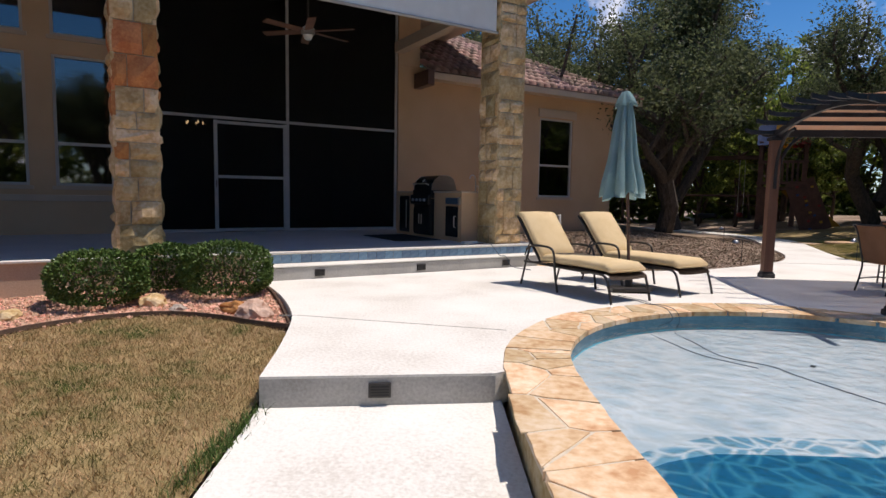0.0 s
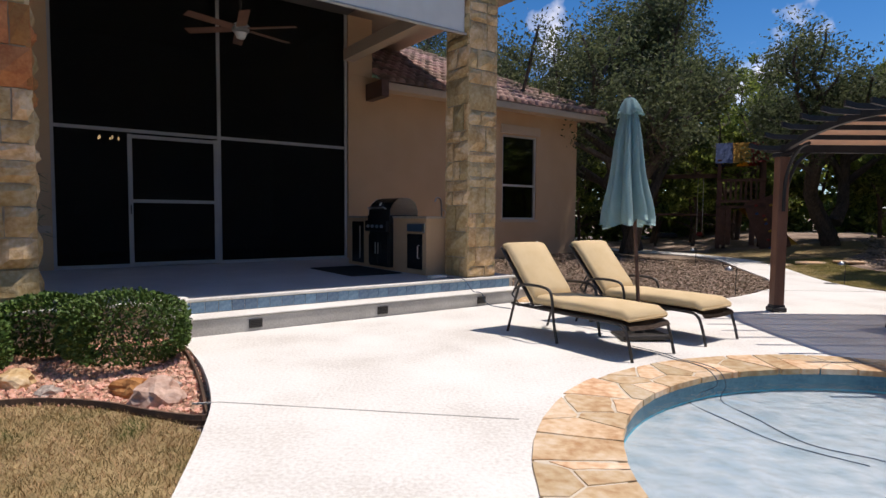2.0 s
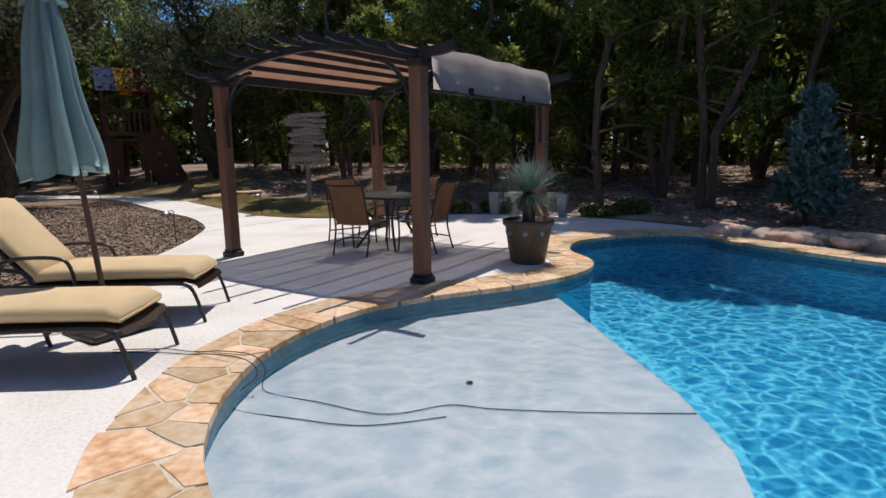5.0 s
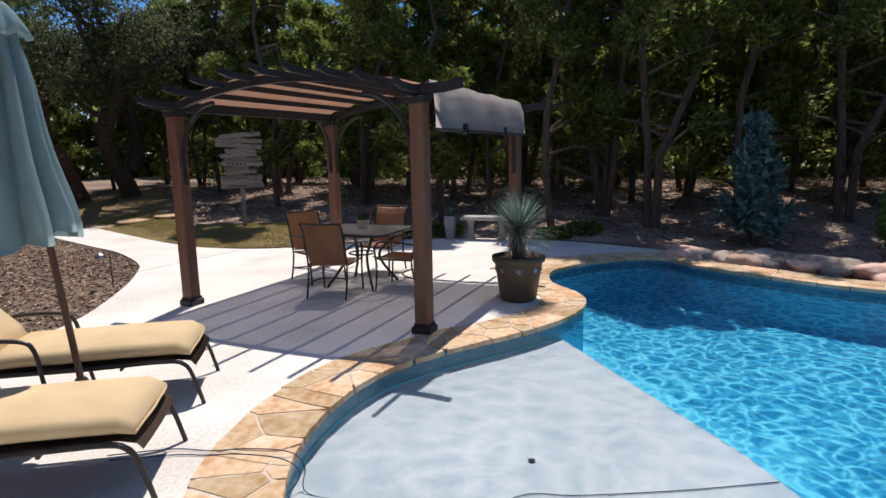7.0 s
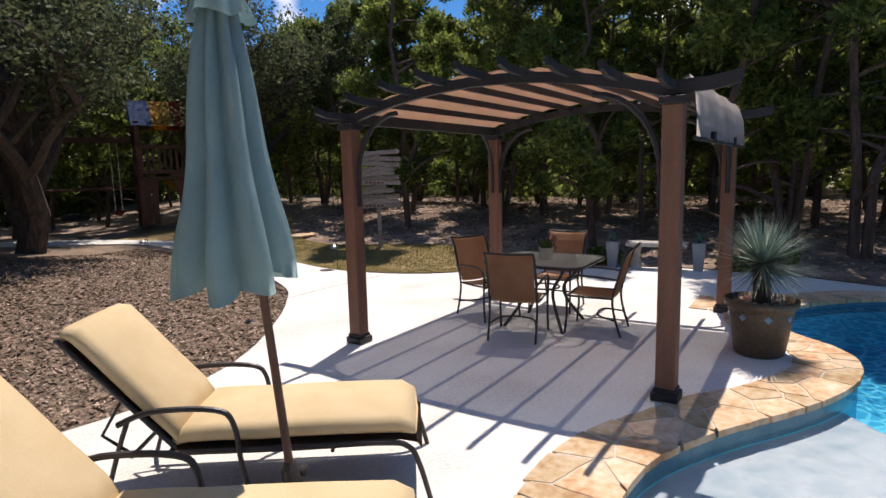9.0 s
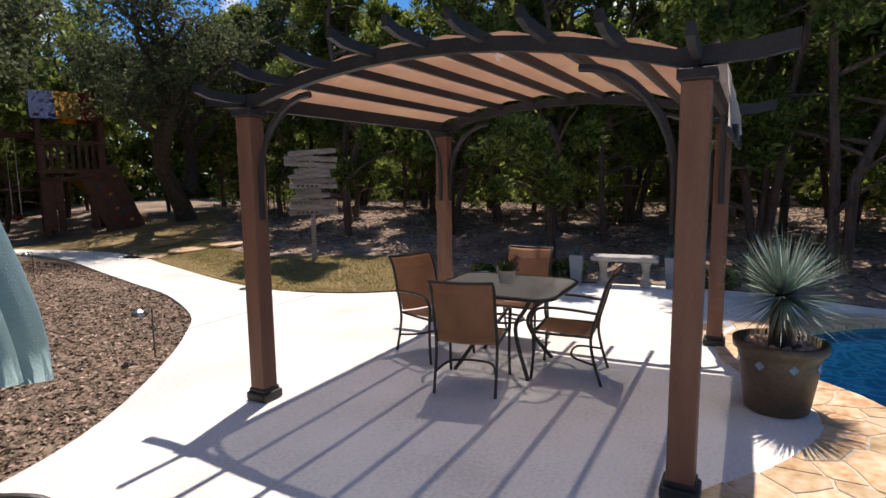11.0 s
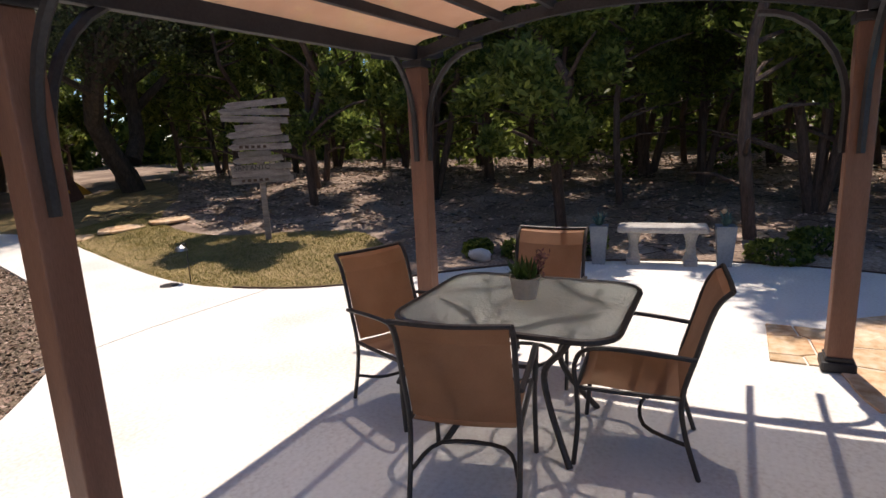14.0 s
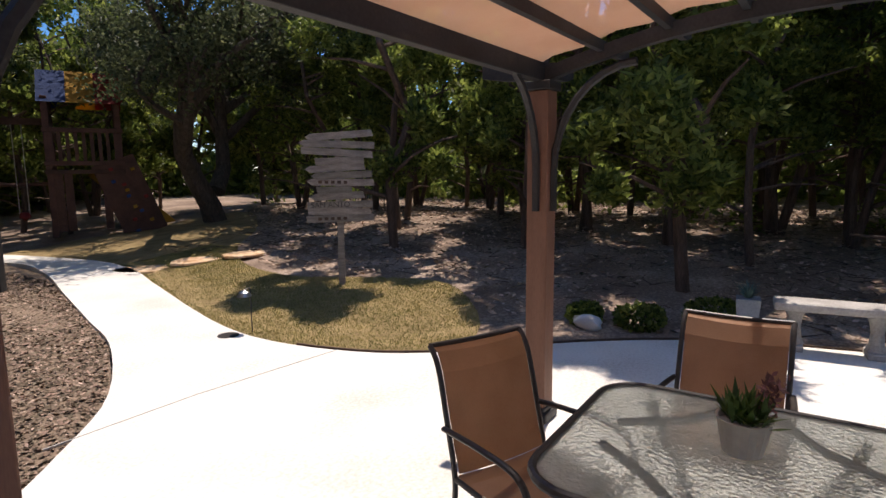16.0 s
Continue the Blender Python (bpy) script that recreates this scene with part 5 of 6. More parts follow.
for k in range(90):
    a, e, l = rp.uniform(0, 6.28), rp.uniform(-1.35, -0.7), rp.uniform(0.2, 0.34)
    d = Vector((math.cos(a) * math.cos(e), math.sin(a) * math.cos(e), math.sin(e)))
    s = d.cross(Vector((0.1, 0.2, 1))).normalized() * 0.006
    b = Vector((0, 0, 0.82)) + d * 0.04
    i = len(verts)
    verts += [tuple(b - s), tuple(b + s), tuple(b + d * l)]
    faces.append((i, i + 1, i + 2))
quads("dead_leaves", verts, faces, M["dry_leaf"], pot, "dry brown hanging leaves")

# ---------- trees ----------
def leaf_cloud(rng, clumps, per, size, flat, spread, long=1.0):
    verts, faces = [], []
    for c, rad in clumps:
        for _ in range(per):
            d = Vector((rng.gauss(0, 1), rng.gauss(0, 1), rng.gauss(0, 1) * flat)).normalized() * rad * rng.uniform(0.35, 1.0)
            p = c + d
            t = Vector((rng.gauss(0, 1), rng.gauss(0, 1), rng.gauss(0, 1) * 0.8 + spread)).normalized()
            s = t.cross(Vector((rng.gauss(0, 1), rng.gauss(0, 1), rng.gauss(0, 1)))).normalized()
            k = size * rng.uniform(0.6, 1.35)
            i = len(verts)
            verts += [tuple(p), tuple(p + t * k * long * 0.5 + s * k * 0.35), tuple(p + t * k * long), tuple(p + t * k * long * 0.5 - s * k * 0.35)]
            faces.append((i, i + 1, i + 2, i + 3))
    return verts, faces


def juniper(seed, h, label, leaves, size):
    rng = random.Random(seed)
    t = thing("juniper_tree", label, "tree", group="juniper woods")
    bm = bmesh.new()
    clumps = []
    stems = rng.choice((1, 2, 3))
    for s in range(stems):
        a = rng.uniform(0, 6.28)
        lean = rng.uniform(0.3, 1.1) if stems > 1 else 0.3
        pts = [Vector((0.08 * math.cos(a), 0.08 * math.sin(a), -0.15))]
        for k in range(1, 7):
            z = h * 0.88 * k / 6
            pts.append(Vector((math.cos(a) * lean * z * 0.3 + rng.gauss(0, 0.13), math.sin(a) * lean * z * 0.3 + rng.gauss(0, 0.13), z)))
        tube(pts, 0.1, bm, 7, [0.066 * (1 - k / 7.5) + 0.010 for k in range(7)])
        for k in range(20):
            z = h * rng.uniform(0.08, 0.9)
            i = min(5, int(z / (h * 0.88) * 6))
            f = z / (h * 0.88) * 6 - i
            b = pts[i].lerp(pts[i + 1], min(1, max(0, f)))
            ang, l = rng.uniform(0, 6.28), rng.uniform(0.7, 1.5) * (1.15 - 0.75 * z / h)
            e = b + Vector((math.cos(ang) * l, math.sin(ang) * l, rng.uniform(0.1, 0.55)))
            tube([b, b.lerp(e, 0.5) + Vector((0, 0, 0.06)), e], 0.02, bm, 5, [0.032, 0.022, 0.010])
            if z < h * 0.13 or (z < h * 0.2 and rng.random() < 0.4):
                continue
            for q in range(rng.choice((1, 2, 2))):
                clumps.append((b.lerp(e, rng.uniform(0.5, 1.1)) + Vector((rng.gauss(0, 0.2), rng.gauss(0, 0.2), rng.gauss(0.1, 0.2))), rng.uniform(0.16, 0.38)))
        for k in range(4):
            clumps.append((pts[-1] + Vector((rng.gauss(0, 0.2), rng.gauss(0, 0.2), rng.uniform(-0.5, 0.35))), rng.uniform(0.2, 0.38)))
    part("trunk", bm, M["bark_red"], t, "shaggy grey-brown trunk and limbs")
    v, f = leaf_cloud(rng, clumps, leaves // len(clumps), size, 0.8, 0.5, 2.0)
    quads("crown", v, f, M["juniper_leaf"], t, "feathery dark green foliage")
    return t


def oak(seed, base, h, spread, lean):
    rng = random.Random(seed)
    t = thing("oak_tree", "large spreading live oak with grey-green leaves", "tree", Matrix.Translation(base), group="live oaks")
    bm = bmesh.new()
    clumps = []

    def grow(p, d, l, r, depth):
        pts, q, dd = [p], p.copy(), d.copy()
        for k in range(4):
            dd = (dd + Vector((rng.gauss(0, 0.16), rng.gauss(0, 0.16), rng.gauss(0.02, 0.12)))).normalized()
            q = q + dd * l / 4
            pts.append(q.copy())
        tube(pts, r, bm, 8 if depth < 2 else 5, [r * (1 - 0.10 * k) for k in range(5)])
        if depth >= 3:
            for k in (2, 3, 4):
                for _ in range(3):
                    clumps.append((pts[k] + Vector((rng.gauss(0, 0.4), rng.gauss(0, 0.4), rng.gauss(0, 0.3))), rng.uniform(0.35, 0.75)))
            return
        for c in range(3 if depth else 4):
            a = rng.uniform(0, 6.28)
            nd = (dd * 0.75 + Vector((math.cos(a), math.sin(a), rng.uniform(-0.1, 0.55))) * 0.8).normalized()
            grow(pts[rng.choice((2, 3, 4))], nd, l * rng.uniform(0.62, 0.85), r * 0.56, depth + 1)

    grow(Vector((0, 0, -0.2)), Vector(lean).normalized(), h * 0.36, 0.33, 0)
    grow(Vector((0, 0, h * 0.10)), Vector((-lean[0] + 0.3, -lean[1], 1.1)).normalized(), h * 0.34, 0.24, 0)
    part("trunk", bm, M["bark"], t, "dark furrowed trunk and limbs")
    v, f = leaf_cloud(rng, clumps, 52000 // len(clumps), 0.082, 0.7, 0.1, 1.4)
    quads("crown", v, f, M["oak_leaf"], t, "small grey-green leaves")
    return t


lab = "dark green juniper tree with shaggy bark"
base = [juniper(21 + k, 6.4 + 0.5 * k, lab, 21000, 0.062) for k in range(4)]
far_base = [juniper(31 + k, 6.6 + 0.5 * k, lab, 6000, 0.105) for k in range(3)]
rt = random.Random(77)
spots = [(11.3, 9.4), (11.2, 7.0), (11.7, 5.0), (12.6, 12.4), (11.9, 14.6), (12.6, 3.4), (12.8, 1.5), (12.9, 6.1)]
for (x0, x1, y0, y1, cnt, gap) in ((12.6, 15.0, -5, 20, 16, 1.5), (15.5, 19, -8, 26, 30, 1.5), (20, 27, -8, 34, 18, 2.2), (9.5, 15, 24.5, 33, 13, 1.9), (-8, 8, 29.5, 35, 18, 1.7), (6.5, 10, -10, -4.5, 6, 1.5)):
    tries = 0
    got = 0
    while got < cnt and tries < 900:
        tries += 1
        x, y = rt.uniform(x0, x1), rt.uniform(y0, y1)
        if y > 17 and x < 13.5 and y < 24.4:
            continue
        if all(math.dist((x, y), s) > gap for s in spots):
            spots.append((x, y))
            got += 1
for k, (x, y) in enumerate(spots):
    m = Matrix.Translation((x, y, gz(x, y))) @ Matrix.Rotation(rt.uniform(0, 6.28), 4, "Z")
    sc = rt.uniform(0.85, 1.2)
    if k < 24:
        o = base[k] if k < 4 else copy_thing(base[k % 4], m)
    else:
        o = far_base[k - 24] if k < 27 else copy_thing(far_base[k % 3], m)
    o.matrix_basis = m @ Matrix.Diagonal((sc, sc, sc * rt.uniform(0.95, 1.1), 1))
oak(5, (5.7, 21.2, 0.2), 11.0, 6, (0.35, -0.1, 1.0))
oak(9, (6.9, 24.0, 0.2), 10.0, 6, (-0.25, -0.15, 1.0))
oak(14, (13.4, 22.2, 0.2), 9.5, 6, (-0.55, -0.3, 1.0))
oak(23, (-1.5, 24.0, 0.2), 11.5, 6, (0.1, -0.2, 1.0))
# trees behind the walk, mirrored in the window glass
oak(31, (-2.0, -9.0, -0.6), 9.0, 6, (0.1, 0.1, 1.0))
oak(37, (5.5, -8.0, -0.6), 9.0, 6, (0.1, 0.1, 1.0))


def bush(name, label, base, w, d, h, mat_, seed, count=9000, size=0.032):
    rng = random.Random(seed)
    b = thing(name, label, "shrub", Matrix.Translation(base))
    verts, faces = [], []
    for _ in range(count):
        a, c = rng.uniform(0, 6.28), rng.uniform(-0.9, 1)
        q = math.sqrt(max(0, 1 - abs(c) ** 3.2))
        rad = rng.uniform(0.86, 1.0) + 0.06 * noise.noise((math.cos(a) * 2.5 + seed, math.sin(a) * 2.5, c * 2.5))
        p = Vector((w / 2 * q * math.cos(a) * rad, d / 2 * q * math.sin(a) * rad, h / 2 + h / 2 * c * rad))
        t = Vector((math.cos(a) * q, math.sin(a) * q, c)) + Vector((rng.gauss(0, 0.7), rng.gauss(0, 0.7), rng.gauss(0, 0.7)))
        t.normalize()
        s = t.cross(Vector((rng.gauss(0, 1), rng.gauss(0, 1), rng.gauss(0, 1)))).normalized()
        k = size * rng.uniform(0.7, 1.3)
        i = len(verts)
        verts += [tuple(p), tuple(p + t * k * 0.5 + s * k * 0.4), tuple(p + t * k), tuple(p + t * k * 0.5 - s * k * 0.4)]
        faces.append((i, i + 1, i + 2, i + 3))
    quads("foliage", verts, faces, mat_, b)
    for k in range(5):
        a = k * 1.26
        part("stem", tube([(0.03 * math.cos(a), 0.03 * math.sin(a), -0.02), (w * 0.2 * math.cos(a), d * 0.2 * math.sin(a), h * 0.5), (w * 0.36 * math.cos(a), d * 0.36 * math.sin(a), h * 0.82)], 0.01, None, 5), M["bark"], b)
    return b


bush("boxwood_shrub", "clipped rounded green boxwood shrub in gravel", (-4.62, 6.02, gz(-4.62, 6.02)), 1.05, 0.95, 0.62, M["box_leaf"], 1)
bush("boxwood_shrub", "clipped rounded green boxwood shrub in gravel", (-3.45, 6.70, gz(-3.45, 6.70)), 1.12, 0.95, 0.66, M["box_leaf"], 2)
bush("boxwood_shrub", "small clipped green boxwood shrub in gravel", (-4.35, 6.95, gz(-4.35, 6.95)), 0.85, 0.75, 0.58, M["box_leaf"], 3)
rb = random.Random(61)
bc = thing("blue_cedar", "young blue-green cedar beside the pool", "tree", Matrix.Translation((10.6, 3.3, gz(10.6, 3.3))))
part("trunk", tube([(0, 0, -0.1), (0.02, 0, 0.9), (0, 0.02, 1.9)], 0.04, radii=[0.05, 0.035, 0.015]), M["bark_red"], bc)
cl = [(Vector((math.cos(a) * r_ * (1.05 - z / 2.4), math.sin(a) * r_ * (1.05 - z / 2.4), z)), rb.uniform(0.10, 0.24)) for a, r_, z in [(rb.uniform(0, 6.28), rb.uniform(0.15, 0.75), rb.uniform(0.25, 2.1)) for _ in range(80)]]
v, f = leaf_cloud(rb, cl, 70, 0.08, 0.9, 0.6, 1.6)
quads("crown", v, f, M["blue_leaf"], bc, "blue-green feathery foliage")
bush("dark_shrub", "dark green rounded shrub beside the pool rocks", (9.6, 0.8, 0.0), 1.8, 1.8, 1.3, M["box_leaf"], 5, 9000, 0.05)
for k, (x, y, w, h) in enumerate(((9.95, 9.65, 0.6, 0.2), (10.35, 8.95, 0.75, 0.24), (10.35, 6.7, 0.8, 0.2), (9.75, 10.2, 0.4, 0.18), (10.9, 6.2, 0.8, 0.22))):
    bush("ground_cover", "low green ground cover at the wood's edge", (x, y, gz(x, y)), w, w * 0.8, h, M["juniper_leaf"], 40 + k, 900, 0.06)


def stone_bm(rng, s, sq=(1, 1, 0.6)):
    bm = bmesh.new()
    bmesh.ops.create_icosphere(bm, subdivisions=3, radius=1.0)
    o = rng.uniform(0, 50)
    for v in bm.verts:
        n1 = noise.noise(v.co * 1.1 + Vector((o, 0, 0))) * 0.5 + noise.noise(v.co * 3 + Vector((o, 0, 0))) * 0.2
        v.co = Vector((v.co.x * sq[0], v.co.y * sq[1], v.co.z * sq[2])) * s * (1 + n1)
    return bm


for x, y, s, m_, l in ((-2.70, 5.78, 0.19, "rock", "pale pink quartz boulder on gravel"), (-2.98, 5.95, 0.13, "rust_stone", "rust red stone on gravel"), (-2.75, 6.05, 0.09, "grey_rock", "grey stone on gravel"), (-3.6, 5.88, 0.08, "grey_rock", "grey stone on gravel"), (-4.0, 6.05, 0.13, "stone", "flat tan stone on gravel"), (-5.1, 5.3, 0.12, "stone", "flat tan stone on gravel"), (-5.3, 6.3, 0.12, "rock", "pale stone on gravel")):
    tagged(part("boulder", stone_bm(rg, s), M[m_], at=Matrix.Translation((x, y, gz(x, y) + s * 0.35))), l, "rock")
# rocks along the far pool edge; two in three take grey_rock as tree shade
for k in range(15):
    t = k / 14
    x, y = 9.1 - 1.15 * t + rg.uniform(-0.1, 0.15), 4.35 - 3.9 * t
    tagged(part("pool_rock", stone_bm(rg, rg.uniform(0.20, 0.36), (1.2, 1.0, 0.45)), M["grey_rock"] if k % 3 else M["rock"], at=pose(x, y, 0.02, 0, 0, rg.uniform(0, 360)), smooth=True), "rough boulder along the pool edge, most coloured darker for tree shade", "rock", "rocks along the pool")

# ---------- flagstone coping ----------
coping = tagged(part("coping_bed", sheet(offset(POOL, 0.46), [offset(POOL, 0.02)], 0.006, 0.05), M["joint"]), "irregular tan flagstone pool coping", "coping", kind="structure")
side = bmesh.new()
a_ = [side.verts.new((*p, -0.75)) for p in offset(POOL, 0.44)]
b_ = [side.verts.new((*p, 0.0)) for p in offset(POOL, 0.44)]
for i in range(len(POOL)):
    side.faces.new((a_[i], a_[(i + 1) % n], b_[(i + 1) % n], b_[i]))
part("coping_side", side, M["stone"], coping)
rc = random.Random(19)
cum = [0.0]
for i in range(n):
    cum.append(cum[-1] + math.dist(POOL[i], POOL[(i + 1) % n]))


def rim_at(s, d):
    s %= cum[-1]
    i = max(k for k in range(n) if cum[k] <= s)
    f = (s - cum[i]) / (cum[i + 1] - cum[i])
    a, b = Vector(POOL[i]), Vector(POOL[(i + 1) % n])
    t = (b - a).normalized()
    p = a.lerp(b, f)
    oa, ob = Vector(offs[i]), Vector(offs[(i + 1) % n])
    nrm = (oa.lerp(ob, f) - p)
    return p + nrm * d


offs = offset(POOL, 1.0)


def crazy_cell(seeds, i, s0, s1, d0, d1, gap):
    """The part of the strip nearest to seed i, less half a joint all round."""
    cx, cy = seeds[i]
    poly = [(s0, d0), (s1, d0), (s1, d1), (s0, d1)]
    for j, (x, y) in enumerate(seeds):
        if j == i or abs(x - cx) > 1.6:
            continue
        nx, ny = x - cx, y - cy
        ln = math.hypot(nx, ny)
        nx, ny = nx / ln, ny / ln
        lim = nx * (cx + x) / 2 + ny * (cy + y) / 2 - gap / 2 + min(0.3 * ln, 0.06) * (math.sin(9.7 * cx + 23.0 * cy) - math.sin(9.7 * x + 23.0 * y)) / 2
        out = []
        for (ax, ay), (bx, by) in zip(poly, poly[1:] + poly[:1]):
            fa, fb = nx * ax + ny * ay - lim, nx * bx + ny * by - lim
            if fa <= 0:
                out.append((ax, ay))
            if fa * fb < 0:
                k = fa / (fa - fb)
                out.append((ax + (bx - ax) * k, ay + (by - ay) * k))
        poly = out
        if len(poly) < 3:
            return []
    return poly


LONG = cum[-1]
seeds = []
while len(seeds) < 150 * LONG / 24:
    p = (rc.uniform(0, LONG), rc.uniform(0.0, 0.44))
    if all(math.hypot(p[0] - q[0], (p[1] - q[1]) * 1.1) > 0.12 for q in seeds[-400:]):
        seeds.append(p)
ring_seeds = seeds + [(x + LONG, y) for x, y in seeds if x < 1.6] + [(x - LONG, y) for x, y in seeds if x > LONG - 1.6]
for i in range(len(seeds)):
    cell = crazy_cell(ring_seeds, i, seeds[i][0] - 0.9, seeds[i][0] + 0.9, -0.03, 0.47 + rc.uniform(-0.02, 0.03), 0.018)
    poly = []
    for (ax, ay), (bx, by) in zip(cell, cell[1:] + cell[:1]):
        k_ = max(1, int(math.hypot(bx - ax, by - ay) / 0.09))
        for q in range(k_):
            jx, jy = (0.0, 0.0) if q == 0 else (rc.uniform(-0.006, 0.006), rc.uniform(-0.006, 0.006))
            poly.append(tuple(rim_at(ax + (bx - ax) * q / k_ + jx, ay + (by - ay) * q / k_ + jy)))
    if len(poly) > 2:
        part("flagstone", prism(poly, -0.035 if min(c[1] for c in cell) < 0 else 0.0, 0.010 + rc.uniform(0, 0.004), inset=0.003), M["flag"], coping)
# loose flagstone pad by the pergola and stepping stones in the lawn
pad_seeds = [(7.22 + 0.27 * i + rc.uniform(-0.09, 0.09), 6.54 + 0.22 * j + rc.uniform(-0.07, 0.07)) for i in range(3) for j in range(2)]
for i in range(len(pad_seeds)):
    cell = crazy_cell(pad_seeds, i, 7.12, 7.90, 6.45, 6.90, 0.016)
    if len(cell) > 2:
        part("flagstone", prism(cell, 0.0, 0.012, inset=0.004), M["flag"], coping)
part("flagstone", prism(((8.15, 6.4), (8.6, 5.75), (8.1, 5.95), (7.65, 6.3)), 0.0, 0.012, inset=0.006), M["flag"], coping)
for cx, cy, w in ((8.95, 18.0, 0.95), (9.75, 17.6, 0.9), (10.4, 17.05, 0.85)):
    poly = [(cx + w * 0.55 * math.cos(a) * rc.uniform(0.8, 1.1), cy + w * 0.45 * math.sin(a) * rc.uniform(0.8, 1.1)) for a in [k * 0.785 for k in range(8)]]
    tagged(part("stepping_stone", prism(poly, gz(cx, cy), gz(cx, cy) + 0.045, inset=0.012), M["flag"]), "flat tan stepping stone in the lawn", "stone", "stepping stones")

# ---------- outdoor kitchen on the porch ----------
CZ = ZP + 0.90
kit = thing("kitchen_counter", "tan stucco outdoor kitchen counter with stone top", "counter", HOUSE)
part("body", wall_with_holes(1.04, 3.74, ZP, CZ, 0, 0.62, [(1.15, 1.62, ZP + 0.07, ZP + 0.66), (3.12, 3.62, ZP + 0.05, ZP + 0.84), (2.05, 2.82, ZP + 0.05, CZ)]), M["stucco"], kit, at=Matrix.Translation((3.80, 0, 0)) @ Matrix(((0, 1, 0, 0), (1, 0, 0, 0), (0, 0, 1, 0), (0, 0, 0, 1))))
for a, b in ((1.00, 2.04), (2.83, 3.77)):
    part("worktop", box(3.77, 4.46, a, b, CZ, CZ + 0.035, 0.008), M["granite"], kit, "pale stone worktop")
part("backing", box(4.38, 4.42, 1.1, 3.7, ZP, CZ - 0.02), M["stucco"], kit)
dr = part("cabinet_door", box(3.80, 3.835, 1.16, 1.61, ZP + 0.08, ZP + 0.65, 0.005), M["black_gloss"], kit, "black cabinet door")
part("handle", tube([(3.80, 1.24, ZP + 0.26), (3.765, 1.24, ZP + 0.27), (3.765, 1.24, ZP + 0.46), (3.80, 1.24, ZP + 0.47)], 0.009, n=6), M["steel"], dr)
part("outlet_box", box(3.775, 3.81, 1.14, 1.58, ZP + 0.69, ZP + 0.81, 0.006), M["cable"], kit, "dark blue control panel")
part("panel_edge", box(3.77, 3.80, 1.07, 1.13, ZP + 0.68, ZP + 0.82, 0.006), M["steel"], kit)
fd = part("fridge_door", box(3.80, 3.84, 3.14, 3.60, ZP + 0.06, ZP + 0.83, 0.006), M["black_gloss"], kit, "black fridge door")
part("handle", tube([(3.76, 3.2, ZP + 0.15), (3.76, 3.2, ZP + 0.75)], 0.011, n=6), M["steel"], fd)
fau = thing("faucet", "curved chrome bar faucet on the counter", "faucet", HOUSE @ Matrix.Translation((4.22, 1.22, CZ + 0.035)))
part("spout", tube(smooth_line([(0, 0, 0), (0, 0, 0.20), (-0.03, 0, 0.29), (-0.10, 0, 0.30), (-0.135, 0, 0.24)], 5), 0.012), M["steel"], fau)
part("tap", tube([(0, -0.10, 0), (0, -0.10, 0.09), (-0.05, -0.10, 0.11)], 0.011, n=6), M["steel"], fau)
gr = thing("gas_grill", "black and stainless gas grill with its lid shut", "grill", HOUSE @ Matrix.Translation((3.72, 2.44, ZP)) @ Matrix.Rotation(math.pi / 2, 4, "Z") @ Matrix.Scale(-1, 4, (0, 1, 0)))
part("cart", box(-0.36, 0.36, 0.02, 0.58, 0.05, 0.78, 0.01), M["black_gloss"], gr)
for s in (-1, 1):
    d_ = part("cart_door", box(min(s * 0.01, s * 0.34), max(s * 0.01, s * 0.34), -0.005, 0.018, 0.09, 0.60, 0.006), M["black_gloss"], gr)
    part("handle", tube([(s * 0.05, -0.03, 0.27), (s * 0.05, -0.03, 0.47)], 0.01, n=6), M["steel"], d_)
pn = part("control_panel", box(-0.39, 0.39, -0.06, 0.02, 0.66, 0.86, 0.02), M["black_gloss"], gr)
for k in range(4):
    part("knob", lathe([(0.03, 0), (0.026, 0.03), (0.001, 0.032)], 12), M["steel"], pn, at=Matrix.Translation((-0.24 + 0.16 * k, -0.06, 0.755)) @ Matrix.Rotation(math.pi / 2, 4, "X"))
part("firebox", box(-0.39, 0.39, 0.0, 0.58, 0.79, 0.95, 0.01), M["black_gloss"], gr)
prof = [(0.02, 0.95), (0.03, 1.06), (0.09, 1.16), (0.19, 1.235), (0.30, 1.255), (0.42, 1.24), (0.52, 1.17), (0.57, 1.05), (0.58, 0.95)]
bm = bmesh.new()
rings = [[bm.verts.new((x, y, z)) for y, z in prof] for x in (-0.37, 0.37)]
for k in range(len(prof) - 1):
    bm.faces.new((rings[0][k], rings[1][k], rings[1][k + 1], rings[0][k + 1]))
part("lid", bm, M["black_gloss"], gr, "curved black lid")
for s in (-1, 1):
    bm = bmesh.new()
    a = [bm.verts.new((s * 0.372, y, z)) for y, z in prof]
    b = [bm.verts.new((s * 0.395, y, z)) for y, z in prof]
    for k in range(len(prof)):
        bm.faces.new((a[k], a[(k + 1) % len(prof)], b[(k + 1) % len(prof)], b[k]))
    bm.faces.new(a)
    bm.faces.new(b[::-1])
    bmesh.ops.recalc_face_normals(bm, faces=bm.faces)
    part("lid_side", bm, M["steel"], gr, "brushed steel lid end")
part("lid_handle", tube([(-0.28, 0.0, 1.06), (-0.28, -0.05, 1.08), (0.28, -0.05, 1.08), (0.28, 0.0, 1.06)], 0.013), M["steel"], gr)
part("gauge", lathe([(0.035, 0), (0.035, 0.012), (0.001, 0.014)], 14), M["white"], gr, at=Matrix.Translation((0, 0.055, 1.14)) @ Matrix.Rotation(radians(55), 4, "X"))
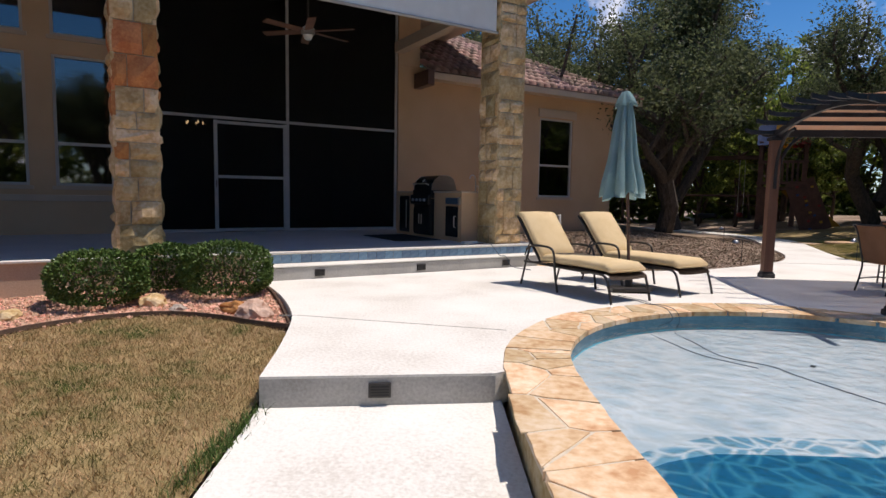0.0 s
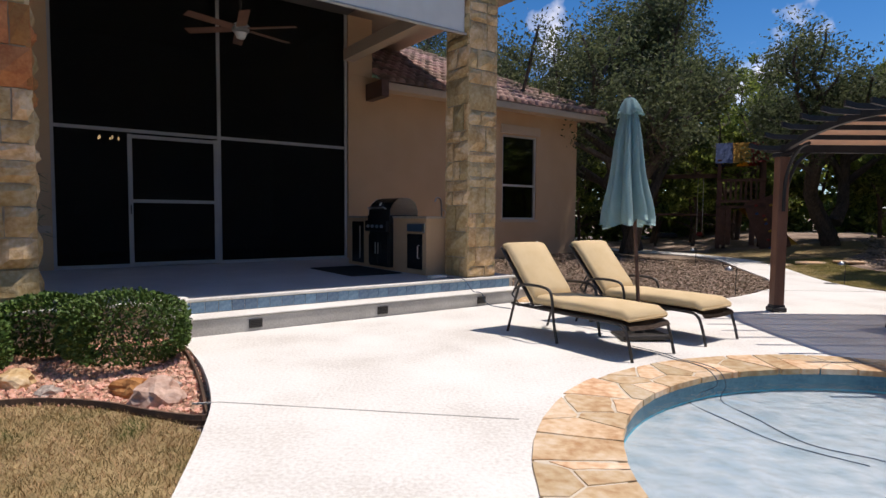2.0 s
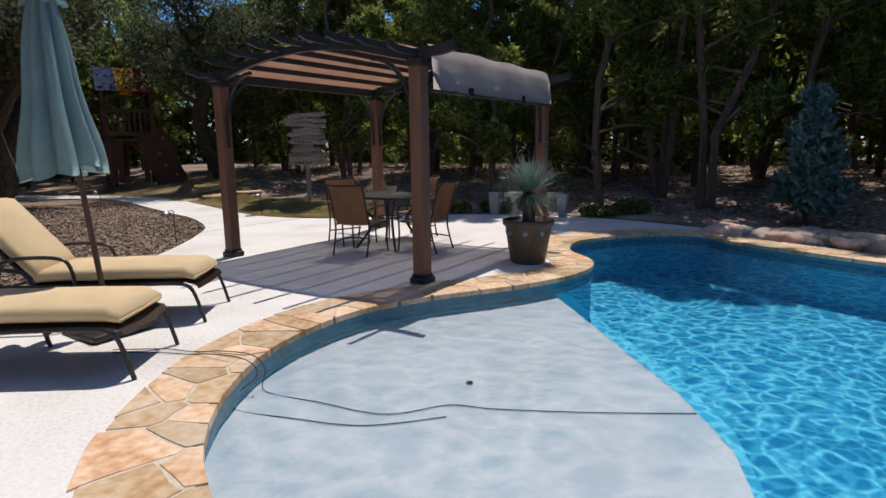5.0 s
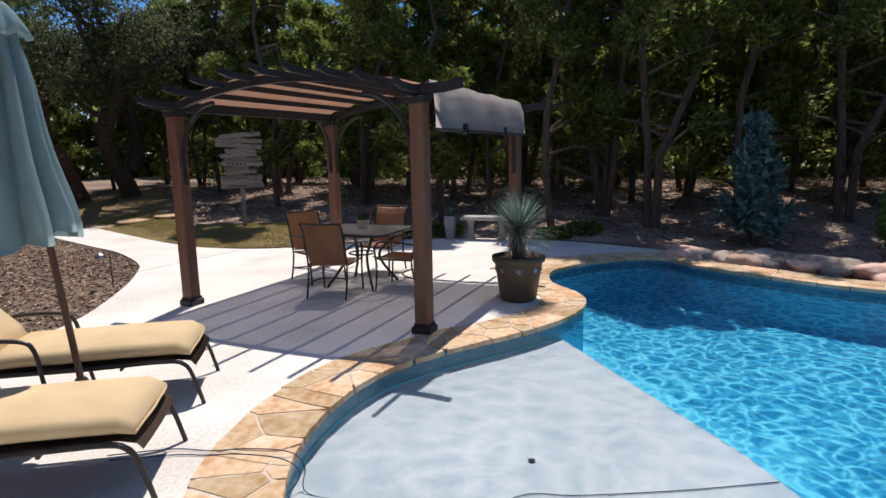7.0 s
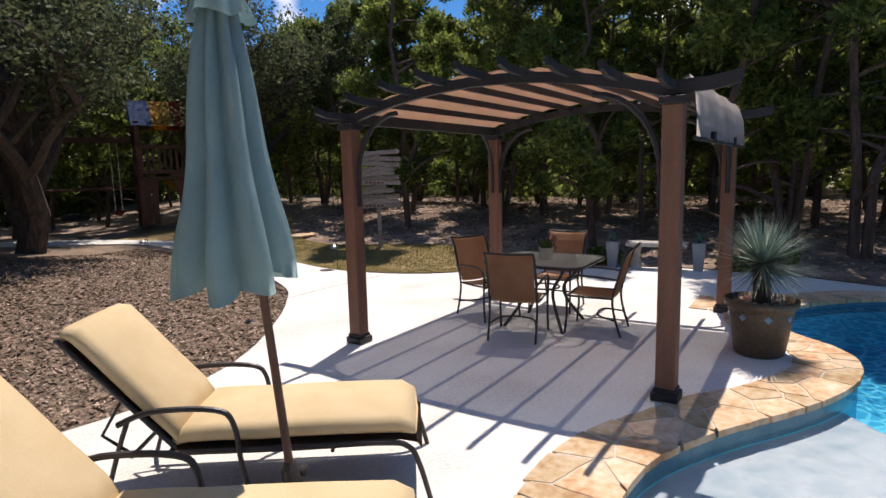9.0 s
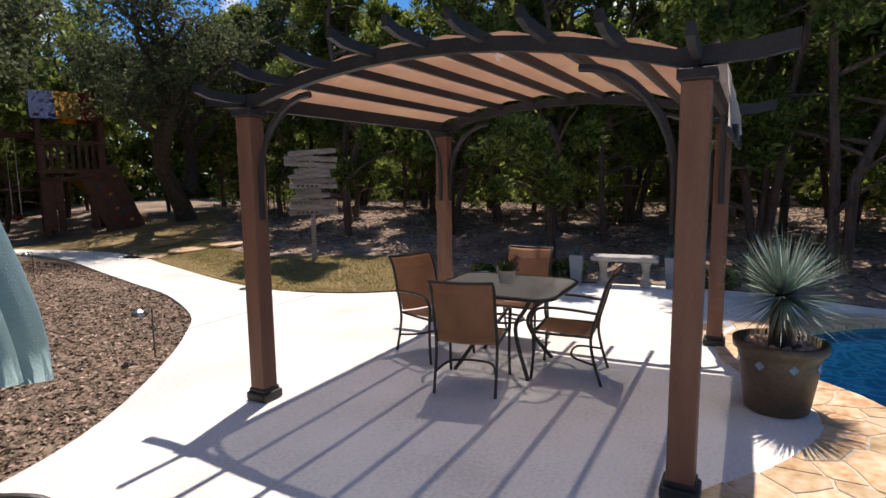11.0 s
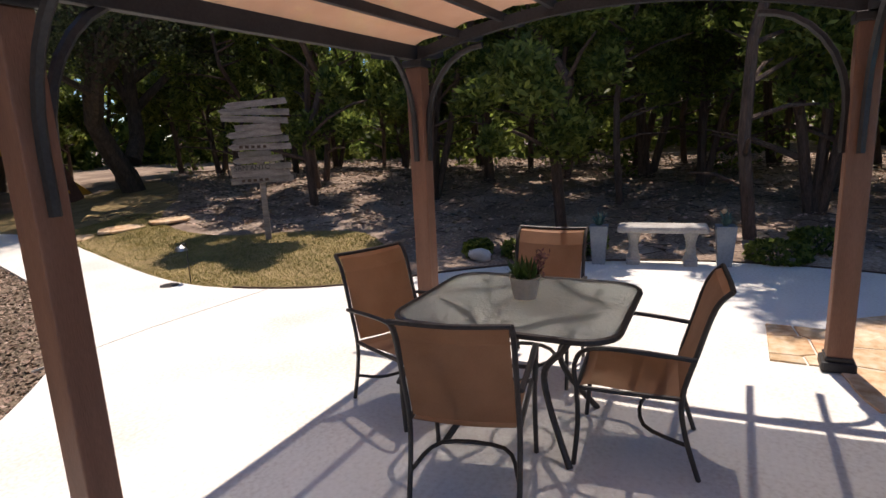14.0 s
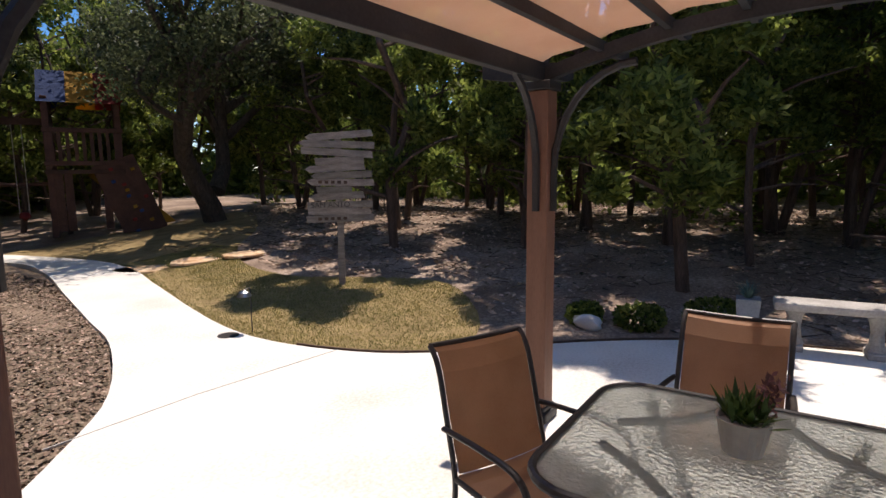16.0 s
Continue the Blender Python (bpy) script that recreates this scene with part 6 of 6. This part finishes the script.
matob = tagged(part("floor_mat", box(2.75, 3.68, 1.55, 3.15, ZP, ZP + 0.014, 0.005), M["rubber"], at=HOUSE), "black rubber mat before the grill", "mat")
hb = thing("power_strip", "white outlet box with a cord on the porch edge", "outlet", HOUSE @ Matrix.Translation((3.72, 0.62, ZP)))
part("case", box(-0.15, 0.15, -0.06, 0.06, 0, 0.05, 0.015), M["white"], hb)
part("cord", tube(smooth_line([(0.1, 0, 0.02), (0.2, -0.2, 0.012), (0.27, -0.31, 0.0), (0.29, -0.5, -0.155), (0.32, -0.66, -0.17), (0.38, -0.75, -0.33), (0.5, -1.1, -0.35)], 4), 0.006, n=5), M["cable"], hb)

# ceiling fan
fan = thing("ceiling_fan", "ceiling fan with brown wooden blades", "fan", HOUSE @ Matrix.Translation((1.40, 2.5, 4.05)))
part("downrod", tube([(0, 0, 0.10), (0, 0, TOPZ - 4.05)], 0.018), M["black_metal"], fan)
part("motor", lathe([(0.05, -0.02), (0.12, 0.0), (0.13, 0.08), (0.06, 0.13), (0.001, 0.13)], 20), M["steel"], fan)
part("light_bowl", lathe([(0.001, -0.12), (0.06, -0.10), (0.09, -0.02), (0.001, -0.02)], 18), M["white"], fan, "white glass light bowl")
for k in range(6):
    b_ = box(0.14, 0.86, -0.075, 0.075, 0.035, 0.048, 0.004)
    bmesh.ops.rotate(b_, verts=b_.verts, cent=(0, 0, 0.04), matrix=Matrix.Rotation(0.2, 3, "X"))
    part("blade", b_, M["fan_wood"], fan, at=Matrix.Rotation(k * math.pi / 3 + 0.3, 4, "Z"))

# palm-like plant behind the column
pp = thing("porch_plant", "slender green potted palm behind the column", "plant", HOUSE @ Matrix.Translation((-1.35, 3.2, ZP)))
part("pot", lathe([(0.13, 0), (0.18, 0.32), (0.15, 0.32), (0.001, 0.30)], 18), M["pot"], pp)
verts, faces = [], []
for k in range(70):
    a, l = rp.uniform(0, 6.28), rp.uniform(0.5, 1.0)
    z0 = rp.uniform(0.4, 1.5)
    d = Vector((math.cos(a), math.sin(a), rp.uniform(-0.2, 0.9))).normalized()
    s_ = d.cross(Vector((0, 0, 1))).normalized() * 0.018
    b = Vector((0, 0, z0))
    i = len(verts)
    verts += [tuple(b), tuple(b + d * l * 0.35 + s_), tuple(b + d * l * 0.6 - Vector((0, 0, 0.12))), tuple(b + d * l * 0.35 - s_)]
    faces.append((i, i + 1, i + 2, i + 3))
quads("fronds", verts, faces, M["box_leaf"], pp)
part("cane", tube([(0, 0, 0.3), (0.03, 0, 1.6)], 0.02), M["bark"], pp)

# pipes beside the porch
pv = thing("pool_pipes", "white and grey plastic pool pipes beside the porch", "pipes", Matrix.Translation((0.80, 11.3, gz(0.8, 11.3))))
for pts in ([(0, 0, -0.05), (0, 0, 0.85), (0.22, 0.02, 0.92), (0.24, 0.02, 0.35)], [(0.14, -0.1, -0.05), (0.14, -0.1, 0.45), (-0.05, -0.1, 0.45)], [(-0.12, 0.05, -0.05), (-0.12, 0.05, 0.6)]):
    part("pipe", tube(pts, 0.03), M["white"], pv)
part("valve", box(-0.18, -0.06, -0.03, 0.12, 0.28, 0.42, 0.02), M["bench"], pv)
for k in range(4):
    x, y = 0.75 + 0.18 * k, 10.35 - 0.02 * k
    tagged(part("boulder", stone_bm(rg, rg.uniform(0.12, 0.18), (1.3, 1, 0.5)), M["stone"], at=pose(x, y, gz(x, y) + 0.03, 0, 0, 40 * k), smooth=True), "flat tan stone beside the porch step", "rock")

# ---------- sign post ----------
sg = thing("direction_sign", "weathered grey wooden direction sign with stacked arrow boards", "sign", pose(9.46, 13.62, gz(9.46, 13.62), 0, 0, -50.0))
part("post", box(-0.045, 0.045, -0.03, 0.03, -0.1, 2.04, 0.006), M["old_board"], sg)
SB = [(2.20, -0.50, 0.55, 4, 1), (2.06, -0.60, 0.57, -2, 1), (1.93, -0.57, 0.55, -4, 0), (1.80, -0.36, 0.40, 2, 0), (1.69, -0.52, 0.42, 3, 1), (1.57, -0.43, 0.52, 2, 1), (1.46, -0.50, 0.56, -1, 1), (1.34, -0.35, 0.20, 1, 0), (1.24, -0.46, 0.40, 3, 1), (1.10, -0.50, 0.52, 1, 0), (0.99, -0.50, 0.50, -1, 0), (0.88, -0.52, 0.54, 1, 0)]
for k, (z, a, b, tl, arrow) in enumerate(SB):
    z, a, b = 0.93 + (z - 0.88) * 0.85, a * 0.87, b * 0.87
    h = 0.047
    poly = [(a + (0.07 if arrow else 0.01), -h), (b, -h), (b + (0 if k % 2 else -0.02), h), (a + (0.07 if arrow else 0), h)]
    if arrow:
        poly.append((a, 0.005))
    bd = part("board", prism(poly, 0.0, 0.024, inset=0.004), M["old_board"], sg, at=Matrix.Translation((0, -0.034 - 0.006 * (k % 2), z)) @ Matrix.Rotation(radians(-tl), 4, "Y") @ Matrix.Rotation(math.pi / 2, 4, "X"))
    if k == 9:
        cu = bpy.data.curves.new("lettering", "FONT")
        cu.body, cu.size, cu.extrude, cu.align_y = "SAN ANTO", 0.105, 0.001, "CENTER"
        tx = new("lettering", cu)
        tx.parent, tx.matrix_basis = bd, Matrix.Translation((a + 0.05, 0, 0.026))
        cu.materials.append(M["black_metal"])
    elif k in (6, 11):
        for q in range(5):
            part("mark", box(a + 0.16 + q * 0.085, a + 0.21 + q * 0.085, -0.02, 0.02, 0.023, 0.026), M["edging"], bd)

# ---------- bench with two tall planters ----------
be = thing("garden_bench", "weathered concrete garden bench with curved pedestals", "bench", pose(9.80, 7.90, 0.0, 0, 0, -83.5))
part("seat", box(-0.49, 0.49, -0.17, 0.17, 0.38, 0.455, 0.025), M["bench"], be)
for s in (-1, 1):
    b_ = box(-0.075, 0.075, -0.13, 0.13, 0.0, 0.06, 0.012)
    lg = part("pedestal_foot", b_, M["bench"], be, at=Matrix.Translation((s * 0.31, 0, 0)))
    part("pedestal", lathe([(0.085, 0.06), (0.06, 0.12), (0.05, 0.22), (0.065, 0.31), (0.095, 0.378), (0.001, 0.379)], 16), M["bench"], be, at=Matrix.Translation((s * 0.31, 0, 0)))
M["zinc"] = mat("pale_blue_grey_planter", (0.20, 0.23, 0.26), (0.30, 0.33, 0.36), 3, 0.6, 0.1, 40)
for x, y in ((9.62, 8.58), (9.86, 7.24)):
    tp = thing("tall_planter", "tapered grey square planter with a spiky plant beside the bench", "planter", pose(x, y, 0, 0, 0, 8), "planters by the bench")
    bm = bmesh.new()
    r = bmesh.ops.create_cone(bm, cap_ends=True, segments=4, radius1=0.10, radius2=0.145, depth=0.46, matrix=Matrix.Translation((0, 0, 0.23)) @ Matrix.Rotation(math.pi / 4, 4, "Z"))
    part("box", bm, M["zinc"], tp)
    verts, faces = [], []
    for k in range(60):
        a, e, l = rp.uniform(0, 6.28), rp.uniform(0.5, 1.5), rp.uniform(0.12, 0.24)
        d = Vector((math.cos(a) * math.cos(e), math.sin(a) * math.cos(e), math.sin(e)))
        s_ = d.cross(Vector((0, 0.1, 1))).normalized() * 0.012
        i = len(verts)
        verts += [tuple(Vector((0, 0, 0.45)) - s_), tuple(Vector((0, 0, 0.45)) + s_), tuple(Vector((0, 0, 0.45)) + d * l)]
        faces.append((i, i + 1, i + 2))
    quads("leaves", verts, faces, M["blue_leaf"], tp)
tagged(part("boulder", stone_bm(rg, 0.10, (0.7, 1.5, 0.9)), M["white"], at=Matrix.Translation((9.55, 10.1, gz(9.55, 10.1) + 0.06)), smooth=True), "white ornamental stone at the wood's edge", "rock")

# ---------- path lights ----------
def path_light(x, y, a, h):
    p = thing("path_light", "small black metal path light with a grey shade", "light", pose(x, y, gz(x, y), 0, 0, a), "path lights")
    part("stake", tube(smooth_line([(0, 0, -0.05), (0, 0, h * 0.6), (0.0, 0, h - 0.02), (0.04, 0, h), (0.10, 0, h - 0.01)], 4), 0.007, n=6), M["black_metal"], p)
    part("shade", lathe([(0.075, h - 0.07), (0.055, h - 0.03), (0.012, h - 0.005), (0.001, h - 0.005)], 14), M["steel"], p, at=Matrix.Translation((0.11, 0, 0)))


path_light(4.45, 11.35, 150, 0.52)
path_light(7.48, 13.03, 200, 0.50)
path_light(6.3, 17.2, 120, 0.50)
tagged(part("drain_cover", lathe([(0.11, 0.0), (0.105, 0.006), (0.001, 0.007)], 20), M["black_metal"], at=Matrix.Translation((7.20, 13.05, 0.0))), "round black drain cover in the path", "drain")

# shallow saw joints in the concrete
for a, b in (((-2.1, 5.45), (-0.05, 5.16)), ((5.05, 11.86), (6.1, 11.87)), ((6.1, 11.87), (7.46, 11.75)), ((-2.28, 5.42), (-2.1, 5.45))):
    a, b = Vector(a), Vector(b)
    d = (b - a).normalized()
    w = Vector((-d.y, d.x)) * 0.0045
    part("joint_line", prism([tuple(a - w), tuple(b - w), tuple(b + w), tuple(a + w)], -0.01, 0.0035), M["riser"], pav)

# ---------- cable into the pool ----------
cb = tagged(part("pool_cable", tube(smooth_line([(1.35, 7.25, 0.012), (1.55, 6.95, 0.012), (1.62, 6.72, 0.012), (1.68, 6.50, 0.04), (1.74, 6.25, 0.04), (1.78, 6.18, -0.06), (1.72, 6.12, -0.178), (1.78, 5.72, -0.178), (1.87, 5.24, -0.178), (2.17, 4.98, -0.178), (2.27, 4.71, -0.178), (2.53, 4.19, -0.178), (2.83, 3.67, -0.178)], 6), 0.0035, n=6), M["cable"]), "thin blue cleaner cable trailing into the pool", "cable")
cb = tagged(part("pool_cable", tube(smooth_line([(1.32, 7.2, 0.010), (1.5, 6.9, 0.010), (1.58, 6.70, 0.010), (1.62, 6.48, 0.04), (1.66, 6.22, 0.04), (1.68, 6.14, -0.06), (1.45, 6.14, -0.178), (1.55, 5.66, -0.178), (1.70, 5.25, -0.178), (2.03, 4.91, -0.178)], 6), 0.0035, n=6), M["cable"]), "thin blue cleaner cable trailing into the pool", "cable")

# ---------- bird feeder ----------
bf = thing("feeder_hook", "black shepherd's hook with a hanging bird feeder", "feeder", pose(-5.22, 5.30, gz(-5.22, 5.30), 0, 0, 225))
part("hook", tube(smooth_line([(0, 0, -0.05), (0, 0, 0.7), (0, 0, 1.28), (0.05, 0, 1.38), (0.16, 0, 1.40), (0.26, 0, 1.33), (0.29, 0, 1.22)], 5), 0.010, n=6), M["black_metal"], bf)
fe = part("feeder_bottle", lathe([(0.03, 0.95), (0.055, 0.99), (0.055, 1.12), (0.03, 1.18), (0.001, 1.19)], 14), M["orange"], bf, "amber glass feeder", at=Matrix.Translation((0.29, 0, 0)))
part("feeder_tray", lathe([(0.10, 0.92), (0.11, 0.94), (0.03, 0.955), (0.001, 0.955)], 16), M["pot_small"], fe)

# ---------- play set among the trees ----------
ps = thing("play_set", "dark timber play set with a striped canopy, swing and climbing wall", "play set", pose(10.9, 24.0, gz(10.9, 24.0), 0, 0, -25))
for sx in (-0.75, 0.75):
    for sy in (-0.7, 0.7):
        part("post", box(sx - 0.07, sx + 0.07, sy - 0.07, sy + 0.07, 0, 3.4, 0.01), M["play_wood"], ps)
part("deck", box(-0.85, 0.85, -0.8, 0.8, 1.55, 1.65, 0.01), M["play_wood"], ps)
for z in (1.75, 2.55):
    part("rail", box(-0.85, 0.85, -0.80, -0.74, z, z + 0.11, 0.01), M["play_wood"], ps)
for k in range(9):
    part("slat", box(-0.72 + k * 0.17, -0.64 + k * 0.17, -0.78, -0.755, 1.86, 2.55), M["play_wood"], ps)
for k in (0, 1, 5):
    part("side_board", box(-0.68 + k * 0.20, -0.50 + k * 0.20, -0.76, -0.73, 0.15, 1.55), M["play_wood"], ps)
bm = bmesh.new()
strip = ["blue", "yellow", "red"]
for k in range(3):
    x0, x1 = -0.9 + 0.6 * k, -0.3 + 0.6 * k
    b_ = bmesh.new()
    vs = [b_.verts.new(p) for p in ((x0, -0.85, 3.25), (x1, -0.85, 3.25), (x1, 0, 4.1), (x0, 0, 4.1), (x1, 0.85, 3.25), (x0, 0.85, 3.25))]
    b_.faces.new(vs[:4])
    b_.faces.new((vs[3], vs[2], vs[4], vs[5]))
    bmesh.ops.solidify(b_, geom=b_.faces[:], thickness=0.01)
    part("canopy_strip", b_, M[strip[k]], ps, strip[k] + " canvas canopy strip")
bm.free()
part("swing_beam", box(-4.0, -0.8, -0.06, 0.06, 2.75, 2.92, 0.01), M["play_wood"], ps)
for s in (-1, 1):
    part("a_leg", tube([(-3.7, 0, 2.8), (-4.1, s * 1.3, 0.0)], 0.07, n=6), M["play_wood"], ps)
part("a_brace", tube([(-3.95, -0.8, 1.05), (-3.95, 0.8, 1.05)], 0.05, n=6), M["play_wood"], ps)
part("low_rail", tube([(-4.0, 0.1, 1.3), (-0.75, 0.1, 1.3)], 0.05, n=6), M["play_wood"], ps)
for x in (-1.5, -1.3):
    part("swing_chain", tube([(x, 0, 2.75), (x, 0, 0.55)], 0.012, n=5), M["steel"], ps)
part("swing_seat", lathe([(0.02, 0.42), (0.13, 0.48), (0.10, 0.60), (0.001, 0.62)], 12), M["red"], ps, "red swing seat", at=Matrix.Translation((-1.4, 0, 0)))
part("tyre_swing", tube([(0.30 * math.cos(a), 0.30 * math.sin(a), 0.45) for a in [k * math.pi / 10 for k in range(22)]], 0.10, n=8), M["rubber"], ps, at=Matrix.Translation((-2.6, 0, 0)))
wl = box(-0.5, 0.5, -0.03, 0.03, 0.0, 2.0, 0.01)
wall_c = part("climbing_wall", wl, M["play_wood"], ps, at=Matrix.Translation((1.25, -0.75, 0)) @ Matrix.Rotation(-0.35, 4, "Y"))
for k in range(12):
    part("hold", box(-0.05, 0.05, -0.03, 0.03, -0.04, 0.04, 0.015), M[strip[k % 3]], wall_c, at=Matrix.Translation((rp.uniform(-0.38, 0.38), -0.05, 0.15 + 0.15 * k)))
part("slide", box(-0.25, 0.25, -0.05, 0.0, 0.0, 2.4, 0.02), M["yellow"], ps, "yellow plastic slide", at=Matrix.Translation((1.9, 0.6, 0.0)) @ Matrix.Rotation(-0.8, 4, "Y"))

# iron fence and shed glimpsed through the trunks
fc = thing("iron_fence", "dark iron fence glimpsed among the trees", "fence", Matrix.Translation((15.2, 20.5, gz(15.2, 20.5))))
for k in range(16):
    part("picket", box(-0.01, 0.01, -0.01, 0.01, 0, 1.3), M["black_metal"], fc, at=Matrix.Translation((k * 0.14, -k * 0.10, 0)))
part("rail", tube([(0, 0, 1.2), (2.1, -1.5, 1.2)], 0.014, n=5), M["black_metal"], fc)

# ---------- far woods, too dense to count ----------
rw = random.Random(91)
cl = []
for k in range(1300):
    t = rw.random()
    if t < 0.5:
        x, y = rw.uniform(22.5, 33), rw.uniform(-16, 38)
    elif t < 0.8:
        x, y = rw.uniform(-14, 30), rw.uniform(33.0, 38)
    else:
        x, y = rw.uniform(-14, 30), rw.uniform(-18, -13.5)
    cl.append((Vector((x, y, rw.uniform(0.0, 6.8))), rw.uniform(0.9, 1.9)))
v, f = leaf_cloud(rw, cl, 110, 0.36, 0.9, 0.4, 1.3)
tagged(quads("far_woods", v, f, M["juniper_leaf"]), "dense dark green woods in the distance", "woods", kind="stuff")
# undergrowth between the trunks
cl = []
for k in range(150):
    x = rw.uniform(15.5, 26)
    y = rw.uniform(-8, 26)
    if y > 16.5 and x < 15:
        continue
    cl.append((Vector((x, y, gz(x, y) + rw.uniform(0.15, 0.7 + 0.12 * (x - 12)))), rw.uniform(0.3, 0.7)))
v, f = leaf_cloud(rw, cl, 120, 0.12, 0.9, 0.4, 1.4)
tagged(quads("undergrowth", v, f, M["juniper_leaf"]), "scrubby green undergrowth between the trunks", "undergrowth", kind="stuff")
# twigs on the forest floor
verts, faces = [], []
for k in range(2600):
    x, y = rw.uniform(10.2, 20), rw.uniform(-3, 20)
    a, l = rw.uniform(0, 6.28), rw.uniform(0.1, 0.5)
    z = gz(x, y) + 0.01
    dx, dy = math.cos(a), math.sin(a)
    i = len(verts)
    h = rw.uniform(0, 0.25) * l
    verts += [(x - dy * 0.006, y + dx * 0.006, z), (x + dy * 0.006, y - dx * 0.006, z), (x + dx * l, y + dy * l, z + h), (x, y, z + 0.014)]
    faces += [(i, i + 1, i + 2), (i + 1, i + 3, i + 2), (i + 3, i, i + 2)]
tagged(quads("twigs", verts, faces, M["bark_red"]), "fallen grey-brown twigs on the leaf litter", "twigs", kind="stuff")
